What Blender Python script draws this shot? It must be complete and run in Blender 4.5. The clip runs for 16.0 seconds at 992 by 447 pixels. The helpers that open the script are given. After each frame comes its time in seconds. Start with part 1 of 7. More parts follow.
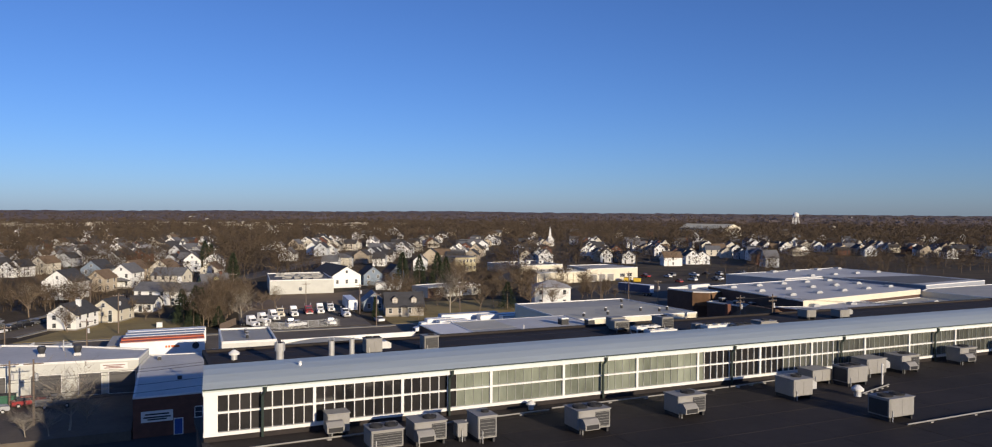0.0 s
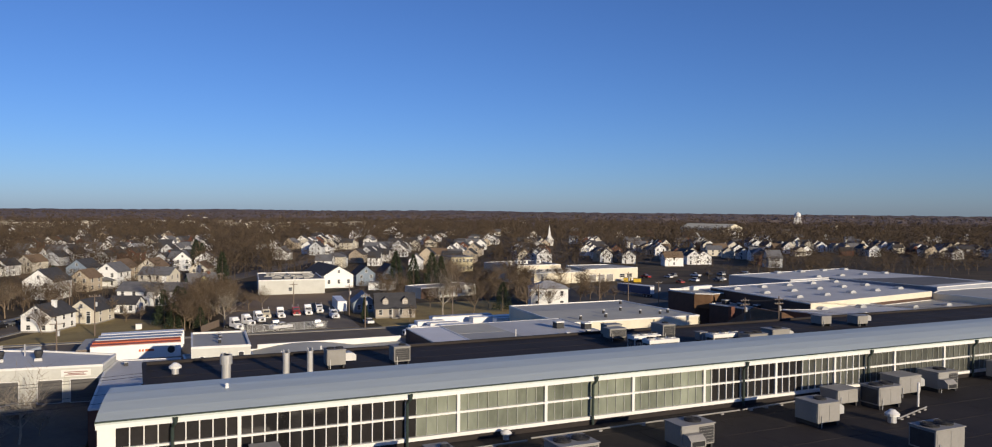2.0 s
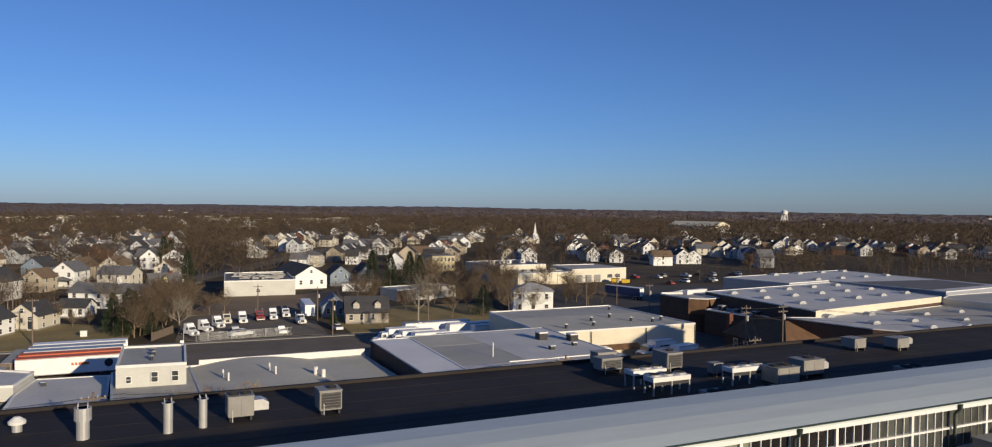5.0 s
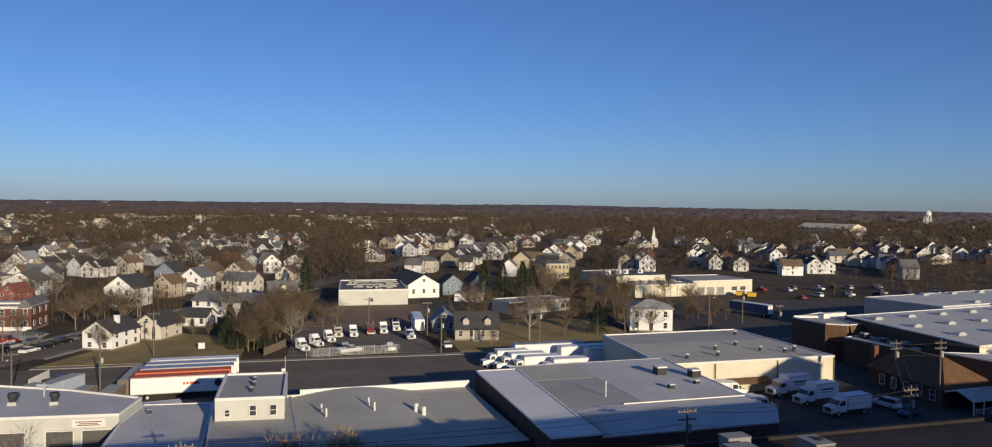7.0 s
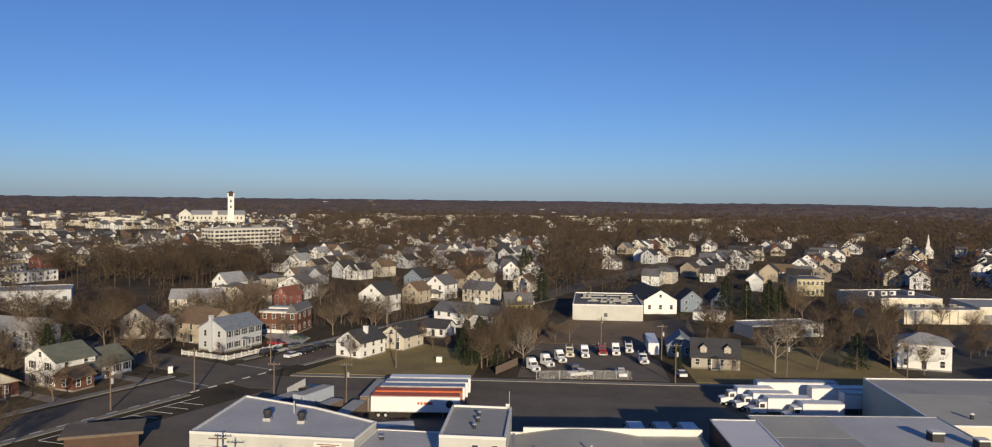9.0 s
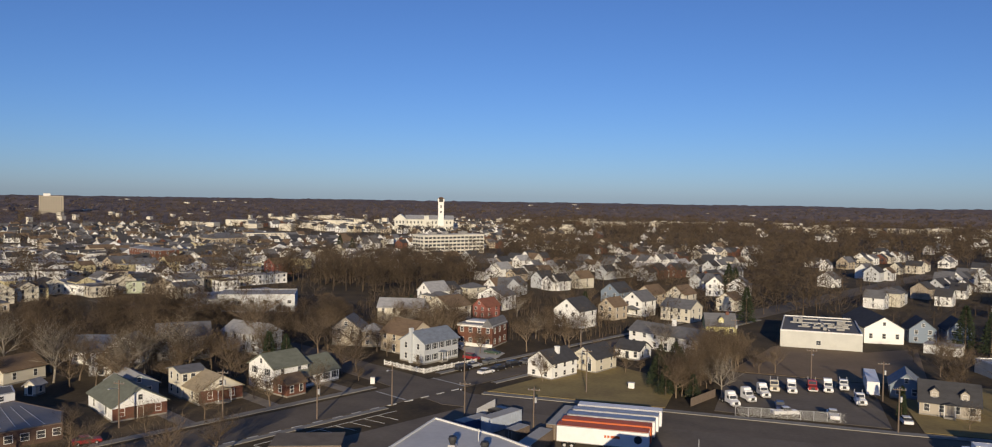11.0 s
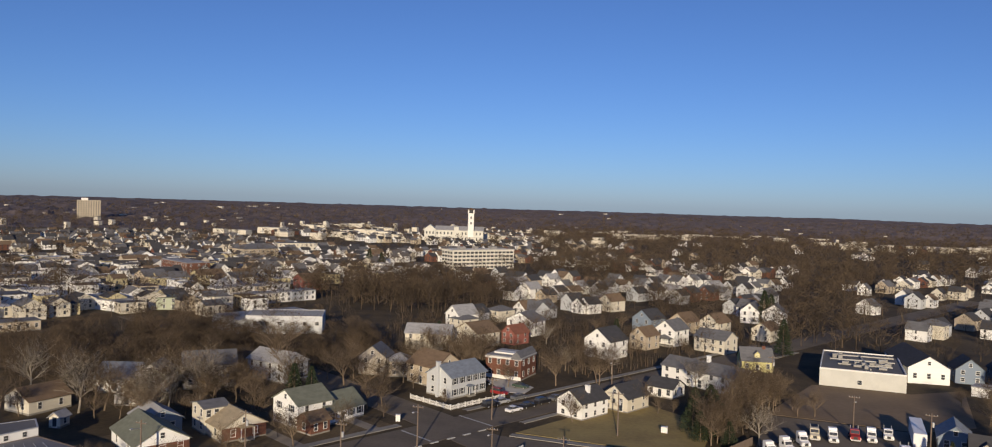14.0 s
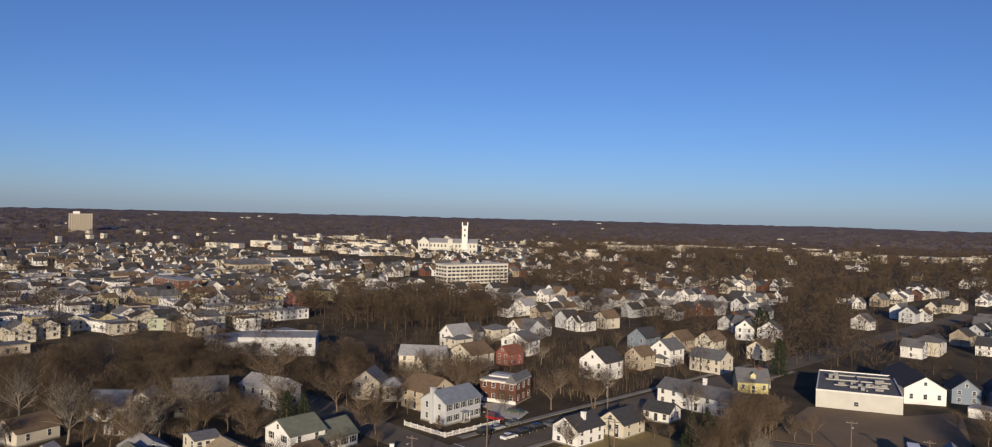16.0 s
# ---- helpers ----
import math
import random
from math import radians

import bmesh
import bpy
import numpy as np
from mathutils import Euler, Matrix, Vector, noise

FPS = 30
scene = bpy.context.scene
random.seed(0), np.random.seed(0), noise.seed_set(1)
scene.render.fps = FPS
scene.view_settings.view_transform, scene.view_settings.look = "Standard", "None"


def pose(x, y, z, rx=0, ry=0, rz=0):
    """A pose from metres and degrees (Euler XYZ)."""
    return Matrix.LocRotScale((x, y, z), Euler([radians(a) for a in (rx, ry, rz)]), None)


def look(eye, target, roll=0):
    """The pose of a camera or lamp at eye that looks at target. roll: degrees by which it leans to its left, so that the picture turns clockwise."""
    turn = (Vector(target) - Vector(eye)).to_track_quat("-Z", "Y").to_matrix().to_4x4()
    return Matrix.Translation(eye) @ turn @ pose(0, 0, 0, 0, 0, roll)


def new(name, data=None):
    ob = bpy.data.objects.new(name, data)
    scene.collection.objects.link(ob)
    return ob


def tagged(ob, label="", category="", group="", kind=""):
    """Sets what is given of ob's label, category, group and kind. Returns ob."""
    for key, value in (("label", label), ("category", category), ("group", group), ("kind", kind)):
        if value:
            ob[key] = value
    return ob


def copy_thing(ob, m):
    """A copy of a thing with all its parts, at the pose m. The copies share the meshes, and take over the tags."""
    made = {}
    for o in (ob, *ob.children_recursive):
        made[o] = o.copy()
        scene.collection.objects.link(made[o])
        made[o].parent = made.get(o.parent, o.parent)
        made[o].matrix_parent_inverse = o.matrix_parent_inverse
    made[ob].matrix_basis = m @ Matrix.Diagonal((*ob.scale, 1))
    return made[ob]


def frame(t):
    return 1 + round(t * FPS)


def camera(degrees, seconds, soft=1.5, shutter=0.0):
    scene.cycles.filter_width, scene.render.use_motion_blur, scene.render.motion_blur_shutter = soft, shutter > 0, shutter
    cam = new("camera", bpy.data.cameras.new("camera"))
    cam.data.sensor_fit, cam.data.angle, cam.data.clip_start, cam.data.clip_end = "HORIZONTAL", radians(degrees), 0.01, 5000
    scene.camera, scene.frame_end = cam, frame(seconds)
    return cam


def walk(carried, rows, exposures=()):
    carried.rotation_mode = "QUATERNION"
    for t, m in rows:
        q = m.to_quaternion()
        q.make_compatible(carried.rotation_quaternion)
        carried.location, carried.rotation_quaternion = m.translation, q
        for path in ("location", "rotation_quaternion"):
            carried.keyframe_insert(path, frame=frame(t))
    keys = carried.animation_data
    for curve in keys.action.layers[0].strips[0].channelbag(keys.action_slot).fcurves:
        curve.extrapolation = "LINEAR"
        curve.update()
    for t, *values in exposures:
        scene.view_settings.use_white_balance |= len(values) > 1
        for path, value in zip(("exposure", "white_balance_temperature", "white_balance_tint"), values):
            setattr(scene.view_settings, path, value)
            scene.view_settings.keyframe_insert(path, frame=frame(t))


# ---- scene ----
# seconds, x, y, z, yaw, pitch, roll
PATH = [
    (0, -18.97, -31.03, 31.13, -24.92, -1.01, 0.34),
    (0.5, -17.64, -29.47, 31.13, -24.85, -1.02, 0.38),
    (1, -16.39, -27.84, 31.05, -24.83, -1.02, 0.39),
    (1.5, -15.09, -26.09, 30.92, -24.84, -1.04, 0.44),
    (2, -13.85, -24.22, 30.73, -24.86, -1.05, 0.46),
    (2.5, -12.49, -22.19, 30.60, -24.92, -1.11, 0.56),
    (3, -11.29, -20.24, 30.61, -24.95, -1.15, 0.58),
    (3.5, -9.93, -18.05, 30.53, -24.98, -1.18, 0.60),
    (4, -8.60, -15.84, 30.53, -25.26, -1.22, 0.63),
    (4.5, -7.22, -13.45, 30.68, -25.72, -1.26, 0.67),
    (5, -5.86, -11.04, 31.04, -25.85, -1.31, 0.71),
    (5.5, -4.60, -8.77, 31.67, -25.14, -1.36, 0.75),
    (6, -3.51, -6.79, 32.66, -23.09, -1.43, 0.76),
    (6.5, -2.50, -5.00, 33.78, -20.38, -1.51, 0.76),
    (7, -1.56, -3.22, 35.02, -17.32, -1.59, 0.76),
    (7.5, -0.79, -1.58, 36.27, -13.97, -1.72, 0.82),
    (8, 0.00, 0.00, 37.60, -9.68, -1.79, 0.80),
    (8.5, 0.71, 1.27, 38.87, -5.09, -1.88, 0.81),
    (9, 1.29, 2.60, 40.06, 0.17, -1.97, 0.75),
    (9.5, 1.88, 3.80, 41.12, 4.90, -2.01, 0.78),
    (10, 2.42, 4.92, 42.16, 8.43, -2.00, 0.78),
    (10.5, 2.98, 5.92, 43.18, 12.15, -2.00, 0.82),
    (11, 3.46, 6.67, 44.15, 15.03, -1.97, 0.93),
    (11.5, 3.78, 7.29, 45.13, 17.03, -1.92, 1.08),
    (12, 3.83, 7.91, 46.14, 18.12, -1.86, 1.24),
    (12.5, 3.53, 8.64, 47.23, 18.26, -1.79, 1.39),
    (13, 3.04, 9.37, 48.38, 17.97, -1.71, 1.50),
    (13.5, 2.51, 10.28, 49.52, 17.56, -1.65, 1.68),
    (14, 1.81, 11.16, 50.62, 17.22, -1.54, 1.77),
    (14.5, 1.34, 11.80, 51.63, 17.00, -1.45, 1.79),
    (15, 1.16, 12.15, 52.57, 16.78, -1.32, 1.78),
    (15.5, 1.23, 12.37, 53.51, 16.77, -1.12, 1.66),
    (16, 1.26, 12.46, 54.48, 16.79, -0.86, 1.50),
]


def heading(x, y, z, yaw, pitch, roll):
    eye = Vector((x, y, z))
    a, p = radians(yaw), radians(pitch)
    way = Vector((-math.sin(a) * math.cos(p), math.cos(a) * math.cos(p), math.sin(p)))
    return look(eye, eye + 10 * way, roll)


cam = camera(64.63, 16.0, soft=1.1)
walk(cam, [(t, heading(*row)) for t, *row in PATH], [(0, 0.1, 6120, 27), (2, 0.02, 6170, 26), (3.5, -0.03, 6220, 25), (8, -0.05, 6430, 24), (11, -0.05, 6430, 25), (16, -0.05, 6430, 28)])

# ---- world and sun ----
SUN_EL, SHADOW = 13.0, Vector((-0.2, 0.98, 0)).normalized()
world = bpy.data.worlds.new("sky")
scene.world = world
world.use_nodes = True
wn = world.node_tree.nodes
sky = wn.new("ShaderNodeTexSky")
sky.sky_type, sky.sun_disc = "NISHITA", False
sky.sun_elevation = radians(SUN_EL)
sky.sun_rotation = math.atan2(-SHADOW.x, -SHADOW.y)
sky.air_density, sky.dust_density, sky.ozone_density = 0.8, 0.3, 6.0
wn["Background"].inputs["Strength"].default_value = 0.1
world.node_tree.links.new(sky.outputs["Color"], wn["Background"].inputs["Color"])
sun = new("sun", bpy.data.lights.new("sun", "SUN"))
sun.data.energy, sun.data.angle, sun.data.color = 4.8, radians(0.55), (0.955, 0.855, 0.55)
e = radians(SUN_EL)
sun.rotation_mode = "QUATERNION"
sun.rotation_quaternion = Vector((SHADOW.x * math.cos(e), SHADOW.y * math.cos(e), -math.sin(e))).to_track_quat("-Z", "Y")
scene.view_settings.exposure = 0.0


# ---- materials ----
def mat(name, col, rough=0.8, var=0.18, size=1.0, bump=0.0, metal=0.0, col2=None, spread=0.0, spec=0.3, streak=None):
    """A surface with variation at two scales; size: metres of the coarse blotches; spread: how far objects differ."""
    m = bpy.data.materials.new(name)
    m.use_nodes = True
    n, l = m.node_tree.nodes, m.node_tree.links
    b = n["Principled BSDF"]
    b.inputs["Roughness"].default_value, b.inputs["Metallic"].default_value = rough, metal
    b.inputs["Specular IOR Level"].default_value = spec
    geo = n.new("ShaderNodeNewGeometry")
    vec = geo.outputs["Position"]
    if streak:
        mp = n.new("ShaderNodeMapping")
        mp.inputs["Scale"].default_value = streak
        l.new(vec, mp.inputs["Vector"])
        vec = mp.outputs["Vector"]
    big, fine = n.new("ShaderNodeTexNoise"), n.new("ShaderNodeTexNoise")
    big.inputs["Scale"].default_value, big.inputs["Detail"].default_value = 1 / size, 4
    fine.inputs["Scale"].default_value, fine.inputs["Detail"].default_value = 9 / size, 3
    l.new(vec, big.inputs["Vector"])
    l.new(vec, fine.inputs["Vector"])
    add = n.new("ShaderNodeMath")
    add.operation = "MULTIPLY_ADD"
    l.new(fine.outputs["Fac"], add.inputs[0])
    add.inputs[1].default_value = 0.5
    l.new(big.outputs["Fac"], add.inputs[2])
    fac = add.outputs[0]
    if spread:
        info = n.new("ShaderNodeObjectInfo")
        mixr = n.new("ShaderNodeMath")
        mixr.operation = "MULTIPLY_ADD"
        l.new(info.outputs["Random"], mixr.inputs[0])
        mixr.inputs[1].default_value = spread
        l.new(fac, mixr.inputs[2])
        fac = mixr.outputs[0]
    ramp = n.new("ShaderNodeMapRange")
    ramp.inputs["From Min"].default_value, ramp.inputs["From Max"].default_value = 0.45, 1.05 + spread
    l.new(fac, ramp.inputs["Value"])
    mix = n.new("ShaderNodeMix")
    mix.data_type = "RGBA"
    l.new(ramp.outputs["Result"], mix.inputs["Factor"])
    lo = col2 or tuple(c * (1 - var) for c in col)
    hi = col if col2 else tuple(min(1, c * (1 + var)) for c in col)
    mix.inputs["A"].default_value, mix.inputs["B"].default_value = (*lo, 1), (*hi, 1)
    l.new(mix.outputs["Result"], b.inputs["Base Color"])
    if bump:
        bp = n.new("ShaderNodeBump")
        bp.inputs["Strength"].default_value, bp.inputs["Distance"].default_value = 0.6, bump
        l.new(fine.outputs["Fac"], bp.inputs["Height"])
        l.new(bp.outputs["Normal"], b.inputs["Normal"])
    return m


GROUND = mat("dry_grass", (0.112, 0.08, 0.04), 0.95, size=11, col2=(0.028, 0.0216, 0.0144), bump=0.05)
LEAF = mat("leaf_strewn_grass", (0.17, 0.1232, 0.068), 0.95, size=5, col2=(0.0595, 0.0442, 0.0272), bump=0.05)
LAWN = mat("lawn", (0.35, 0.275, 0.11), 0.95, size=9, col2=(0.2, 0.145, 0.065), bump=0.04)
FIELD = mat("bare_field", (0.25, 0.18, 0.11), 0.95, size=12, col2=(0.17, 0.12, 0.075), bump=0.04)
ASPHALT = mat("asphalt", (0.085, 0.078, 0.07), 0.85, size=6, col2=(0.055, 0.051, 0.046), bump=0.01)
ROAD = mat("road_asphalt", (0.2, 0.168, 0.13), 0.9, size=8, col2=(0.12, 0.102, 0.08), bump=0.01)
CONCRETE = mat("concrete", (0.25, 0.235, 0.205), 0.85, size=3, var=0.2)
PAINT = mat("road_paint", (0.45, 0.45, 0.42), 0.7, size=2)
DECK = mat("black_roofing", (0.037, 0.029, 0.026), 0.8, size=4, col2=(0.017, 0.014, 0.013), bump=0.02)
METALROOF = mat("grey_metal_roof", (0.52, 0.575, 0.55), 0.5, size=5, var=0.12, streak=(0.15, 1.0, 1.0))
WHITEROOF = mat("white_membrane", (0.62, 0.61, 0.58), 0.7, size=7, col2=(0.47, 0.465, 0.45))
GREYROOF = mat("grey_membrane", (0.44, 0.43, 0.395), 0.8, size=7, col2=(0.33, 0.325, 0.3))
BRIGHTROOF = mat("bright_membrane", (0.8, 0.79, 0.77), 0.65, size=6, col2=(0.68, 0.67, 0.655))
SLATEROOF = mat("dark_grey_membrane", (0.17, 0.165, 0.16), 0.8, size=7, col2=(0.12, 0.118, 0.115))
TANROOF = mat("gravel_roof", (0.54, 0.52, 0.44), 0.9, size=6, col2=(0.42, 0.405, 0.345), bump=0.02)
WHITE = mat("white_paint", (0.72, 0.71, 0.67), 0.6, size=2, var=0.07)
CREAM = mat("cream_render", (0.68, 0.62, 0.48), 0.8, size=4, var=0.1)
BLOCK = mat("painted_block", (0.54, 0.54, 0.49), 0.8, size=3, var=0.1)
BRICK = mat("red_brick", (0.185, 0.08, 0.052), 0.9, size=0.8, col2=(0.115, 0.052, 0.037))
DKBRICK = mat("dark_brick", (0.12, 0.075, 0.055), 0.9, size=1.0, col2=(0.08, 0.05, 0.04))
GLASS = mat("dark_glass", (0.055, 0.058, 0.064), 0.12, size=2, var=0.3, spec=0.6)
# the strong blotches paint uneven reflections into the fibreglass colour
FROST = mat("fibreglass_glazing", (0.29, 0.315, 0.245), 0.2, size=2.6, col2=(0.06, 0.068, 0.052), streak=(0.7, 1.0, 0.35), spread=0.25)
OLDGLASS = mat("dusty_window_glass", (0.15, 0.155, 0.13), 0.2, size=2.2, col2=(0.014, 0.014, 0.015), streak=(0.8, 1.0, 0.4), spread=0.3, spec=0.5)
PANEGLASS = mat("old_window_glass", (0.034, 0.031, 0.03), 0.12, size=1.5, col2=(0.008, 0.008, 0.009), spread=0.7, spec=0.5)
THINBAR = mat("grey_glazing_bar", (0.33, 0.34, 0.3), 0.6, size=1)
GREEN = mat("dark_green_metal", (0.03, 0.045, 0.038), 0.5, size=2)
GALV = mat("galvanised_metal", (0.5, 0.5, 0.49), 0.45, size=1.0, var=0.15, metal=0.4)
UNIT = mat("beige_metal_casing", (0.27, 0.26, 0.24), 0.55, size=1.5, var=0.12)
GRILLE = mat("dark_grille", (0.04, 0.04, 0.042), 0.6, size=0.3)
HOLLOWBLACK = mat("fan_and_unlit_hollow_black", (0.02, 0.02, 0.022), 0.6, size=0.3)
ORANGE = mat("orange_red_paint", (0.58, 0.135, 0.045), 0.55, size=3, var=0.15)
TRUCKWHITE = mat("truck_white", (0.8, 0.8, 0.79), 0.4, size=2, var=0.06)
TYRE = mat("tyre_rubber", (0.02, 0.02, 0.02), 0.8, size=0.4)
STEEL = mat("trailer_steel", (0.42, 0.42, 0.42), 0.4, size=2, metal=0.5)
RUST = mat("brown_shingle", (0.15, 0.085, 0.045), 0.9, size=1.5, var=0.25)
POLE = mat("weathered_wood_pole", (0.17, 0.13, 0.1), 0.9, size=0.6)
WIRE = mat("wire", (0.05, 0.05, 0.05), 0.6, size=1)
BARK = mat("bark", (0.24, 0.18, 0.12), 0.95, size=1.2, col2=(0.11, 0.083, 0.06), spread=0.6)
PALEBARK = mat("pale_bark", (0.36, 0.32, 0.26), 0.95, size=1.0, col2=(0.2, 0.17, 0.13))
TWIG = mat("twigs", (0.1513, 0.1062, 0.0612), 0.95, size=2.5, col2=(0.0255, 0.0187, 0.0127), spread=0.8)
FARTWIG = mat("far_twigs", (0.1342, 0.0959, 0.0601), 0.95, size=12, col2=(0.0265, 0.0203, 0.0148))
# cooler than the nearer twigs: distance haze is mixed into this woodland colour
HAZEWOOD = mat("hazed_far_woodland", (0.17, 0.133, 0.125), 0.95, size=70, col2=(0.075, 0.06, 0.06))
NEEDLE = mat("evergreen", (0.035, 0.05, 0.022), 0.9, size=1.5, col2=(0.018, 0.027, 0.014), spread=0.4)


# ---- mesh tools ----
def box(bm, x0, y0, z0, x1, y1, z1):
    v = [bm.verts.new(p) for p in ((x0, y0, z0), (x1, y0, z0), (x1, y1, z0), (x0, y1, z0), (x0, y0, z1), (x1, y0, z1), (x1, y1, z1), (x0, y1, z1))]
    for q in ((3, 2, 1, 0), (4, 5, 6, 7), (0, 1, 5, 4), (1, 2, 6, 5), (2, 3, 7, 6), (3, 0, 4, 7)):
        bm.faces.new([v[i] for i in q])
    return bm


def rod(bm, p0, p1, r0, r1=None, n=8, caps=True):
    p0, p1 = Vector(p0), Vector(p1)
    r1 = r0 if r1 is None else r1
    q = (p1 - p0).to_track_quat("Z", "Y")
    rings = []
    for p, r in ((p0, r0), (p1, r1)):
        rings.append([bm.verts.new(p + q @ Vector((r * math.cos(2 * math.pi * k / n), r * math.sin(2 * math.pi * k / n), 0))) for k in range(n)])
    for k in range(n):
        bm.faces.new((rings[0][k], rings[0][(k + 1) % n], rings[1][(k + 1) % n], rings[1][k]))
    if caps:
        bm.faces.new(rings[0][::-1])
        bm.faces.new(rings[1])
    return bm


def sheet(bm, pts, z0, z1):
    """A prism over the outline pts (anticlockwise)."""
    lo, hi = [bm.verts.new((x, y, z0)) for x, y in pts], [bm.verts.new((x, y, z1)) for x, y in pts]
    bm.faces.new(lo[::-1])
    bm.faces.new(hi)
    k = len(pts)
    for i in range(k):
        bm.faces.new((lo[i], lo[(i + 1) % k], hi[(i + 1) % k], hi[i]))
    return bm


def prism(bm, pts, y0, y1):
    """A prism along y over an outline of (x, z) points (anticlockwise seen from -y)."""
    a, b = [bm.verts.new((x, y0, z)) for x, z in pts], [bm.verts.new((x, y1, z)) for x, z in pts]
    k = len(pts)
    bm.faces.new(a)
    bm.faces.new(b[::-1])
    for i in range(k):
        bm.faces.new((a[(i + 1) % k], a[i], b[i], b[(i + 1) % k]))
    return bm


def mesh_of(name, bm, material, bevel=0.0):
    if bevel:
        bmesh.ops.bevel(bm, geom=bm.edges[:], offset=bevel, segments=1, affect="EDGES")
    me = bpy.data.meshes.new(name)
    bm.to_mesh(me)
    bm.free()
    me.materials.append(material)
    return me


def part(name, bm, material, parent, label="", bevel=0.0):
    me = bm if isinstance(bm, bpy.types.Mesh) else mesh_of(name, bm, material, bevel)
    ob = new(name, me)
    ob.parent = parent
    if label:
        ob["label"] = label
    return ob


def thing(name, x, y, z, turn, label, category, group="", kind=""):
    ob = new(name)
    ob.matrix_basis = pose(x, y, z, 0, 0, turn)
    ob.empty_display_size = 0.5
    return tagged(ob, label, category, group, kind)


def solo(name, bm, material, label, category, group="", kind="", m=None, bevel=0.0):
    ob = new(name, mesh_of(name, bm, material, bevel))
    if m is not None:
        ob.matrix_basis = m
    return tagged(ob, label, category, group, kind)


def B():
    return bmesh.new()


def place(ob, x, y, z, turn=0.0):
    ob.matrix_basis = pose(x, y, z, 0, 0, turn)
    return ob


# ---- ground and streets ----
bm = B()
RING = [0, 40, 80, 120, 160, 220, 300, 420, 600, 900, 1300, 1900, 2700, 3600, 4900]
N_AZ = 96
prev = None
for r in RING:
    if r == 0:
        ring = [bm.verts.new((0, 120, 0))]
    else:
        ring = []
        for k in range(N_AZ):
            a = 2 * math.pi * k / N_AZ
            x, y = r * math.cos(a), 120 + r * math.sin(a)
            swell = max(0, (r - 1500) / 3400) ** 2
            z = swell * 14 * (0.5 + noise.noise((x / 900, y / 900, 0.3)))
            ring.append(bm.verts.new((x, y, z)))
    if prev is not None:
        for k in range(N_AZ):
            if len(prev) == 1:
                bm.faces.new((prev[0], ring[k], ring[(k + 1) % N_AZ]))
            else:
                bm.faces.new((prev[k], ring[k], ring[(k + 1) % N_AZ], prev[(k + 1) % N_AZ]))
    prev = ring
solo("ground", bm, GROUND, "flat winter ground of dry brown-green grass", "ground", kind="structure")


def slab(name, pts, z1, material, label, category="road"):
    return solo(name, sheet(B(), pts, -0.2, z1), material, label, category, kind="structure")


def lane(name, pts, width, z1, material, label, category="road"):
    """A strip of one width along a line of points."""
    bm = B()
    pairs = []
    for i, p in enumerate(pts):
        a, b = Vector(pts[max(0, i - 1)]), Vector(pts[min(len(pts) - 1, i + 1)])
        d = (b - a).normalized()
        side = Vector((-d.y, d.x)) * width / 2
        p = Vector(p)
        pairs.append([bm.verts.new((*(p + s), z)) for s in (side, -side) for z in (-0.2, z1)])
    for (al, ah, bl, bh), (cl, ch, dl, dh) in zip(pairs, pairs[1:]):
        bm.faces.new((ah, bh, dh, ch))
        bm.faces.new((al, ah, ch, cl))
        bm.faces.new((bh, bl, dl, dh))
    return solo(name, bm, material, label, category, kind="structure")


U = Vector((0.47, 0.883))  # along the avenue
V = Vector((0.883, -0.47))  # across it, to the east


def av(u, v):
    """A place from metres along the avenue and to its east, from the crossing."""
    p = Vector((-58.5, 174)) + u * U + v * V
    return p.x, p.y


AVENUE = mat("dark_avenue_asphalt", (0.185, 0.152, 0.115), 0.9, size=7, col2=(0.11, 0.092, 0.07), bump=0.01)
avenue = lane("road_avenue", [av(-260, 0), av(-100, 0), av(0, 0), av(160, 0), av(420, 0)], 11.5, 0.05, AVENUE, "grey asphalt avenue with worn surface")
cross = lane("road_cross", [av(4, -200), av(4, -60), av(2, -8), (-48, 168), (-20, 166.5), (40, 163.5), (120, 163.0), (260, 160)], 11.0, 0.046, AVENUE, "grey asphalt cross street")
slab("road_yard", [(-60, 100), (108, 84), (116, 120), (116, 159), (20, 160), (-44, 163), (-64, 128)], 0.042, ROAD, "dark asphalt truck yard beside the street")
slab("road_alley", [(-140, -160), (180, -160), (180, 92), (-30, 98), (-75, 100), (-118, 60)], 0.038, ASPHALT, "dark asphalt alley round the factory")
slab("road_truck_lot", [(6, 176), (39.5, 173.5), (43, 213), (10, 216)], 0.05, ROAD, "worn asphalt truck parking lot")
slab("road_side_lot", [(95, 168), (210, 166), (215, 235), (150, 250), (110, 215)], 0.045, ASPHALT, "asphalt car park behind the yard")
lane("pavement_north", [(-44, 174.6), (-20, 173.6), (40, 170.4), (120, 169.8), (260, 167)], 2.0, 0.16, CONCRETE, "concrete pavement along the street", "pavement")
lane("pavement_avenue_east", [av(-150, 7.4), av(-60, 7.2), av(-16, 7.2)], 1.6, 0.16, CONCRETE, "concrete pavement along the avenue", "pavement")
lane("pavement_avenue_west", [av(-160, -8.4), av(-60, -8.4), av(-7, -8.4)], 2.0, 0.16, CONCRETE, "concrete pavement before the houses", "pavement")
lane("pavement_corner_west", [av(13, -8.6), av(60, -8.6), av(160, -8.6)], 1.8, 0.16, CONCRETE, "concrete pavement beside the fenced corner house", "pavement")
lane("pavement_corner_east", [av(16, 7.6), av(60, 7.6), av(160, 7.6)], 1.6, 0.16, CONCRETE, "concrete pavement beside the corner lawn", "pavement")
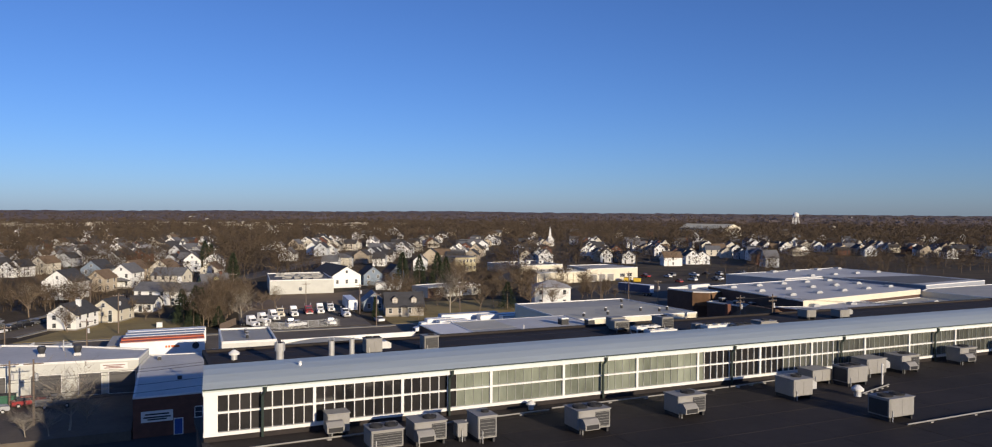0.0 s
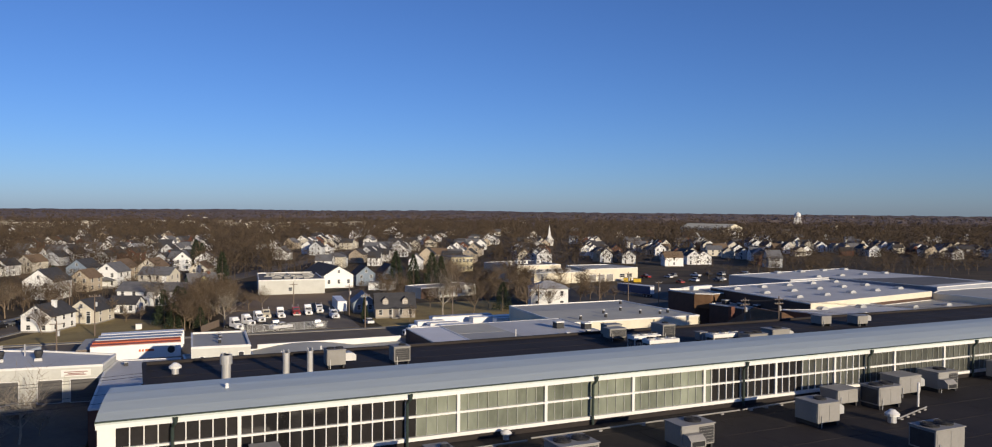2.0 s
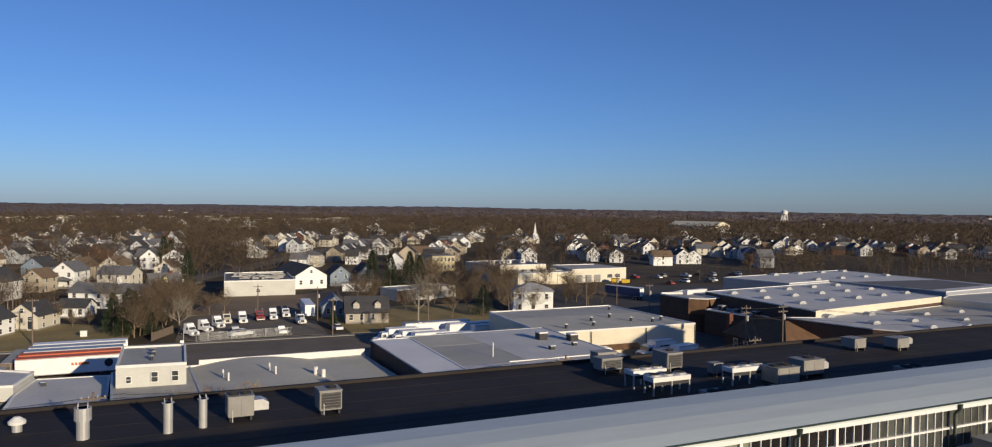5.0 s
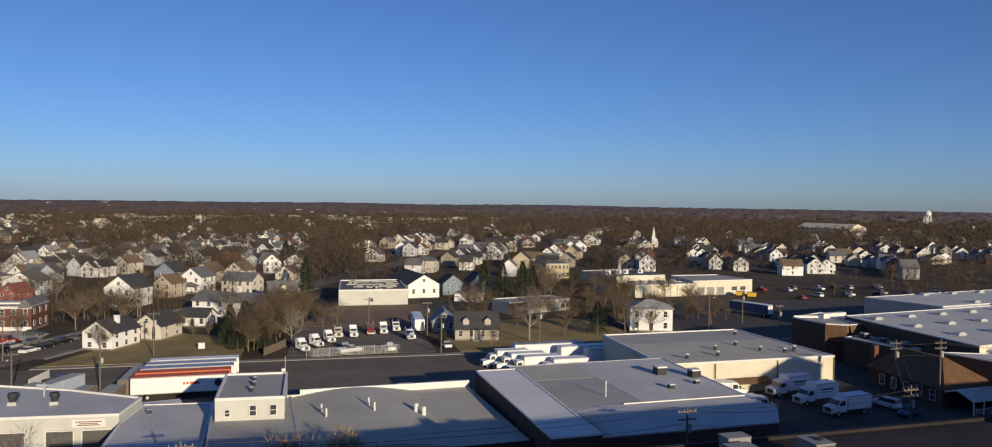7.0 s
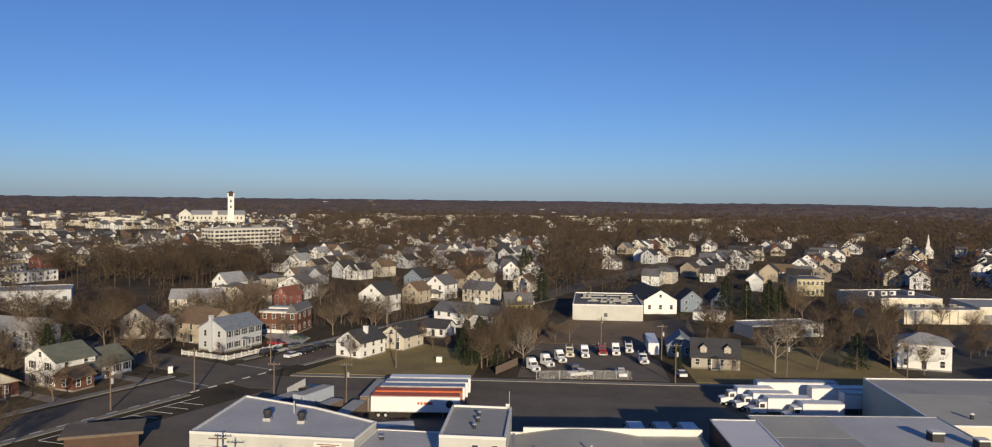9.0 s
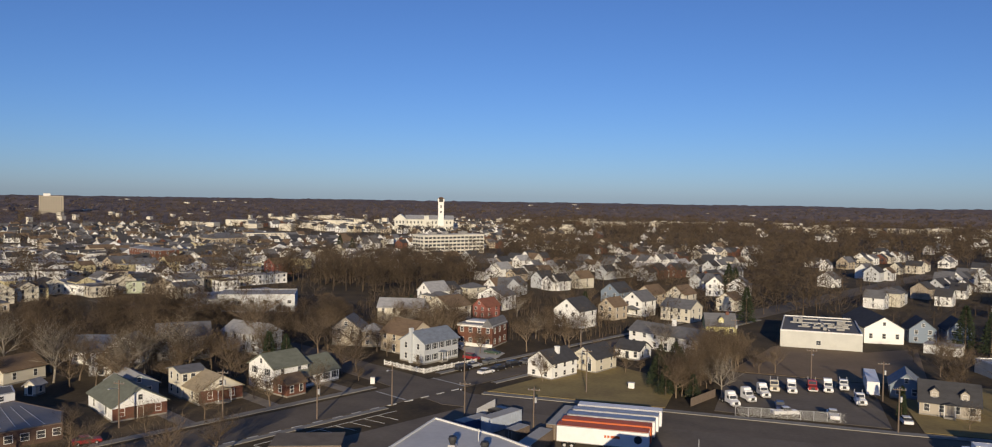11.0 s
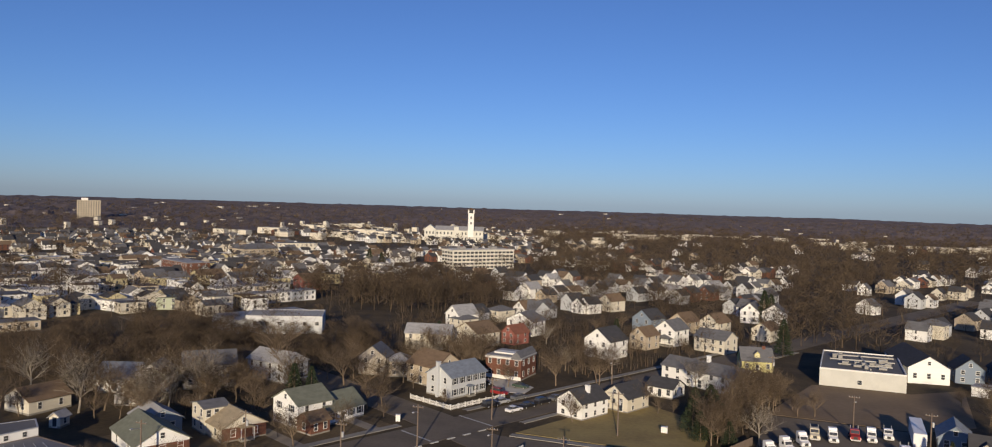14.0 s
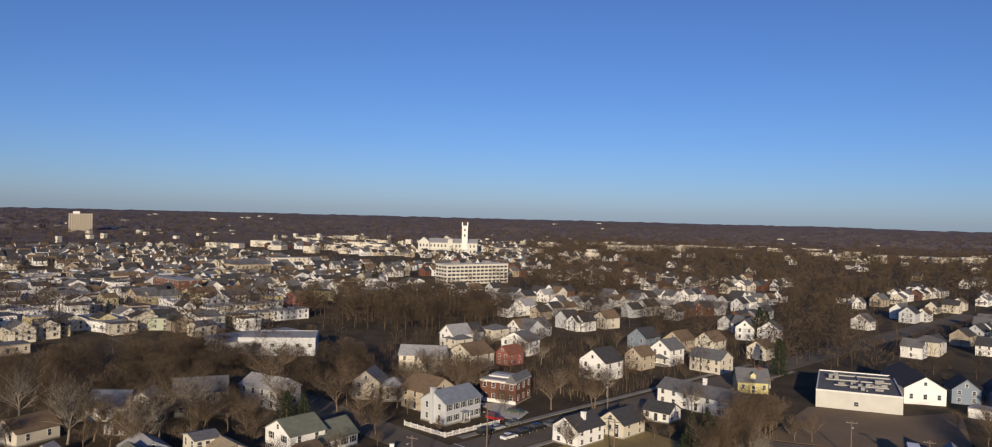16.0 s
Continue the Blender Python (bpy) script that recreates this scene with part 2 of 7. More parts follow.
slab("road_driveway", [(-55.8, 211.0), (-51.0, 212.0), (-50.5, 219.5), (-58.5, 226.8), (-66.5, 224.2)], 0.09, mat("pale_drive_concrete", (0.5, 0.48, 0.43), 0.85, size=4, var=0.15), "pale concrete drive beside the brick apartment house", "drive")
DRIVE = mat("worn_drive", (0.3, 0.26, 0.21), 0.9, size=3, col2=(0.19, 0.165, 0.135))
for u_, w_ in ((-52, 3.2), (-33.5, 3.0), (-14.5, 3.0)):
    slab("road_drive", [av(u_, -24), av(u_, -9.3), av(u_ + w_, -9.3), av(u_ + w_, -24)][::-1], 0.085, DRIVE, "worn drive beside a bungalow", "drive")
slab("lawn_corner", [(-43.5, 176.5), (-21, 175.4), (-4, 175), (-2, 200), (-22, 216), (-29, 205)], 0.1, LAWN, "mown winter lawn on the street corner", "lawn")
slab("lawn_field", [(10, 217), (44, 214), (58, 224), (66, 268), (50, 256.5), (24, 257.5)], 0.06, FIELD, "bare brown field behind the truck lot", "field")
slab("lawn_houses", [(45, 172.5), (94, 171.5), (98, 215), (62, 218), (47, 210)], 0.08, LAWN, "patchy lawn round the small houses", "lawn")
slab("lawn_west", [av(-110, -40), av(-110, -9.6), av(-8, -9.6), av(-8, -40)], 0.07, LEAF, "winter lawns before the bungalows", "lawn")
for k in range(17):
    a, b = av(-70 + k * 4.6, 6.25), av(-70 + k * 4.6 + 2.2, 6.25)
    lane("kerb_marking", [a, b], 0.35, 0.19, PAINT, "white painted dash on the kerb", "kerb")
for a, b in ((av(-9, -5), av(-9, 5)), (av(9, -6), av(9, 5))):
    lane("road_marking", [a, b], 0.45, 0.056, PAINT, "worn white stop line", "road marking")

# ---- the factory ----
FX0, FX1, DECKZ = -15.3, 150.0, 17.9
factory = thing("factory_building", 0, 0, 0, 0, "dark brick factory with black roofs and a long glazed monitor", "factory")
REAR_X = -13.0
part("wall", sheet(B(), [(FX0, -90), (FX1, -90), (FX1, 45), (REAR_X, 45), (REAR_X, 21.4), (FX0, 21.4)], 0, DECKZ - 0.35), DKBRICK, factory, "dark brick outer wall")
part("roof", sheet(B(), [(FX0 - 0.15, -90.2), (FX1, -90.2), (FX1, 45.2), (REAR_X - 0.15, 45.2), (REAR_X - 0.15, 21.5), (FX0 - 0.15, 21.5)], DECKZ - 0.35, DECKZ), DECK, factory, "flat black bitumen roof deck")
bm = B()
for a in ((REAR_X - 0.15, 44.9, FX1, 45.25), (FX0 - 0.2, -90, FX0 + 0.15, 15.0), (REAR_X - 0.2, 21.6, REAR_X + 0.15, 44.9)):
    box(bm, a[0], a[1], DECKZ, a[2], a[3], DECKZ + 0.22)
part("parapet", bm, DECK, factory, "low black roof edge")
# seams across the roofing felt
bm = B()
for k in range(26):
    y = -30 + k * 2.9
    if not 14.5 < y < 22:
        box(bm, (FX0 if y < 20 else REAR_X) + 0.3, y, DECKZ, FX1, y + 0.12, DECKZ + 0.012)
for k in range(28):
    x = FX0 + 4 + k * 6
    box(bm, x, -60, DECKZ, x + 0.1, 14.8, DECKZ + 0.011)
    box(bm, x + 2, 22, DECKZ, x + 2.1, 44.8, DECKZ + 0.011)
part("roof_seam", bm, DECK, factory, "lapped seams of the roofing felt")

MY, MZ0, MZ1 = 15.4, 18.41, 20.58
# the black filling paints the unlit inside behind the window panes
monitor = part("roof_monitor", sheet(B(), [(FX0 + 0.1, MY + 0.75), (FX1, MY + 0.75), (FX1, 20.9), (FX0 + 0.5, 20.9)], DECKZ, 20.9), HOLLOWBLACK, factory, "long roof monitor with two rows of windows, filled black for its unlit inside")
bm = B()
prof = [(15.33, 20.95), (16.4, 21.13), (17.8, 21.28), (19.4, 21.33), (21.2, 21.25)]
lo = [(y, z - 0.16) for y, z in prof]
ring = prof + lo[::-1]
a, b = [bm.verts.new((FX0 - 0.12 + (y - 15.33) * 0.09, y, z)) for y, z in ring], [bm.verts.new((FX1, y, z)) for y, z in ring]
bm.faces.new(a)
bm.faces.new(b[::-1])
for i in range(len(ring)):
    j = (i + 1) % len(ring)
    bm.faces.new((a[j], a[i], b[i], b[j]))
bmesh.ops.recalc_face_normals(bm, faces=bm.faces[:])
part("monitor_roof", bm, METALROOF, factory, "pale grey sheet roof of the monitor")
part("gutter", box(B(), FX0 - 0.12, 15.26, 20.9, FX1, 15.34, 20.97), GREEN, factory, "dark green gutter")
part("fascia", box(B(), FX0 - 0.1, 15.345, MZ1, FX1, 15.76, 20.86), WHITE, factory, "white fascia board")
part("sill", box(B(), FX0 - 0.05, 15.6, 18.21, FX1, 15.9, MZ0), WHITE, factory, "white sill board")
part("upstand", box(B(), FX0 - 0.02, 15.64, DECKZ, FX1, 16.1, 18.21), DECK, factory, "black roofing upstand")
part("mid_rail", box(B(), FX0, 15.65, 19.46, FX1, 15.82, 19.57), WHITE, factory, "white transom between the window rows")
part("end_pier", box(B(), FX0 - 0.03, 15.62, MZ0, -14.6, 16.0, MZ1), WHITE, factory, "white end pier")
part("end_wall", sheet(B(), [(FX0 + 0.01, 16.0), (FX0 + 0.12, 16.0), (FX0 + 0.55, 21.0), (FX0 + 0.44, 21.0)], DECKZ, 20.9), WHITE, factory, "white end wall")
BAY, D0 = 11.57, -12.16
mull = mesh_of("mullion", box(B(), -0.025, -0.05, MZ0, 0.025, 0.06, MZ1), WHITE)
thin_mull = mesh_of("mullion", box(B(), -0.016, -0.01, MZ0, 0.016, 0.06, MZ1), THINBAR)
post = mesh_of("post", box(B(), -0.09, -0.1, MZ0, 0.09, 0.08, MZ1), WHITE)
STEP = BAY / 19
x, k = D0 - STEP * 4, 0
panes = {}
for nm, m in (("clear", PANEGLASS), ("frosted", FROST), ("dusty", OLDGLASS)):
    for row, (z0, z1) in enumerate(((MZ0, 19.46), (19.57, MZ1))):
        panes[nm, row] = mesh_of("pane", box(B(), -STEP / 2 + 0.017, 0, z0, STEP / 2 - 0.017, 0.025, z1), m)
rng = random.Random(4)
far_clear, far_bars = B(), B()
while x < FX1 - 1:
    bay, frac = divmod((x - D0) / BAY, 1)
    thick = min(abs(frac - 0.25), abs(frac - 0.75)) < 0.5 / 19
    if x < 72:
        fibre = bay == 1 or (bay == 2 and frac < 0.78)
        ob = part("post" if thick else "mullion", post if thick else thin_mull if fibre or bay > 3 else mull, None, factory)
        ob.location = (x, 15.76, 0)
        for row in (0, 1):
            kind = "frosted" if fibre else "dusty" if bay > 3 or (bay == 3 and frac > 0.45) else "clear"
            ob = part("pane", panes[kind, row], None, factory)
            ob.location = (x + STEP / 2, 15.80 + rng.uniform(-0.006, 0.006), 0)
    else:
        box(far_bars, x - 0.02, 15.74, MZ0, x + 0.025, 15.82, MZ1)
        box(far_clear, x + 0.025, 15.80, MZ0, x + STEP - 0.025, 15.825, MZ1)
    x += STEP
tagged(part("far_mullions", far_bars, WHITE, factory), kind="stuff")
tagged(part("far_panes", far_clear, OLDGLASS, factory), kind="stuff")
for k in range(13):
    bm = B()
    x = D0 + k * BAY
    rod(bm, (x, 15.45, DECKZ + 0.05), (x, 15.45, 20.35), 0.085)
    rod(bm, (x, 15.45, 20.35), (x + 0.12, 15.25, 20.6), 0.075)
    rod(bm, (x + 0.12, 15.25, 20.6), (x + 0.12, 15.25, 20.86), 0.1, 0.13)
    part("downspout", bm, GREEN, factory, "dark green rainwater pipe")
bm = B()
rod(bm, (-9.4, 18.6, 21.2), (-9.4, 18.6, 21.48), 0.13, 0.08)
rod(bm, (-9.4, 18.6, 21.48), (-9.4, 18.6, 21.56), 0.13, 0.04)
part("roof_vent", bm, WHITE, factory, "small white roof vent")


# ---- rooftop plant ----
def fan_guard(bm, x, y, z, r):
    for q in (r, r * 0.72, r * 0.44):
        n = 14
        for k in range(n):
            a, b = 2 * math.pi * k / n, 2 * math.pi * (k + 1) / n
            rod(bm, (x + q * math.cos(a), y + q * math.sin(a), z), (x + q * math.cos(b), y + q * math.sin(b), z), 0.018, n=4, caps=False)
    for k in range(4):
        a = math.pi * k / 4
        rod(bm, (x - r * math.cos(a), y - r * math.sin(a), z), (x + r * math.cos(a), y + r * math.sin(a), z), 0.014, n=4)


def rooftop_unit(x, y, turn=0.0, w=2.2, d=1.7, h=1.45, fans=2, hood=True, z=None, label="", face="panel", front_hood=False):
    """A packaged air unit: casing on a curb, coil grille, top fans with guards, a weather hood."""
    t = thing("rooftop_unit", x, y, DECKZ + 0.012 if z is None else z, turn, label or "beige metal rooftop air unit standing on the black roof", "air unit", "rooftop units")
    for sx in (-w / 2 + 0.1, w / 2 - 0.22):
        part("curb", box(B(), sx, -d / 2 + 0.05, 0, sx + 0.12, d / 2 - 0.05, 0.26), GRILLE, t, "dark support rail")
    part("casing", box(B(), -w / 2, -d / 2, 0.26, w / 2, d / 2, h), UNIT, t, bevel=0.03)
    part("lid", box(B(), -w / 2 - 0.04, -d / 2 - 0.04, h + 0.002, w / 2 + 0.04, d / 2 + 0.04, h + 0.06), UNIT, t, "overhanging sheet metal lid")
    bm = B()
    half = 0.0 if face == "half" else w / 2 - 0.1
    for k in range(2 if half else 1):
        xx = -w / 2 + 0.1 + k * (w - 0.2) / 2
        box(bm, xx + 0.02, -d / 2 - 0.018, 0.34, xx + (w - 0.2) / 2 - 0.02, -d / 2 + 0.004, h - 0.08)
    if face != "coil":
        part("access_panel", bm, UNIT, t, "bolted access panels")
    if face in ("half", "coil"):
        x0 = 0.05 if face == "half" else -w / 2 + 0.1
        coil = part("coil_grille", box(B(), x0, -d / 2 - 0.016, 0.36, w / 2 - 0.08, -d / 2 + 0.004, h - 0.1), GRILLE, t, "dark coil grille")
        for k in range(6):
            zz = 0.4 + (h - 0.56) * k / 5
            part("grille_wire", box(B(), x0, -d / 2 - 0.026, zz, w / 2 - 0.08, -d / 2 - 0.014, zz + 0.012), UNIT, coil)
    part("coil_grille", box(B(), w / 2 - 0.004, -d / 2 + 0.12, 0.4, w / 2 + 0.02, d / 2 - 0.12, h - 0.12), GRILLE, t, "dark coil grille")
    # some units get a dark left panel that paints in its shade
    part("side_panel", box(B(), -w / 2 - 0.02, -d / 2 + 0.1, 0.36, -w / 2 + 0.004, d / 2 - 0.1, h - 0.1), GRILLE if face == "shaded_side" else UNIT, t)
    part("conduit", rod(B(), (-w / 2 + 0.25, -d / 2 - 0.06, 0), (-w / 2 + 0.25, -d / 2 - 0.06, 0.7), 0.03, n=6), GALV, t, "grey service conduit")
    for k in range(fans):
        fx = (k - (fans - 1) / 2) * w / max(2, fans) * 0.95 + (0.2 if fans == 1 else 0)
        r = min(d * 0.33, w / max(2, fans) * 0.42)
        fan = part("fan", rod(B(), (fx, 0, h + 0.055), (fx, 0, h + 0.12), r, n=20), HOLLOWBLACK, t, "round black fan opening")
        bm = B()
        fan_guard(bm, fx, 0, h + 0.15, r)
        part("fan_guard", bm, GRILLE, fan, "wire fan guard")
    if front_hood:
        bm = B()
        prism(bm, [(-d / 2 - 0.7, 0.42), (-d / 2 - 0.02, 0.42), (-d / 2 - 0.02, 1.0), (-d / 2 - 0.4, 1.0), (-d / 2 - 0.7, 0.75)], -0.5, 0.5)
        bmesh.ops.rotate(bm, verts=bm.verts[:], cent=(0, 0, 0), matrix=Matrix.Rotation(radians(90), 3, "Z"))
        for v in bm.verts:
            v.co = (-v.co.x, v.co.y, v.co.z)
        bmesh.ops.recalc_face_normals(bm, faces=bm.faces[:])
        ob = part("hood", bm, UNIT, t, "sheet metal weather hood")
        ob.location = (-w / 4, 0, 0)
        # a black plate paints the shade inside the hood mouth
        part("hood_opening", box(B(), -0.42, -d / 2 - 0.715, 0.46, 0.42, -d / 2 - 0.695, 0.72), HOLLOWBLACK, ob, "dark hood mouth")
    if hood:
        bm = B()
        prism(bm, [(-0.45, 0.5), (0.45, 0.5), (0.45, 0.95), (0.1, 1.15), (-0.45, 1.15)], -0.5, 0.5)
        ob = part("hood", bm, GALV, t, "sheet metal weather hood")
        ob.location = (w / 2 + 0.46, 0.1, 0)
    return t


for x, y, w, d, h, fans, hood, face, fh in (
        (-8.1, 14.4, 1.3, 1.1, 1.3, 0, False, "panel", True), (-6.4, 10.6, 1.8, 1.6, 1.2, 2, False, "coil", False), (-3.8, 10.9, 1.9, 1.6, 1.3, 1, False, "half", True),
        (-1.9, 10.4, 0.6, 0.7, 1.0, 0, False, "panel", False), (-0.7, 10.1, 1.15, 1.7, 1.5, 1, False, "coil", False), (5.9, 9.3, 2.2, 1.7, 1.35, 2, False, "half", True),
        (13.6, 9.8, 2.2, 1.5, 1.35, 1, False, "half", True), (23.8, 10.5, 1.8, 1.8, 1.4, 1, True, "panel", False), (28.8, 13.3, 1.9, 1.5, 1.1, 0, False, "panel", False),
        (31.0, 11.9, 2.1, 1.5, 1.4, 2, False, "shaded_side", False), (35.2, 13.7, 2.2, 1.6, 1.4, 0, True, "panel", False), (39.1, 13.7, 2.1, 1.7, 1.4, 1, False, "half", True),
        (47.1, 14.0, 2.2, 1.3, 1.4, 1, False, "half", True), (25.3, 3.8, 2.3, 1.6, 1.4, 2, False, "shaded_side", False), (55.0, 14.0, 2.4, 1.4, 1.4, 2, False, "half", True)):
    rooftop_unit(x, y, 0, w, d, h, fans, hood, face=face, front_hood=fh)
t = thing("roof_post", 33.2, 10.8, DECKZ + 0.012, 0, "slim white vent post on the black roof", "post")
part("pipe", rod(B(), (0, 0, 0), (0, 0, 1.5), 0.07, n=8), WHITE, t)
part("cap", rod(B(), (0, 0, 1.5), (0, 0, 1.6), 0.1, 0.05, n=8), WHITE, t)
for x, y, w, d, h, fans, hood, face in ((0.9, 38.3, 1.5, 1.3, 1.45, 2, True, "panel"), (6.2, 37.8, 1.4, 1.4, 1.45, 1, False, "coil"), (29.4, 41.0, 1.9, 1.3, 1.15, 0, False, "coil"),
        (30.3, 43.0, 1.8, 1.2, 1.2, 0, False, "panel"), (34.5, 40.0, 1.5, 2.0, 1.45, 1, False, "coil"), (36.4, 36.5, 0.9, 0.8, 1.0, 0, False, "panel"),
        (39.0, 32.3, 2.2, 1.7, 1.35, 2, False, "panel"), (43.2, 33.7, 2.2, 1.6, 1.35, 1, True, "panel"), (30.6, 29.6, 2.0, 1.5, 0.8, 2, False, "panel"), (35.2, 29.0, 2.2, 1.5, 0.75, 2, False, "panel"),
        (56.6, 40.4, 1.5, 1.6, 1.1, 0, False, "panel"), (60.6, 38.9, 1.6, 1.5, 1.1, 0, True, "panel"),
        (50.5, 30.0, 2.2, 1.5, 0.8, 2, False, "panel")):
    rooftop_unit(x, y, 0, w, d, h, fans, hood, face=face)


def condenser_rack(x, y, w=4.0, d=1.3, fans=4):
    """A condenser on open legs with a row of top fans."""
    t = thing("condenser_rack", x, y, DECKZ + 0.012, 0, "long pale condenser with a row of fans on open legs", "air unit", "rooftop units")
    for sx in (-w / 2 + 0.1, 0, w / 2 - 0.1):
        for sy in (-d / 2 + 0.08, d / 2 - 0.08):
            part("leg", box(B(), sx - 0.05, sy - 0.05, 0, sx + 0.05, sy + 0.05, 0.95), GALV, t)
    part("coil", box(B(), -w / 2 + 0.06, -d / 2 + 0.06, 0.7, w / 2 - 0.06, d / 2 - 0.06, 0.95), GRILLE, t)
    part("casing", box(B(), -w / 2, -d / 2, 0.95, w / 2, d / 2, 1.3), WHITE, t, bevel=0.03)
    for k in range(fans):
        fx = (k - (fans - 1) / 2) * w / fans
        fan = part("fan", rod(B(), (fx, 0, 1.3), (fx, 0, 1.42), d * 0.34, n=18), GALV, t, "round fan collar")
        bm = B()
        fan_guard(bm, fx, 0, 1.44, d * 0.32)
        part("fan_guard", bm, GRILLE, fan, "wire fan guard")
    return t


condenser_rack(29.2, 35.8, 3.0, 1.2, 3)
condenser_rack(29.3, 33.4, 3.3, 1.2, 3)
condenser_rack(36.9, 33.8, 3.5, 1.2, 3)
ph = thing("roof_house", 108.5, 40.5, DECKZ + 0.005, 0, "gabled brick house on the far end of the factory roof", "roof house")
part("wall", prism(B(), [(-8, 0), (6.2, 0), (6.2, 5.0), (0, 6.8), (-8, 3.0)], -3, 3), DKBRICK, ph)
bm = B()
prism(bm, [(-8.3, 2.85), (0, 6.82), (6.5, 4.9), (6.5, 5.1), (0, 7.05), (-8.3, 3.05)], -3.2, 3.2)
bmesh.ops.recalc_face_normals(bm, faces=bm.faces[:])
part("roof", bm, GALV, ph)


def stack(x, y, r, h, collar=0.6, name="roof_stack", label="tall galvanised exhaust stack on the black roof"):
    t = thing(name, x, y, DECKZ + 0.012, 0, label, "exhaust stack", "roof stacks")
    part("pipe", rod(B(), (0, 0, 0), (0, 0, h), r, n=16), GALV, t)
    bm = B()
    rod(bm, (0, 0, h * collar), (0, 0, h), r * 1.32, n=16)
    part("shroud", bm, GALV, t, "wider upper sleeve")
    bm = B()
    for k in range(4):
        a = math.pi * (k + 0.5) / 2
        rod(bm, (r * math.cos(a), r * math.sin(a), h), (r * math.cos(a), r * math.sin(a), h + 0.2), 0.03, n=5)
    part("bracket", bm, GALV, t)
    return t


stack(-7.5, 37.4, 0.34, 1.75)
stack(-3.2, 36.8, 0.26, 1.75, 0.98)
stack(-1.3, 37.2, 0.24, 1.7, 0.98)
for x, y, r in ((-10.9, 40.4, 0.45), (28.2, 8.8, 0.42), (5.0, 14.9, 0.3)):
    t = thing("mushroom_vent", x, y, DECKZ + 0.012, 0, "white metal mushroom vent on the roof", "roof vent", "roof vents")
    part("neck", rod(B(), (0, 0, 0), (0, 0, r), r * 0.6, n=14), GALV, t)
    bm = B()
    rod(bm, (0, 0, r), (0, 0, r * 1.35), r, r * 1.05, n=16)
    rod(bm, (0, 0, r * 1.35), (0, 0, r * 1.9), r * 1.05, r * 0.35, n=16)
    part("cap", bm, WHITE, t)
for pts in (((6.2, 14.2, 21.3, 14.4), ), ((21.5, 14.4, 28.5, 14.9),), ((24.4, 1.9, 46, 2.2),), ((28.8, 8.9, 33.2, 10.2),), ((-15, 13.2, 5.8, 13.9),)):
    x0, y0, x1, y1 = pts[0]
    bm = B()
    rod(bm, (x0, y0, DECKZ + 0.14), (x1, y1, DECKZ + 0.14), 0.05, n=6)
    for k in range(5):
        f = (k + 0.5) / 5
        px, py = x0 + (x1 - x0) * f, y0 + (y1 - y0) * f
        box(bm, px - 0.12, py - 0.12, DECKZ + 0.012, px + 0.12, py + 0.12, DECKZ + 0.1)
    solo("roof_pipe", bm, UNIT, "grey gas pipe on blocks across the black roof", "pipe", "roof pipes")


# ---- yard buildings ----
def flat_block(name, pts, z, wallm, roofm, label, category="building", rim=0.25, rimm=None, z0=0.0):
    """A flat-roofed block: wall, roof and a raised rim of its own."""
    t = thing(name, 0, 0, 0, 0, label, category)
    part("wall", sheet(B(), pts, z0, z - 0.12), wallm, t)
    part("roof", sheet(B(), pts, z - 0.12, z), roofm, t)
    bm = B()
    k = len(pts)
    c = Vector((sum(p[0] for p in pts) / k, sum(p[1] for p in pts) / k))
    for i in range(k):
        a, b = Vector(pts[i]), Vector(pts[(i + 1) % k])
        d = (b - a).normalized()
        n = Vector((d.y, -d.x)) * 0.03
        inn = Vector((-d.y, d.x)) * 0.27
        q = [a + n, b + n, b + inn, a + inn]
        sheet(bm, [(p.x, p.y) for p in q], z - 0.1, z + rim)
    part("coping", bm, rimm or WHITE, t)
    return t


def opening(t, x, y, z, w, h, turn=0.0, kind="window", material=None, label="", plain=False):
    """A framed window or door in the plane facing -y turned by turn, its foot at z; plain: frame and pane in one mesh."""
    if plain:
        key = ("plain", round(w, 2), round(h, 2), kind)
        if key not in CACHE:
            bm = B()
            f = 0.1
            box(bm, -w / 2 - f, -0.05, -f, w / 2 + f, 0.03, h + f)
            me = mesh_of(kind, bm, WHITE)
            me.materials.append(material or GLASS)
            bm = B()
            bm.from_mesh(me)
            k0 = len(bm.faces)
            box(bm, -w / 2, -0.07, 0, w / 2, -0.04, h * 0.47)
            box(bm, -w / 2, -0.07, h * 0.53, w / 2, -0.04, h)
            bm.faces.ensure_lookup_table()
            for fc in bm.faces[k0:]:
                fc.material_index = 1
            bm.to_mesh(me)
            bm.free()
            CACHE[key] = me
        wm = part(kind, CACHE[key], None, t, label)
        wm.matrix_basis = pose(x, y, z, 0, 0, turn)
        return wm
    wm = part(kind, win_mesh(w, h, kind), None, t, label)
    wm.matrix_basis = pose(x, y, z, 0, 0, turn)
    g = part("pane" if kind == "window" else "leaf", pane_mesh(w, h, material or GLASS), None, wm)
    return wm


CACHE = {}


def win_mesh(w, h, kind):
    key = (round(w, 2), round(h, 2), kind)
    if key not in CACHE:
        bm = B()
        f = 0.09 if kind == "window" else 0.12
        box(bm, -w / 2 - f, -0.06, -f, -w / 2, 0.05, h + f)
        box(bm, w / 2, -0.06, -f, w / 2 + f, 0.05, h + f)
        box(bm, -w / 2, -0.06, h, w / 2, 0.05, h + f)
        box(bm, -w / 2 - 0.05, -0.1, -f, w / 2 + 0.05, 0.05, 0)
        if kind == "window":
            box(bm, -w / 2, -0.045, h / 2 - 0.03, w / 2, 0.04, h / 2 + 0.03)
        CACHE[key] = mesh_of(kind, bm, WHITE)
    return CACHE[key]


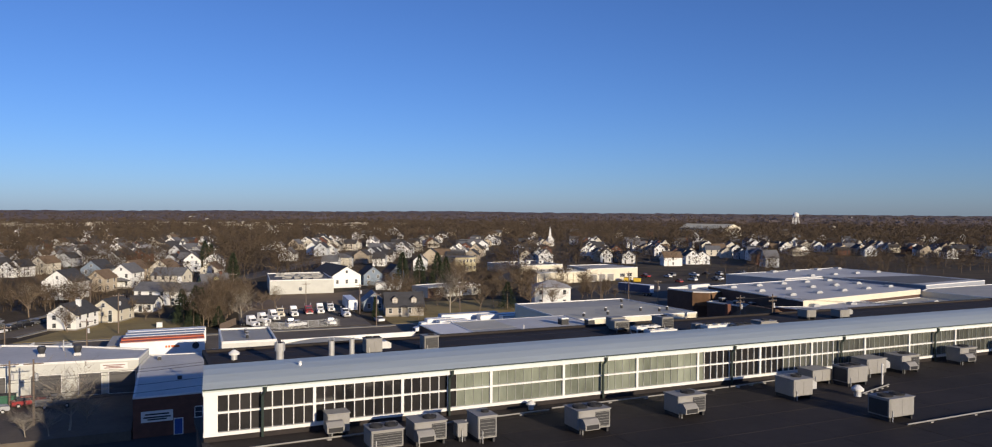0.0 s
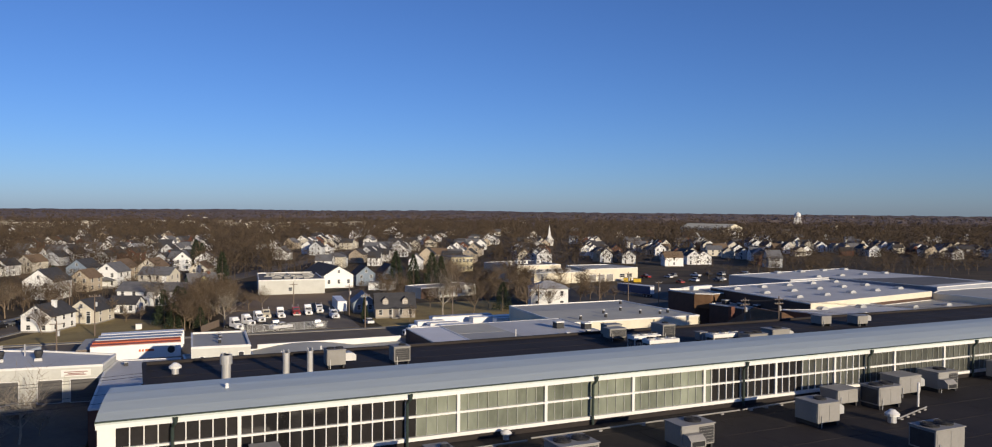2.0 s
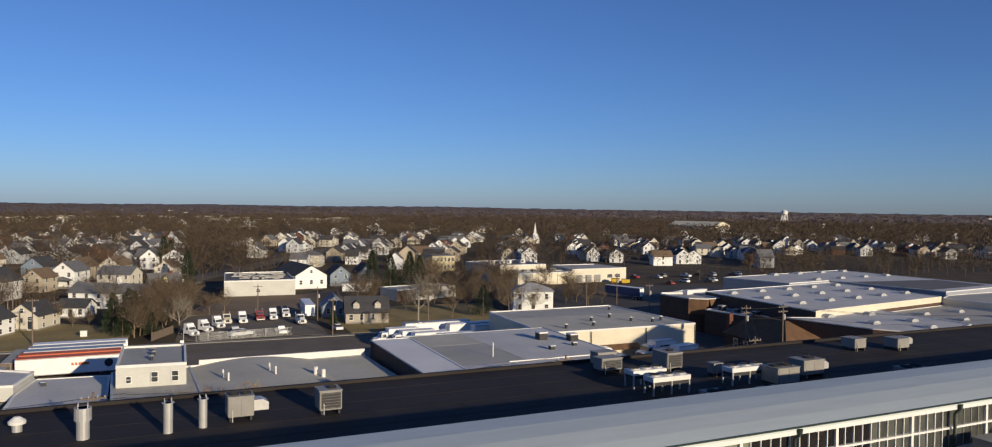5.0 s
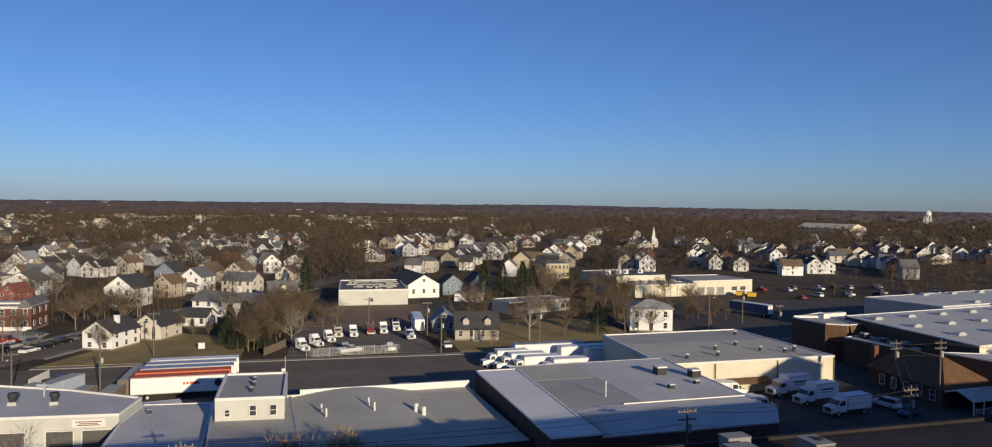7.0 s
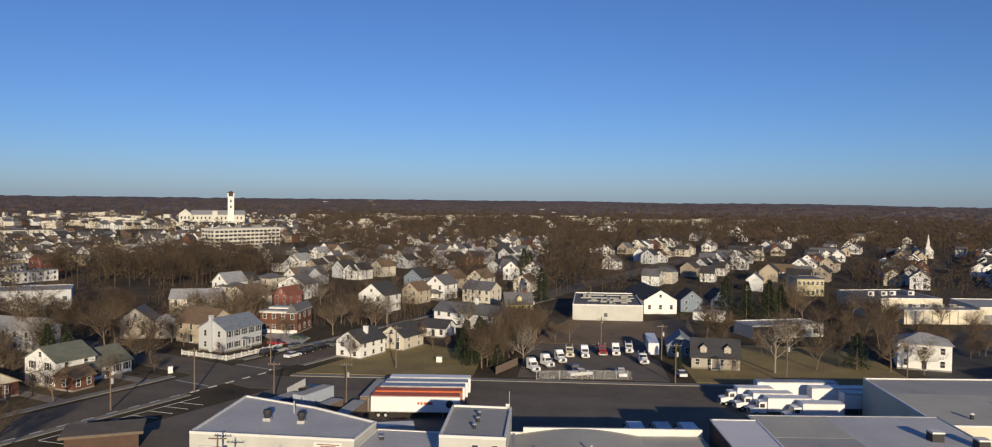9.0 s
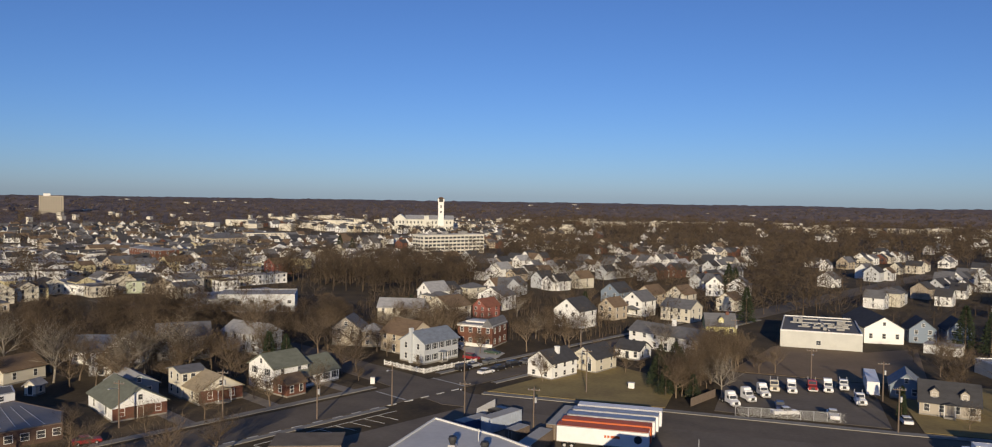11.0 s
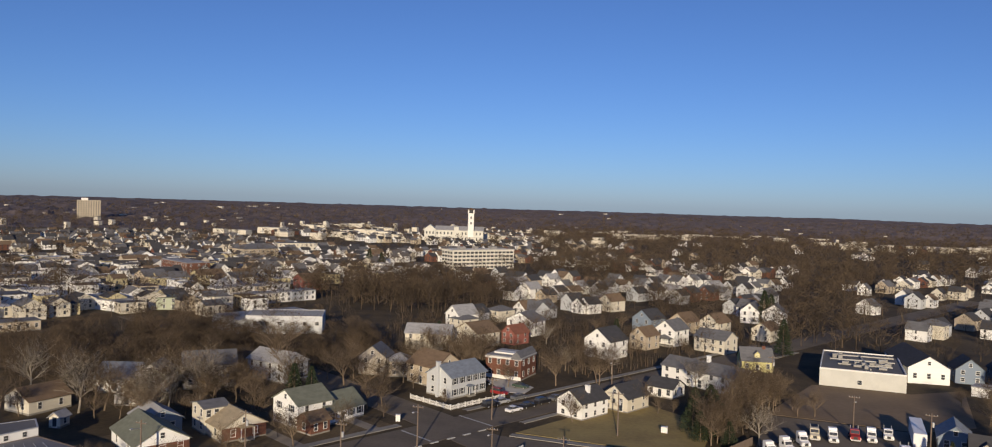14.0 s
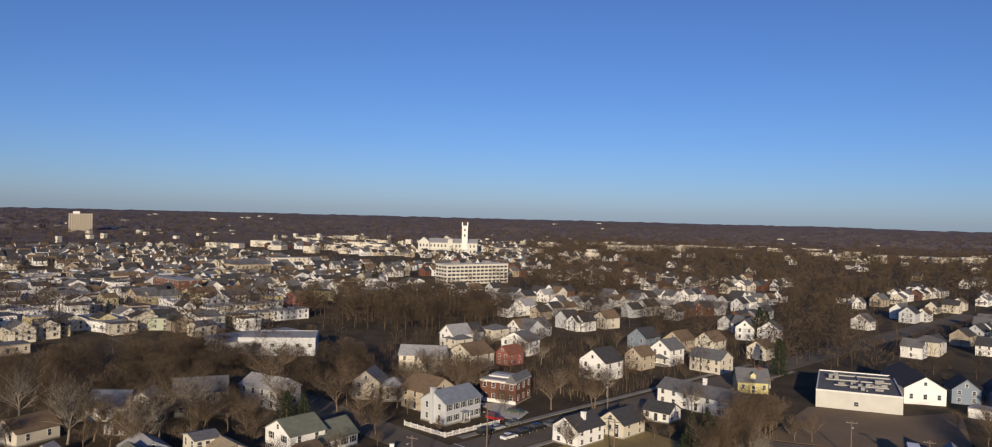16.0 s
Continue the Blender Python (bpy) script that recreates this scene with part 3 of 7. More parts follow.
def pane_mesh(w, h, material):
    key = (round(w, 2), round(h, 2), material.name)
    if key not in CACHE:
        CACHE[key] = mesh_of("pane", box(B(), -w / 2, -0.02, 0, w / 2, 0.03, h), material)
    return CACHE[key]


DOORDARK = mat("dark_roller_door", (0.1, 0.095, 0.09), 0.6, size=1.0, streak=(0.2, 0.2, 6.0))
workshop = flat_block("workshop_building", [(-41.5, 111), (-18, 108.4), (-16.3, 117), (-27, 124.5), (-40, 131)], 6.5, BLOCK, WHITEROOF, "low pale block workshop with a grey-white flat roof")
slab("terrace_yard", [(-72, 84), (-19.1, 84), (-18.3, 108.3), (-41.6, 110.9), (-66, 106)], 1.3, mat("worn_yard_surface", (0.15, 0.125, 0.095), 0.9, size=5, col2=(0.09, 0.075, 0.06), bump=0.02), "raised worn yard before the workshop", "yard")
for x, w in ((-38.4, 3.4), (-31.2, 4.2), (-25.0, 3.2), (-20.4, 3.8)):
    opening(workshop, x, 110.6 - (x + 41.5) * 0.11 - 0.02, 1.35, w, 3.4, -6.3, "roller_door", DOORDARK, "grey-brown roller door")
bm = B()
box(bm, -2.0, -0.08, 0, 2.0, 0.0, 1.0)
sg = part("sign", bm, WHITE, workshop, "white painted wall sign with red and grey lettering bars")
sg.matrix_basis = pose(-21.6, 108.69, 5.15, 0, 0, -6.3)
bm = B()
for k, (w, z) in enumerate(((1.6, 0.62), (1.1, 0.38), (1.4, 0.18))):
    box(bm, -w, -0.1, z, w, -0.078, z + 0.13)
part("lettering", bm, mat("faded_red_lettering", (0.25, 0.12, 0.1), 0.7, size=0.5, var=0.3), sg)
for x, y in ((-32.5, 117.5), (-27.2, 116.5)):
    t = thing("roof_turbine", x, y, 6.5, 0, "galvanised roof fan on a square curb", "roof fan", "roof fans")
    part("curb", box(B(), -0.55, -0.55, 0, 0.55, 0.55, 0.45), GALV, t)
    bm = B()
    rod(bm, (0, 0, 0.45), (0, 0, 1.2), 0.42, 0.62, n=14)
    rod(bm, (0, 0, 1.2), (0, 0, 1.65), 0.7, 0.55, n=14)
    part("hood", bm, GRILLE, t)
t = thing("vent_pipe", -29.6, 121.5, 6.5, 0, "rusty vent pipe on the roof", "pipe")
part("pipe", rod(B(), (0, 0, 0), (0, 0, 1.9), 0.1), GALV, t)

membrane = flat_block("membrane_building", [(-18.9, 84.4), (-7.2, 84.6), (-6.6, 116), (-16.2, 117.2), (-17.9, 108.2)], 5.5, BRICK, WHITEROOF, "low brick building with a patchy white membrane roof", rim=0.12)
bm = B()
box(bm, -2.0, -0.1, 0, 2.0, 0.0, 1.5)
sg = part("sign", bm, WHITE, membrane, "white wall sign with dark lettering bars")
sg.matrix_basis = pose(-15.9, 84.4, 2.1, 0, 0, 0)
bm = B()
for w, z in ((1.5, 0.95), (1.7, 0.55), (1.2, 0.25)):
    box(bm, -w, -0.12, z, w, -0.095, z + 0.2)
part("lettering", bm, GRILLE, sg)
opening(membrane, -10.6, 84.5, 2.2, 0.9, 1.4)
opening(membrane, -13.2, 84.5, 0.1, 1.0, 2.1, 0, "door", mat("blue_door", (0.05, 0.1, 0.3), 0.5, size=1))
for x, y in ((-12.5, 95), (-14.8, 112.3)):
    t = thing("roof_curb_vent", x, y, 5.5, 0, "small dark roof vent on the membrane roof", "roof vent", "roof vents")
    part("body", box(B(), -0.3, -0.3, 0, 0.3, 0.3, 0.55), GRILLE, t)
    part("cap", box(B(), -0.36, -0.36, 0.55, 0.36, 0.36, 0.62), GALV, t)

lower = flat_block("lower_hall", [(-6.5, 84), (4, 84), (4, 112), (-6.5, 112)], 6.7, DKBRICK, GREYROOF, "flat grey-roofed hall behind the factory", rim=0.1, rimm=GALV)
bb = flat_block("penthouse_block", [(-5.9, 101.4), (2.6, 100.6), (3.6, 115.2), (-5.0, 116)], 9.4, BLOCK, GREYROOF, "cream block penthouse with a grey flat roof and small windows", rim=0.28)
for x in (-4.4, -1.3, 1.2):
    opening(bb, x, 101.25 - (x + 5.9) * 0.094 - 0.02, 7.35, 0.55 if x < -4 else 0.75, 0.8 if x < -4 else 1.25, -5.4)
for x, y in ((-1.5, 105), (-1.1, 108.2), (-1.0, 111)):
    t = thing("roof_curb_vent", x, y, 9.4, 0, "small dark vent on the penthouse roof", "roof vent", "roof vents")
    part("body", rod(B(), (0, 0, 0), (0, 0, 0.6), 0.22, n=10), GRILLE, t)
    part("cap", rod(B(), (0, 0, 0.6), (0, 0, 0.75), 0.36, 0.2, n=10), GALV, t)
t = thing("roof_mast", 3.2, 114.0, 9.4, 0, "thin mast with a white bracket on the penthouse edge", "mast")
part("pole", rod(B(), (0, 0, 0), (0, 0, 2.8), 0.05), GALV, t)
part("bracket", box(B(), -0.5, -0.06, 0.6, 0.05, 0.06, 1.0), WHITE, t)

vault = thing("vaulted_hall", 0, 0, 0, 0, "wide hall with a shallow curved roof and white parapet", "building")
part("wall", box(B(), 4.05, 84, 0, 30.3, 112.3, 6.6), DKBRICK, vault)
bm = B()
top = [(4.05 + 17.5 * k / 16, 6.6 + 0.95 * math.sin(math.pi * k / 16)) for k in range(17)] + [(30.3, 6.65)]
prism(bm, [(4.05, 6.5)] + [(30.3, 6.5)] + top[::-1], 84, 112)
bmesh.ops.recalc_face_normals(bm, faces=bm.faces[:])
part("roof", bm, TANROOF, vault)
part("parapet", box(B(), 5.2, 112.0, 6.4, 30.4, 112.4, 7.6), WHITE, vault, "white rear parapet")
part("parapet", box(B(), 2.9, 112.0, 6.4, 5.2, 112.4, 6.9), WHITE, vault, "white rear parapet")
for x, y in ((7.7, 98.5), (7.3, 101.0), (13.9, 98.6), (13.5, 101.2), (19.5, 99.0), (20.2, 97.4)):
    t = thing("vent_pipe", x, y, 6.6 + 0.95 * max(0, math.sin(math.pi * (x - 4.05) / 17.5)) - 0.05, 0, "white roof vent pipe on the curved roof", "pipe", "vent pipes")
    part("pipe", rod(B(), (0, 0, 0), (0, 0, 1.15), 0.13 if x < 18 else 0.3, n=10), WHITE, t)

strip = flat_block("white_roof_bay", [(30.6, 78), (36.85, 78), (38.7, 113.7), (31.9, 113.8)], 8.6, DKBRICK, BRIGHTROOF, "bay with a bright white membrane roof", rim=0.1)
hall = flat_block("membrane_hall", [(36.9, 79), (61.5, 79), (65.4, 84.6), (67.5, 119.2), (38.75, 118.8)], 7.9, DKBRICK, GREYROOF, "flat hall with patched grey and white roof sheets", rim=0.08, rimm=GALV)
part("roof_patch", sheet(B(), [(39.0, 108), (49.9, 108), (49.9, 118.6), (38.9, 118.4)], 7.9, 7.916), TANROOF, hall, "tan roof sheet")
bm = B()
sheet(bm, [(49.7, 92.2), (65.6, 92.2), (67.0, 118.7), (49.95, 118.6)], 7.9, 7.93)
part("roof_patch", bm, WHITEROOF, hall, "pale roof sheet")
part("coping", box(B(), 46.5, 91.9, 7.55, 65.6, 92.2, 8.05), WHITE, hall, "white roof edge")
part("roof_patch", sheet(B(), [(38.9, 79.3), (61.3, 79.3), (65.1, 84.7), (65.5, 91.85), (38.9, 91.85)], 7.9, 7.912), WHITEROOF, hall, "pale front roof sheet")
for x, y, w in ((57.5, 98.5, 0.8), (62.8, 100.2, 0.7), (65.0, 104.5, 1.5), (60.6, 107.5, 1.6)):
    t = thing("roof_curb_vent", x, y, 7.93, 0, "metal roof vent with a white hood", "roof vent", "roof vents")
    part("body", box(B(), -w / 2, -w / 2, 0, w / 2, w / 2, w * 0.7), GRILLE, t)
    part("cap", box(B(), -w / 2 - 0.05, -w / 2 - 0.05, w * 0.7, w / 2 + 0.05, w / 2 + 0.05, w * 0.85), WHITE, t)
t = thing("vent_pipe", 46.0, 96.5, 7.9, 0, "thin white vent pipe on the grey roof", "pipe", "vent pipes")
part("pipe", rod(B(), (0, 0, 0), (0, 0, 2.2), 0.09), WHITE, t)

depot = flat_block("cream_depot", [(66.9, 117.4), (102.5, 117), (102.2, 148.3), (69.6, 147.8)], 7.0, CREAM, GREYROOF, "cream rendered depot with a grey-tan flat roof and a brown awning", rim=0.22)
part("roof_patch", sheet(B(), [(67.4, 117.8), (102, 117.4), (101.9, 136), (68.6, 137)], 7.0, 7.015), TANROOF, depot, "tan roof sheet")
bm = B()
prism(bm, [(-0.001, 0), (1.6, -0.75), (1.6, -0.62), (0, 0.14)], 0, 10.5)
aw = part("awning", bm, RUST, depot, "brown sloping awning")
aw.matrix_basis = pose(77.5, 117.2, 3.9, 0, 0, -90)
for x in (71.5, 73.2, 74.9):
    opening(depot, x, 117.3, 2.4, 1.0, 1.5)
for x in (66.95, 77.0, 90.0, 102.3):
    part("downspout", rod(B(), (x, 116.95, 0.1), (x, 116.95, 6.8), 0.09), GREEN, depot)
for x, y in ((92, 125), (84, 128), (90.6, 131), (99, 124), (95.6, 122.4), (74, 121.5), (81, 122.4), (98, 142)):
    t = thing("roof_curb_vent", x, y, 7.02, 0, "small roof vent on the depot roof", "roof vent", "roof vents")
    part("body", rod(B(), (0, 0, 0), (0, 0, 0.75), 0.3, n=10), GRILLE, t)
    part("cap", rod(B(), (0, 0, 0.75), (0, 0, 0.95), 0.42, 0.2, n=10), WHITE, t)

big = flat_block("white_roof_warehouse", [(124.2, 105.5), (176.2, 113.9), (179.8, 150.3), (127.8, 143.3)], 10.0, DKBRICK, WHITEROOF, "large warehouse with a white roof and rows of skylights", "warehouse", rim=0.14)
# the wall colour holds the bluish shade of the west side
rear = flat_block("rear_warehouse", [(162.0, 148.6), (180.1, 151.0), (184.0, 118.0), (216.0, 122.0), (214.5, 177.5), (156.8, 169.0)], 10.5, mat("shade_tinted_wall_sheet", (0.3, 0.32, 0.36), 0.7, size=4, var=0.12), WHITEROOF, "rear warehouse with walls tinted blue-grey for shade and a white roof with skylights", "warehouse", rim=0.12)
part("roof_patch", sheet(B(), [(183.0, 122.5), (214.0, 126.0), (214.3, 142.0), (181.4, 146.0)], 10.5, 10.516), SLATEROOF, rear, "dark roof sheet")
front = flat_block("front_warehouse", [(118.0, 108.2), (122.2, 90.2), (126.0, 84.5), (133.3, 82.4), (146.3, 86.9), (147.6, 109.1), (124.4, 105.3)], 8.7, DKBRICK, WHITEROOF, "lower warehouse wing with a grey-white roof", "warehouse", rim=0.12)
side_wing = flat_block("side_warehouse", [(146.5, 86.9), (178.0, 90.0), (176.2, 113.7), (147.8, 109.2)], 7.9, DKBRICK, GREYROOF, "low warehouse wing with a dull grey roof", "warehouse", rim=0.12)
flat_block("east_warehouse", [(178.2, 92.0), (240, 98), (240, 120), (184.2, 117.6), (176.6, 113.9)], 9.6, CREAM, GREYROOF, "cream-fronted warehouse wing with a grey roof", "warehouse", rim=0.15)
for t_, x, y, w, ang, z0, z1, m_, lab in ((big, 124.2, 105.44, 52.6, 9.18, 8.75, 10.12, CREAM, "cream painted fascia"), (front, 133.3, 82.34, 13.7, 19.1, 5.0, 8.6, CREAM, "tan rendered south wall"), (side_wing, 146.5, 86.84, 31.6, 5.6, 4.5, 7.8, CREAM, "tan rendered south wall")):
    part("fascia", box(B(), 0, -0.06, z0, w, 0.0, z1), m_, t_, lab).matrix_basis = pose(x, y, 0, 0, 0, ang)
for k in range(9):
    part("pilaster", box(B(), 1.0 + k * 3.4, -0.2, 4.5, 1.35 + k * 3.4, -0.06, 7.9), RUST, side_wing).matrix_basis = pose(146.5, 86.84, 0, 0, 0, 5.6)
dome = B()
prism(dome, [(-1.15, 0), (1.15, 0), (1.05, 0.2), (0.6, 0.36), (0, 0.42), (-0.6, 0.36), (-1.05, 0.2)], -0.7, 0.7)
dome = mesh_of("dome", dome, mat("dull_skylight_plastic", (0.42, 0.43, 0.42), 0.5, size=0.8, var=0.15))
curb = mesh_of("curb", box(B(), -1.25, -0.8, 0, 1.25, 0.8, 0.25), GALV)


def skylight(x, y, z):
    t = thing("skylight", x, y, z, 8, "domed white skylight on the warehouse roof", "skylight", "warehouse skylights")
    part("curb", curb, None, t)
    part("dome", dome, None, t).location = (0, 0, 0.25)


for i in range(5):
    for j in range(3):
        skylight(131.6 + i * 10.7 - j * 0.3, 116.4 + i * 1.5 + j * 10.4, 10.0)
for i in range(4):
    for j in range(2):
        skylight(178.0 + i * 11.2, 153.6 + i * 1.0 + j * 16.2, 10.5)
for x, y in ((127.4, 105.0), (138.8, 104.4), (128.3, 94.9), (138.6, 94.2), (134.0, 87.0)):
    skylight(x, y, 8.7)
for x, y in ((156, 104), (168, 104), (156, 95), (168, 95)):
    skylight(x, y, 7.9)
brick_block = flat_block("dark_brick_block", [(118.8, 149.8), (119.6, 139.6), (123.3, 136.7), (127.5, 137.5), (127.7, 143.4), (133.4, 149.4), (131.0, 155.0)], 9.0, DKBRICK, GREYROOF, "dark brick block with a flat grey roof and brown shingle front", rim=0.2)
bm = B()
sheet(bm, [(123.3, 136.62), (130.5, 137.9), (130.5, 137.0), (123.4, 135.9)], 5.6, 6.0)
for a_, b_ in (((123.3, 136.6), (130.6, 137.8)),):
    q = [bm.verts.new(p) for p in ((a_[0], a_[1], 9.0), (b_[0], b_[1], 9.0), (b_[0] + 0.2, b_[1] - 1.0, 6.0), (a_[0] + 0.2, a_[1] - 1.0, 6.0))]
    bm.faces.new(q)
part("shingle_front", bm, RUST, brick_block, "brown shingle mansard front")
part("mansard", sheet(B(), [(118.9, 139.0), (122.0, 136.0), (123.2, 136.8), (119.7, 139.8)], 5.4, 8.9), RUST, brick_block, "brown shingle mansard corner")
part("parapet_box", sheet(B(), [(124.8, 146.6), (132.2, 147.8), (131.9, 149.2), (124.5, 148.0)], 9.0, 10.1), WHITE, brick_block, "white roof parapet")
part("parapet_strip", sheet(B(), [(118.9, 149.4), (124.6, 148.0), (124.6, 148.3), (118.9, 149.8)], 9.0, 9.5), WHITE, brick_block, "white roof parapet")
flat_block("lean_to_wing", [(120.2, 134.6), (122.2, 119.6), (125.4, 119.2), (127.0, 136.2)], 6.9, DKBRICK, GREYROOF, "low dark brick wing with a pale roof edge", rim=0.15)
for x, y, w in ((123.6, 132.5, 1.4), (124.2, 128.0, 1.0), (124.6, 122.5, 1.2)):
    t = thing("roof_curb_vent", x, y, 6.9, 0, "metal roof vent on the low wing", "roof vent", "roof vents")
    part("body", box(B(), -w / 2, -w / 2, 0, w / 2, w / 2, w * 0.7), GRILLE, t)
    part("cap", box(B(), -w / 2 - 0.05, -w / 2 - 0.05, w * 0.7, w / 2 + 0.05, w / 2 + 0.05, w * 0.85), GALV, t)
diner = thing("brick_lodge", 0, 0, 0, 0, "brick lodge with a steep brown shingle hip roof", "building")
part("wall", sheet(B(), [(109.1, 99.0), (117.8, 99.9), (117.6, 118.6), (111.0, 117.6)], 0, 4.6), DKBRICK, diner)
bm = B()
v = [bm.verts.new(p) for p in ((108.3, 97.9, 4.6), (121.4, 99.0, 4.6), (119.6, 119.0, 4.6), (110.6, 118.2, 4.6), (114.2, 104.0, 8.7), (115.0, 104.0, 8.7), (115.6, 113.4, 8.7), (114.8, 113.4, 8.7))]
for q in ((0, 1, 5, 4), (1, 2, 6, 5), (2, 3, 7, 6), (3, 0, 4, 7), (4, 5, 6, 7), (3, 2, 1, 0)):
    bm.faces.new([v[i] for i in q])
part("roof", bm, RUST, diner, "brown shingle hip roof")
part("eaves_board", box(B(), 0, -0.06, 4.42, 13.1, 0.04, 4.62), WHITE, diner, "white eaves board").matrix_basis = pose(108.3, 97.86, 0, 0, 0, 4.8)
bm = B()
q = [(111.2, 98.2, 4.35), (121.6, 98.9, 4.35), (119.6, 94.2, 3.7), (109.4, 93.4, 3.7)]
lo, hi = [bm.verts.new(p) for p in q], [bm.verts.new((p[0], p[1], p[2] + 0.14)) for p in q]
bm.faces.new(hi)
bm.faces.new(lo[::-1])
for i in range(4):
    bm.faces.new((lo[i], lo[(i + 1) % 4], hi[(i + 1) % 4], hi[i]))
bmesh.ops.recalc_face_normals(bm, faces=bm.faces[:])
part("canopy", bm, METALROOF, diner, "pale sloping porch canopy")
for k in range(5):
    opening(diner, 109.25 + k * 0.19, 101.2 + k * 3.0, 2.3, 1.0, 1.7, -84.2)
    part("canopy_post", rod(B(), (109.7 + k * 2.4, 93.6 + k * 0.19, 1.4), (109.7 + k * 2.4, 93.6 + k * 0.19, 3.72), 0.09), WHITE, diner)
bm = B()
for k in range(26):
    rod(bm, (109.6 + k * 0.38, 93.6 + k * 0.03, 1.5), (109.6 + k * 0.38, 93.6 + k * 0.03, 2.5), 0.03, n=5)
rod(bm, (109.6, 93.6, 2.5), (119.2, 94.36, 2.5), 0.05, n=6)
part("railing", bm, WHITE, diner, "white porch railing")
part("chimney", box(B(), 112.2, 117.5, 3.0, 113.2, 118.5, 8.5), BRICK, diner, "brick chimney")


# ---- vehicles ----
def wheel(parent, x, y, r=0.5, w=0.3):
    ty = part("wheel", rod(B(), (x, y - w / 2, r), (x, y + w / 2, r), r, n=16), TYRE, parent)
    part("rim", rod(B(), (x, y - w / 2 - 0.01, r), (x, y + w / 2 + 0.01, r), r * 0.55, n=12), GALV, ty)


def trailer(x, y, turn, label, sidem=None, roofm=None, length=16.0, group="parked trailers"):
    """A box trailer whose middle lies at x, y, its nose to +x."""
    t = thing("box_trailer", x, y, 0.05, turn, label, "trailer", group)
    L, w = length / 2, 1.28
    part("body", box(B(), -L, -w, 1.15, L, w, 3.98), sidem or TRUCKWHITE, t, bevel=0.03)
    part("roof", box(B(), -L + 0.02, -w + 0.02, 3.982, L - 0.02, w - 0.02, 4.05), roofm or TRUCKWHITE, t)
    bm = B()
    for s in (-1, 1):
        box(bm, -L, s * w - 0.04, 3.85, L, s * w + 0.03, 4.0)
        box(bm, -L, s * w - 0.04, 1.08, L, s * w + 0.04, 1.2)
    part("rail", bm, ORANGE if sidem == ORANGE else STEEL, t)
    bm = B()
    k = -L + 0.5
    while k < L:
        for s in (-1, 1):
            box(bm, k, s * (w + 0.012) - 0.012, 1.22, k + 0.06, s * (w + 0.012) + 0.012, 3.84)
        k += 1.2
    tagged(part("side_ribs", bm, sidem or TRUCKWHITE, t), kind="stuff")
    bm = B()
    for s in (-0.6, 0.5):
        box(bm, -L - 0.02, s - 0.5, 1.25, -L + 0.01, s + 0.5, 3.8)
    part("rear_door", bm, TRUCKWHITE, t)
    part("chassis", box(B(), -L + 0.5, -0.5, 0.85, L - 0.8, 0.5, 1.12), GRILLE, t)
    for wx in (-L + 1.4, -L + 2.7):
        for s in (-1, 1):
            wheel(t, wx, s * 1.0, 0.5, 0.5)
    part("landing_leg", box(B(), L - 3.2, -0.8, 0, L - 3.05, -0.65, 1.1), STEEL, t)
    part("landing_leg", box(B(), L - 3.2, 0.65, 0, L - 3.05, 0.8, 1.1), STEEL, t)
    return t


def cab_shape(bm, w):
    prism(bm, [(0, 0.7), (2.9, 0.7), (2.95, 1.5), (1.75, 1.75), (1.3, 2.75), (0.1, 2.85), (0, 2.7)], -w, w)


def box_truck(x, y, turn, label, length=6.5, boxh=3.6, cabm=None, boxm=None, group="box trucks", mark=False):
    """A rigid truck; its nose to +x, the middle of its box at x, y."""
    t = thing("box_truck", x, y, 0.05, turn, label, "truck", group)
    L, w = length / 2, 1.22
    part("cargo_box", box(B(), -L, -w, 1.0, L, w, boxh), boxm or TRUCKWHITE, t, bevel=0.04)
    bm = B()
    for s in (-1, 1):
        box(bm, -L, s * w - 0.03, boxh - 0.12, L, s * w + 0.03, boxh + 0.02)
        box(bm, -L, s * w - 0.03, 0.98, L, s * w + 0.03, 1.08)
    part("trim_rail", bm, STEEL, t)
    bm = B()
    cab_shape(bm, 1.08)
    bmesh.ops.recalc_face_normals(bm, faces=bm.faces[:])
    c = part("cab", bm, cabm or TRUCKWHITE, t)
    c.location = (L + 0.15, 0, 0)
    bm = B()
    prism(bm, [(1.42, 2.55), (1.72, 1.85), (1.78, 1.85), (1.48, 2.55)], -0.95, 0.95)
    part("windscreen", bm, GLASS, c)
    for s in (-1, 1):
        part("side_window", box(B(), 0.35, s * 1.085 - 0.01, 1.75, 1.25, s * 1.085 + 0.01, 2.45), GLASS, c)
        part("headlight", box(B(), 2.88, s * 0.8 - 0.15, 1.0, 2.97, s * 0.8 + 0.15, 1.2), GALV, c)
        part("mirror", box(B(), 1.55, s * 1.3 - 0.1, 1.8, 1.65, s * 1.3 + 0.1, 2.3), GRILLE, c)
    part("grille", box(B(), 2.93, -0.55, 0.8, 2.99, 0.55, 1.4), GRILLE, c)
    part("bumper", box(B(), 2.9, -1.1, 0.45, 3.08, 1.1, 0.75), STEEL, c)
    part("chassis", box(B(), -L + 0.2, -0.45, 0.7, L + 2.8, 0.45, 0.98), GRILLE, t)
    for wx in (-L + 1.5, L + 1.95):
        for s in (-1, 1):
            wheel(t, wx, s * 0.95, 0.46, 0.35)
    if mark:
        bm = B()
        for s in (-1, 1):
            box(bm, -1.4, s * (w + 0.012) - 0.01, 2.4, 1.5, s * (w + 0.012) + 0.01, 2.65)
            box(bm, -0.9, s * (w + 0.012) - 0.01, 2.0, 1.3, s * (w + 0.012) + 0.01, 2.1)
        part("lettering", bm, GREEN, t, "dark lettering bars")
    return t


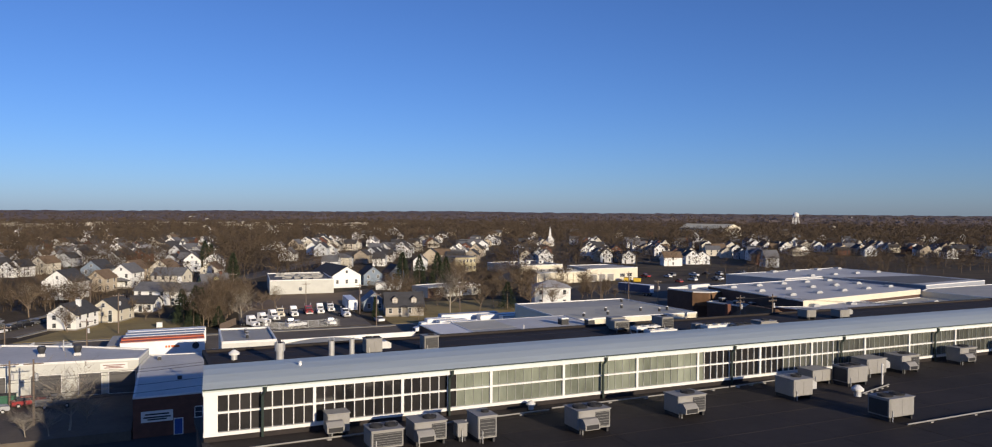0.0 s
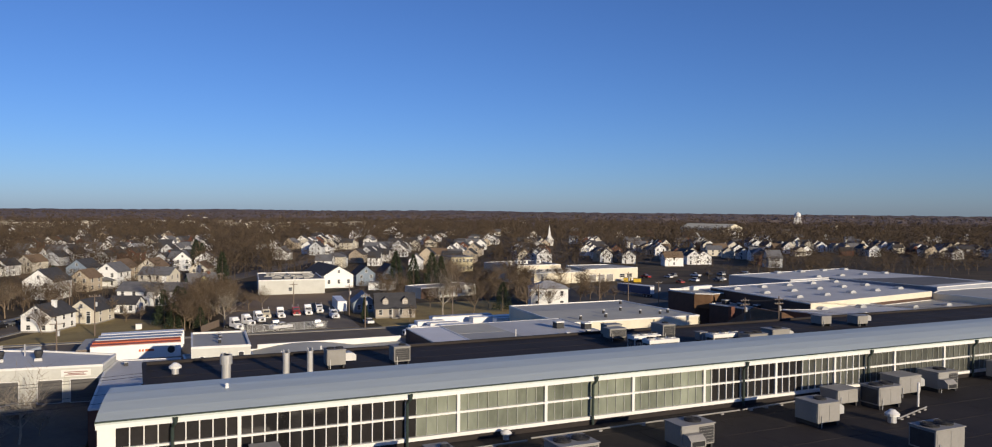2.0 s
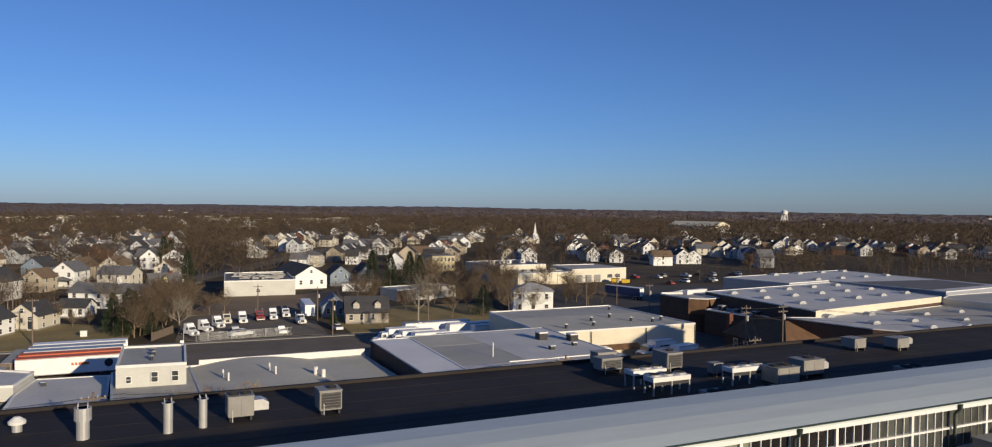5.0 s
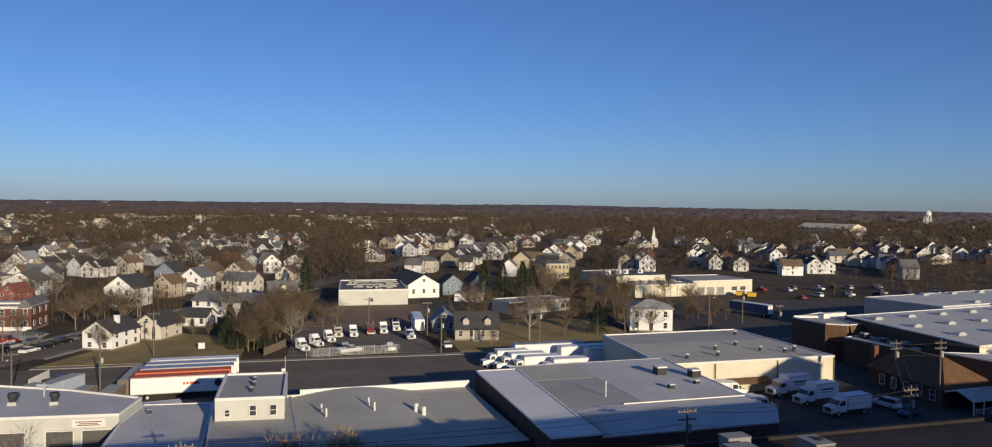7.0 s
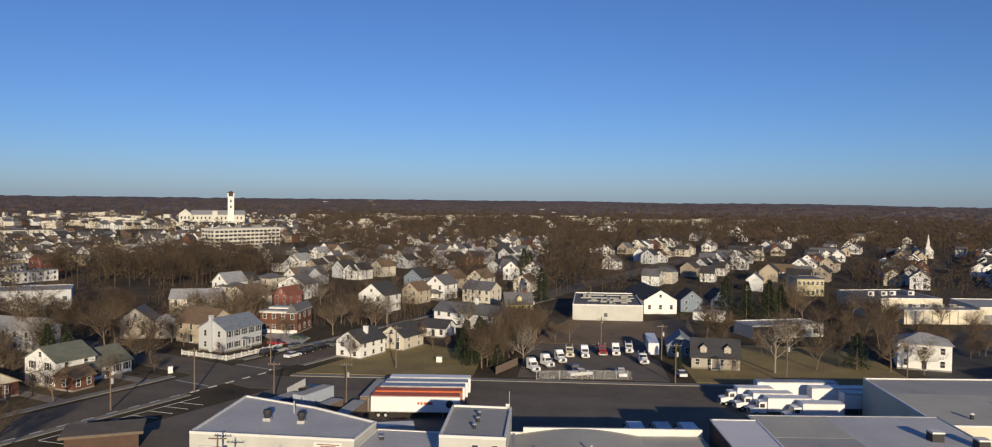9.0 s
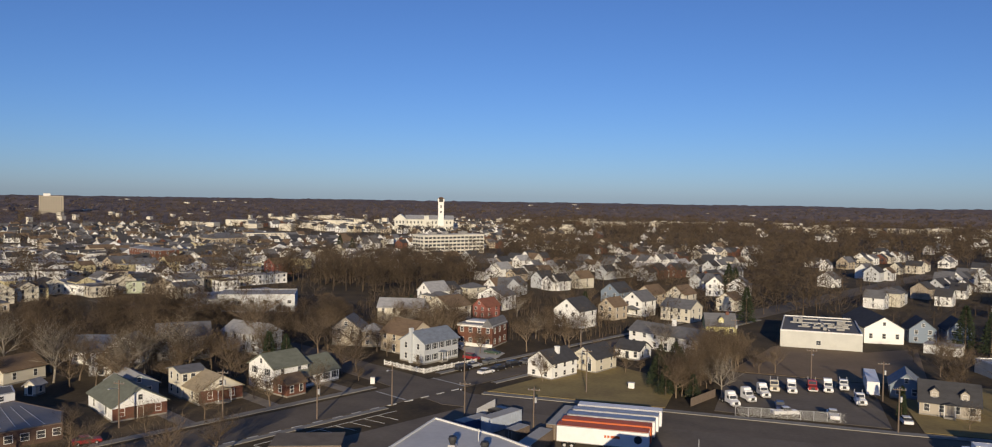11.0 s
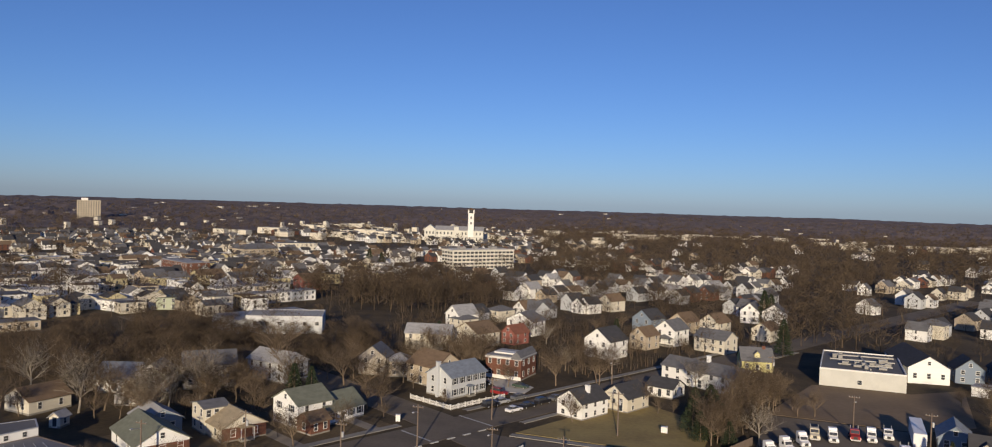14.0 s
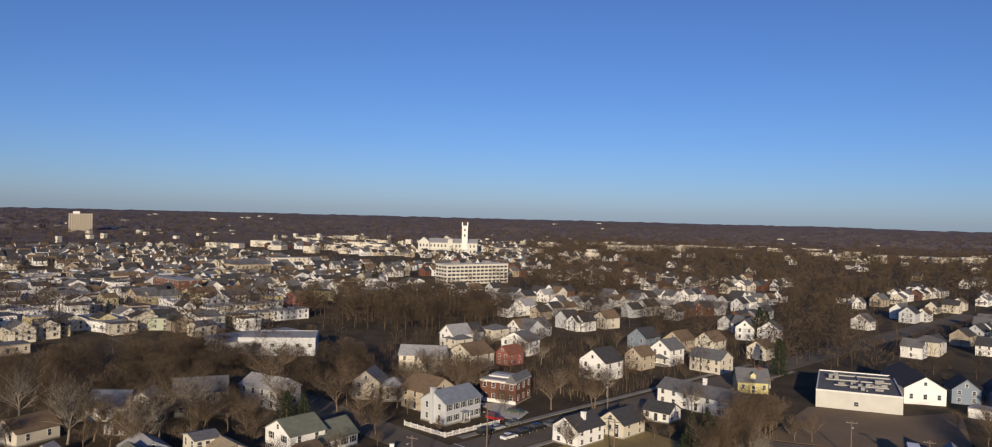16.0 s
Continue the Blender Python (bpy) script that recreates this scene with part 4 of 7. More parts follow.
def tractor(x, y, turn, label, m=None, sleeper=True):
    t = thing("truck_tractor", x, y, 0.05, turn, label, "truck", "parked tractors")
    m = m or TRUCKWHITE
    bm = B()
    prism(bm, [(0, 0.8), (4.3, 0.8), (4.35, 1.55), (2.75, 1.85), (2.2, 3.0), (1.7, 3.1), (1.5, 3.75), (0.1, 3.8), (0, 3.6)] if sleeper else
          [(0, 0.8), (3.6, 0.8), (3.65, 1.55), (2.0, 1.85), (1.5, 2.95), (0.1, 3.0), (0, 2.9)], -1.15, 1.15)
    bmesh.ops.recalc_face_normals(bm, faces=bm.faces[:])
    c = part("cab", bm, m, t)
    o = 0.75 if sleeper else 0
    part("windscreen", prism(B(), [(1.62 + o, 2.75), (1.98 + o, 2.0), (2.05 + o, 2.0), (1.69 + o, 2.75)], -1.0, 1.0), GLASS, c)
    for s in (-1, 1):
        part("side_window", box(B(), 0.5 + o, s * 1.155 - 0.01, 1.95, 1.4 + o, s * 1.155 + 0.01, 2.7), GLASS, c)
        part("fender", prism(B(), [(2.2 + o, 0.6), (3.6 + o * 0.9, 0.6), (3.4 + o * 0.9, 1.25), (2.4 + o, 1.25)], s * 1.2 - 0.14, s * 1.2 + 0.14), m, c)
        part("exhaust", rod(B(), (-0.15, s * 1.0, 1.0), (-0.15, s * 1.0, 3.7), 0.09), GALV, c)
    part("grille", box(B(), 3.56 + o * 0.95, -0.5, 0.8, 3.68 + o * 0.95, 0.5, 1.5), GRILLE, c)
    part("bumper", box(B(), 3.5 + o, -1.15, 0.4, 3.75 + o, 1.15, 0.75), GALV, c)
    part("chassis", box(B(), -3.0, -0.45, 0.75, 3.2 + o, 0.45, 1.0), GRILLE, t)
    part("fifth_wheel", box(B(), -2.2, -0.5, 1.0, -1.2, 0.5, 1.15), GRILLE, t)
    for wx in (-2.5, -1.2, 2.9 + o * 0.8):
        for s in (-1, 1):
            wheel(t, wx, s * 0.98, 0.5, 0.4)
    return t


CARPAINTS = {n: mat(n + "_car_paint", c, 0.3, size=1, var=0.05, spec=0.5) for n, c in dict(white=(0.75, 0.75, 0.74), black=(0.02, 0.02, 0.024), red=(0.3, 0.03, 0.03), silver=(0.4, 0.41, 0.42), blue=(0.04, 0.07, 0.16), green=(0.05, 0.08, 0.06), grey=(0.14, 0.145, 0.15)).items()}


def car(x, y, turn, colour, kind="saloon", z=0.05, group="parked cars", detail=True):
    t = thing("car", x, y, z, turn, f"{colour} {'pickup' if kind == 'pickup' else 'passenger'} car parked on the asphalt", "car", group)
    m = CARPAINTS[colour]
    bm = B()
    if kind == "saloon":
        lower = [(-2.3, 0.35), (2.3, 0.35), (2.35, 0.7), (2.2, 0.85), (1.0, 0.98), (-1.7, 1.0), (-2.3, 0.95)]
        upper = [(-1.75, 1.0), (1.0, 0.98), (0.25, 1.45), (-1.1, 1.47)]
    elif kind == "suv":
        lower = [(-2.35, 0.4), (2.35, 0.4), (2.4, 0.9), (2.2, 1.05), (1.1, 1.15), (-2.3, 1.15)]
        upper = [(-2.3, 1.15), (1.1, 1.15), (0.45, 1.75), (-2.05, 1.78)]
    else:
        lower = [(-2.8, 0.5), (2.7, 0.5), (2.75, 1.0), (2.6, 1.15), (1.3, 1.22), (-2.8, 1.22)]
        upper = [(-0.6, 1.22), (1.3, 1.22), (0.75, 1.82), (-0.5, 1.85)]
    prism(bm, lower, -0.9, 0.9)
    part("body", bm, m, t, bevel=0.05)
    bm = B()
    prism(bm, upper, -0.76, 0.76)
    cabin = part("cabin", bm, GLASS, t, "dark glazed cabin")
    xs = [p[0] for p in upper[2:]]
    zt = max(p[1] for p in upper)
    part("roof", box(B(), min(xs) - 0.05, -0.72, zt - 0.03, max(xs) + 0.05, 0.72, zt + 0.03), m, cabin)
    for wx in (-1.45, 1.45):
        for s in (-1, 1):
            if detail:
                wheel(t, wx, s * 0.82, 0.33, 0.22)
            else:
                part("wheel", rod(B(), (wx, s * 0.82 - 0.11, 0.33), (wx, s * 0.82 + 0.11, 0.33), 0.33, n=10), TYRE, t)
    for s in (-1, 1):
        part("headlight", box(B(), lower[1][0] - 0.05, s * 0.65 - 0.16, 0.62, lower[1][0] + 0.06, s * 0.65 + 0.16, 0.78), GALV, t)
    return t


trailer(-13.2, 143.4, 0, "white box trailer with an orange-red roof and red lettering bars", roofm=ORANGE)
trailer(-13.0, 147.2, 0, "orange-red box trailer parked in a row", roofm=ORANGE, sidem=ORANGE)
trailer(-12.6, 150.8, 0, "white box trailer with a dull steel roof parked in a row", roofm=STEEL)
trailer(-12.2, 154.4, 0, "white box trailer with a ribbed steel roof", roofm=GALV)
trailer(-11.8, 158.0, 0, "white box trailer with a pale roof", roofm=TRUCKWHITE)
bm = B()
for k, w in enumerate((0.35, 0.35, 1.6)):
    box(bm, 0.4 + (0, 0.55, 1.1)[k], -1.33, 2.5, 0.4 + (0, 0.55, 1.1)[k] + w, -1.31, 2.95)
part("lettering", bm, ORANGE, bpy.data.objects["box_trailer"], "red lettering bars")
bm = B()
rod(bm, (6.2, -1.33, 2.6), (6.2, -1.3, 2.6), 0.7, n=14)
part("emblem", bm, GRILLE, bpy.data.objects["box_trailer"], "dark round emblem")


def container(x, y, turn, length, w, h, material, label, roofm=None):
    """A ribbed storage container with end doors, its middle at x, y."""
    t = thing("storage_container", x, y, 0.05, turn, label, "container", "storage containers")
    part("body", box(B(), -length / 2, -w / 2, 0.1, length / 2, w / 2, h), material, t, bevel=0.03)
    part("roof", box(B(), -length / 2 + 0.05, -w / 2 + 0.05, h + 0.002, length / 2 - 0.05, w / 2 - 0.05, h + 0.05), roofm or material, t)
    bm = B()
    k = -length / 2 + 0.3
    while k < length / 2 - 0.2:
        for s in (-1, 1):
            box(bm, k, s * (w / 2 + 0.02) - 0.02, 0.2, k + 0.14, s * (w / 2 + 0.02) + 0.02, h - 0.1)
        k += 0.5
    tagged(part("side_ribs", bm, material, t), kind="stuff")
    for s in (-1, 1):
        part("door", box(B(), -length / 2 - 0.04, s * w / 4 - w / 4 + 0.06, 0.2, -length / 2 + 0.005, s * w / 4 + w / 4 - 0.06, h - 0.1), material, t)
        part("lock_bar", rod(B(), (-length / 2 - 0.06, s * 0.35, 0.25), (-length / 2 - 0.06, s * 0.35, h - 0.15), 0.025, n=6), GALV, t)
    part("skid", box(B(), -length / 2 + 0.2, -w / 2 + 0.2, 0, length / 2 - 0.2, w / 2 - 0.2, 0.1), GRILLE, t)
    return t


PALEBLUE = mat("pale_blue_metal", (0.4, 0.45, 0.52), 0.6, size=2, var=0.12)
container(-17.9, 129.6, 11, 11.6, 2.5, 2.5, WHITE, "long low white storage container beside the workshop")
container(-22.0, 152.5, 86, 14, 2.6, 2.9, POLE, "weathered grey-brown storage shed beside the trailers", GREYROOF)
container(-24.4, 138.2, 80, 11.5, 2.6, 2.7, POLE, "weathered grey storage shed behind the workshop", GREYROOF)
container(-33.4, 150.5, 64, 9, 2.6, 2.8, PALEBLUE, "pale blue-grey storage container behind the workshop", GREYROOF)
container(-38.2, 147.0, 62, 7, 2.5, 2.4, CARPAINTS["blue"], "dark blue storage container behind the workshop", GREYROOF)
container(-28.8, 144.2, 70, 4.6, 2.4, 2.3, POLE, "small brown storage box behind the workshop", GREYROOF)
wf = thing("white_board_fence", 0, 0, 0, 0, "white board fence at the yard corner", "fence")
bdw = mesh_of("board", box(B(), -0.17, -0.03, 0.05, 0.17, 0.03, 2.1), WHITE)
for k in range(22):
    part("board", bdw, None, wf).matrix_basis = pose(-39.5 + 1.5 * k / 21, 154.7 + 7.8 * k / 21, 0.05, 0, 0, 79)
part("rail", rod(B(), (-39.55, 154.7, 1.6), (-38.05, 162.5, 1.6), 0.05, n=6), WHITE, wf)

# pavilion beside the avenue
pv = thing("pavilion", -60.5, 125.0, 0.03, 20, "low brick-brown pavilion with a flat grey-brown roof and fence", "building")
part("wall", box(B(), -5.2, -3.0, 0, 5.2, 3.0, 2.5), DKBRICK, pv)
part("roof", box(B(), -5.9, -3.7, 2.5, 5.9, 3.7, 2.78), mat("brown_felt_roof", (0.17, 0.14, 0.105), 0.9, size=3, var=0.25), pv, bevel=0.05)
part("fascia", box(B(), -5.96, -3.78, 2.36, 5.96, -3.68, 2.72), POLE, pv)
fb = mesh_of("board", box(B(), -0.2, -0.03, 0.0, 0.2, 0.03, 1.7), POLE)
fnc = thing("wooden_fence", 0, 0, 0, 0, "grey wooden fence round the pavilion yard", "fence")
for k in range(40):
    part("board", fb, None, fnc).matrix_basis = pose(-74 + k * 0.42, 112.5 + k * 0.12, 0.04, 0, 0, 16)
part("rail", rod(B(), (-74.1, 112.45, 1.3), (-57.4, 117.25, 1.3), 0.05, n=6), POLE, fnc)
lane("parking_line", [av(-48, 10.2), av(-16, 10.4)], 0.14, 0.05, PAINT, "worn white parking line", "road marking")
for k in range(9):
    lane("parking_line", [av(-48 + k * 3.4, 10.4), av(-47 + k * 3.4, 15.6)], 0.12, 0.051, PAINT, "worn white parking line", "road marking")

box_truck(51.5, 154.6, 180, "white box truck parked beside the trailers", 7.0)
trailer(61.0, 158.0, 180, "long white trailer with a small red mark parked beside trucks", roofm=STEEL, length=16.0)
box_truck(53.6, 150.8, 180, "white box truck parked in the row", 7.5)
box_truck(55.4, 147.2, 180, "white box truck parked in the row", 8.0)
box_truck(60.2, 143.6, 180, "white box truck parked in the row", 7.5)
trailer(68.5, 153.6, 180, "white trailer parked end on to the trucks", length=13)
trailer(71.5, 149.6, 180, "weathered white trailer parked in the row", length=10, roofm=STEEL)
for x, c in ((24.0, None), (28.4, STEEL), (32.6, None)):
    box_truck(x, 127.8, 90, "box truck with a pale cargo box parked nose to the street", 6.0, 3.3, boxm=c)
car(19.5, 128.2, 90, "white", "pickup")
car(14.2, 128.0, 90, "grey", "suv")
box_truck(90.9, 113.2, 186, "white box truck with lettering bars parked by the depot", 5.4, 3.5, mark=True)
box_truck(91.6, 107.2, 188, "white box truck with lettering bars parked by the depot", 5.2, 3.5, mark=True)
box_truck(74.8, 114.4, -8, "white box truck parked before the depot", 5.6, 3.0)
box_truck(73.6, 104.4, -14, "white box truck parked before the depot", 5.0, 3.0)
box_truck(91.9, 100.0, 185, "white box truck in the shade before the lodge", 5.0, 3.2)
car(99.8, 101.5, 100, "white", "suv")
car(99.6, 96.5, 200, "blue", "saloon")
for k in range(16):
    car(196 + (k % 8) * 8.5 + (k * 37 % 5), 243 + (k // 8) * 22 + (k * 53 % 7), 80 + (k * 29 % 17), ("red", "white", "grey", "white", "black", "silver", "blue", "white")[k % 8], ("saloon", "suv", "pickup")[k % 3], detail=False)

slab("court_yard", [(67.9, 86), (121.5, 83), (121.5, 92.5), (117.8, 108.0), (119.5, 136.5), (104, 137), (102.8, 116.8), (67.9, 117.2)], 1.5, ASPHALT, "raised dark asphalt court before the depot", "yard")
for ob in scene.objects:
    if ob.parent is None and ob.name.split(".")[0] in ("box_truck", "car") and 70 < ob.location.x < 103 and 90 < ob.location.y < 116:
        ob.location.z = 1.52

for a in ((9.0, 183.0, -62, "white sleeper tractor parked askew in the lot"), (12.4, 187.8, -58, "white sleeper tractor parked askew in the lot"),
          (16.2, 193.2, -70, "white sleeper tractor in the truck lot"), (23.3, 199.5, -88, "white sleeper tractor parked in a row"),
          (31.7, 203.0, -92, "white sleeper tractor parked in a row"), (35.6, 206.0, -92, "white day-cab tractor parked in a row")):
    tractor(*a, sleeper=a[0] < 34).scale = (0.78, 0.78, 0.78)
tractor(28.2, 202.4, -90, "red tractor parked in a row", CARPAINTS["red"], False).scale = (0.82, 0.82, 0.82)
tractor(19.6, 199.6, -90, "cream tractor parked in a row", CREAM, False).scale = (0.82, 0.82, 0.82)
tractor(36.6, 192.6, -84, "white tractor beside its trailer", sleeper=False).scale = (0.82, 0.82, 0.82)
trailer(41.3, 204.2, -97, "white trailer with a blue-shaded side in the lot", length=15)
car(19.4, 181.2, 90, "blue", "pickup")
car(20.0, 176.6, 20, "white", "pickup")
car(29.3, 177.6, 90, "white", "pickup")
car(43.0, 178.6, 92, "white", "saloon")
for x, y, c, k in ((-48.6, 193.2, "white", "saloon"), (-46.5, 198.2, "black", "saloon"), (-44.0, 203.4, "black", "suv"), (-53.6, 199.4, "silver", "saloon"),
                   (-55.2, 195.2, "black", "suv"), (-41.6, 208.6, "grey", "saloon"), (-50.8, 205.4, "grey", "saloon")):
    car(x, y, 62, c, k)
car(-56.8, 207.8, -20, "red", "suv")
car(-53.6, 217.4, -15, "green", "saloon")
car(-99.5, 118.5, 50, "red", "saloon")
car(-36.0, 158.5, 150, "black", "suv")

car(-33.0, 104.6, 12, "red", "saloon", z=1.31)
car(-29.3, 102.0, 5, "grey", "pickup", z=1.31)
car(-37.5, 101.0, 15, "silver", "suv", z=1.31)
t = thing("waste_container", -36.4, 107.6, 1.31, -6, "green metal waste container beside the workshop", "container")
part("body", box(B(), -1.3, -0.8, 0.1, 1.3, 0.8, 1.3), mat("green_container_paint", (0.04, 0.13, 0.08), 0.5, size=1), t, bevel=0.03)
part("lid", box(B(), -1.34, -0.84, 1.3, 1.34, 0.84, 1.4), GRILLE, t)
for k in (-1, 1):
    part("runner", box(B(), k * 0.9 - 0.1, -0.7, 0, k * 0.9 + 0.1, 0.7, 0.1), GRILLE, t)


# ---- houses ----
SIDING = {n: mat(n + "_siding", c, 0.75, size=3, var=0.06, streak=(0.3, 0.3, 5.0)) for n, c in dict(
    white=(0.8, 0.8, 0.765), cream=(0.6, 0.56, 0.46), yellow=(0.52, 0.46, 0.28), grey=(0.5, 0.52, 0.53), blue=(0.2, 0.25, 0.31), lemon=(0.54, 0.5, 0.22), tan=(0.46, 0.39, 0.29),
    green=(0.36, 0.4, 0.3), rose=(0.28, 0.1, 0.08), stone=(0.4, 0.36, 0.3)).items()}
SIDING["brick"] = BRICK
SHINGLE = {n: mat(n + "_shingles", c, 0.9, size=1.6, var=0.22, bump=0.02, streak=(1, 1, 3)) for n, c in dict(
    tan=(0.33, 0.27, 0.18), grey=(0.145, 0.145, 0.15), dark=(0.06, 0.06, 0.064), brown=(0.18, 0.125, 0.08), green=(0.16, 0.17, 0.13), red=(0.22, 0.09, 0.06), pale=(0.33, 0.33, 0.33), blue=(0.2, 0.23, 0.27)).items()}
SHUTTER = mat("dark_shutter", (0.03, 0.04, 0.05), 0.6, size=1)


def gable_walls(bm, w, d, h, rh, ridge):
    """Walls of a house over a w by d plan from the corner 0, 0, gables included."""
    if ridge == "x":
        pts = [(0, 0), (d, 0), (d, h), (d / 2, h + rh), (0, h)]
        a = [bm.verts.new((0, y, z)) for y, z in pts]
        b = [bm.verts.new((w, y, z)) for y, z in pts]
    else:
        pts = [(0, 0), (w, 0), (w, h), (w / 2, h + rh), (0, h)]
        a = [bm.verts.new((x, 0, z)) for x, z in pts]
        b = [bm.verts.new((x, d, z)) for x, z in pts]
    bm.faces.new(a)
    bm.faces.new(b)
    for i in range(5):
        bm.faces.new((a[i], a[(i + 1) % 5], b[(i + 1) % 5], b[i]))
    bmesh.ops.recalc_face_normals(bm, faces=bm.faces[:])


def gable_roof(bm, w, d, h, rh, ridge, over=0.4, t=0.2):
    """Two slabs over the gables."""
    span = d if ridge == "x" else w
    run = w if ridge == "x" else d
    s = rh / (span / 2)
    for side in (0, 1):
        pts = [(-over, h - over * s), (span / 2, h + rh), (span / 2, h + rh + t), (-over, h - over * s + t)]
        if side:
            pts = [(span - q, z) for q, z in pts]
        lo, hi = (-over, run + over)
        a = [bm.verts.new((lo, q, z) if ridge == "x" else (q, lo, z)) for q, z in pts]
        b = [bm.verts.new((hi, q, z) if ridge == "x" else (q, hi, z)) for q, z in pts]
        bm.faces.new(a)
        bm.faces.new(b)
        for i in range(4):
            bm.faces.new((a[i], a[(i + 1) % 4], b[(i + 1) % 4], b[i]))
    bmesh.ops.recalc_face_normals(bm, faces=bm.faces[:])


def hip_roof(bm, w, d, h, rh, over=0.45, t=0.15):
    k = min(w, d) / 2
    x0, y0, x1, y1 = -over, -over, w + over, d + over
    ridge = [(k, d / 2), (w - k, d / 2)] if w >= d else [(w / 2, k), (w / 2, d - k)]
    v = [bm.verts.new(p) for p in ((x0, y0, h), (x1, y0, h), (x1, y1, h), (x0, y1, h), (x0, y0, h + t), (x1, y0, h + t), (x1, y1, h + t), (x0, y1, h + t))]
    r = [bm.verts.new((*q, h + rh)) for q in ridge]
    bm.faces.new((v[3], v[2], v[1], v[0]))
    for i in range(4):
        bm.faces.new((v[i], v[(i + 1) % 4], v[4 + (i + 1) % 4], v[4 + i]))
    if w >= d:
        for f in ((v[4], v[5], r[1], r[0]), (v[5], v[6], r[1]), (v[6], v[7], r[0], r[1]), (v[7], v[4], r[0])):
            bm.faces.new(f)
    else:
        for f in ((v[4], v[5], r[0]), (v[5], v[6], r[1], r[0]), (v[6], v[7], r[1]), (v[7], v[4], r[0], r[1])):
            bm.faces.new(f)


def shutters(t, x, z, w, h):
    for s in (-1, 1):
        key = ("shutter", round(h, 2))
        if key not in CACHE:
            CACHE[key] = mesh_of("shutter", box(B(), -0.2, -0.05, 0, 0.2, 0.0, h), SHUTTER)
        ob = part("shutter", CACHE[key], None, t)
        ob.location = (x + s * (w / 2 + 0.32), -0.01, z)


def house(x, y, turn, w, d, h, wall="white", roof="grey", ridge="x", rh=None, floors=2, n=3, side=2, door=0.5, chimney=None, porch=None,
          shutter=False, dormer=0, facing=None, label="", group="houses", name="house", z=0.0, sides=True, plain=None):
    """A house with its front left corner at x, y, the front along the turned x axis; ridge x, y, hip or flat."""
    plain = (y > 232 or y < 0) if plain is None else plain
    lab = label or f"{wall} {'brick' if wall == 'brick' else 'sided'} house with a {roof} {'flat' if ridge == 'flat' else 'shingle'} roof in the town"
    t = thing(name, x, y, z, turn, lab, "house", group)
    rh = rh if rh is not None else (0.38 * (d if ridge == "x" else w) if ridge in "xy" else 2.2)
    bm = B()
    if ridge in ("x", "y"):
        gable_walls(bm, w, d, h, rh, ridge)
    else:
        box(bm, 0, 0, 0, w, d, h)
    part("wall", bm, SIDING[wall], t)
    bm = B()
    if ridge in ("x", "y"):
        gable_roof(bm, w, d, h, rh, ridge)
    elif ridge == "hip":
        hip_roof(bm, w, d, h, rh)
    else:
        box(bm, -0.15, -0.15, h + 0.004, w + 0.15, d + 0.15, h + 0.3)
    part("roof", bm, SHINGLE[roof], t)
    if not plain:
        part("foundation", box(B(), -0.04, -0.04, -0.3, w + 0.04, d + 0.04, 0.4), CONCRETE, t)
    fh = h / floors
    ww, wh = 0.95, min(1.45, fh * 0.52)
    for f in range(floors):
        zz = f * fh + fh * 0.34
        for k in range(n):
            fx = w * (k + 0.5) / n
            if f == 0 and door is not None and abs(fx / w - door) < 0.5 / n:
                opening(t, fx, 0, 0.25, 1.0, 2.05, 0, "door", SHUTTER, plain=plain)
                continue
            opening(t, fx, 0, zz, ww, wh, plain=plain)
            if shutter:
                shutters(t, fx, zz, ww, wh)
        if sides:
            for k in range(side):
                fy = d * (k + 0.5) / side
                opening(t, 0, fy, zz, ww * 0.9, wh, -90, plain=plain)
                opening(t, w, fy, zz, ww * 0.9, wh, 90, plain=plain)
    if ridge == "y" and rh > 1.8:
        opening(t, w / 2, 0, h + rh * 0.25, 0.8, 1.0, plain=plain)
    if ridge == "x" and rh > 1.8 and sides and not plain:
        opening(t, 0, d / 2, h + rh * 0.2, 0.7, 0.9, -90, plain=plain)
        opening(t, w, d / 2, h + rh * 0.2, 0.7, 0.9, 90, plain=plain)
    if facing:
        part("brick_facing", box(B(), -0.02, -0.035, 0.05, w + 0.02, 0.0, facing), BRICK, t, "red brick facing")
    if chimney:
        cx, cy, cz = chimney
        bm = B()
        box(bm, cx - 0.5, cy - 0.4, 0.0 if cx < 0.2 or cx > w - 0.2 else h * 0.8, cx + 0.5, cy + 0.4, cz)
        box(bm, cx - 0.57, cy - 0.47, cz, cx + 0.57, cy + 0.47, cz + 0.18)
        part("chimney", bm, SIDING[wall] if wall in ("white", "grey") else BRICK, t)
    if porch:
        px, pw, pd = porch
        p = part("porch", box(B(), px, -pd, 0, px + pw, 0, 0.5), CONCRETE, t)
        bm = B()
        prism(bm, [(px - 0.2, fh * 0.98), (px + pw + 0.2, fh * 0.98), (px + pw / 2, fh * 0.98 + pw * 0.16)], -pd - 0.2, 0.1)
        part("porch_roof", bm, SHINGLE[roof], p)
        for k in (0.1, pw - 0.1):
            part("porch_post", box(B(), px + k - 0.08, -pd + 0.05, 0.5, px + k + 0.08, -pd + 0.21, fh * 0.98), WHITE, p)
    for k in range(dormer):
        cx = w * (k + 0.5) / dormer
        dm = B()
        z0 = h + rh * 0.15
        prism(dm, [(cx - 0.8, z0), (cx + 0.8, z0), (cx + 0.8, z0 + 1.5), (cx, z0 + 2.2), (cx - 0.8, z0 + 1.5)], d * 0.1, d * 0.5)
        dob = part("dormer", dm, SIDING[wall], t)
        wn_ = part("window", win_mesh(0.8, 1.0, "window"), None, dob)
        wn_.location = (cx, d * 0.1 - 0.02, z0 + 0.3)
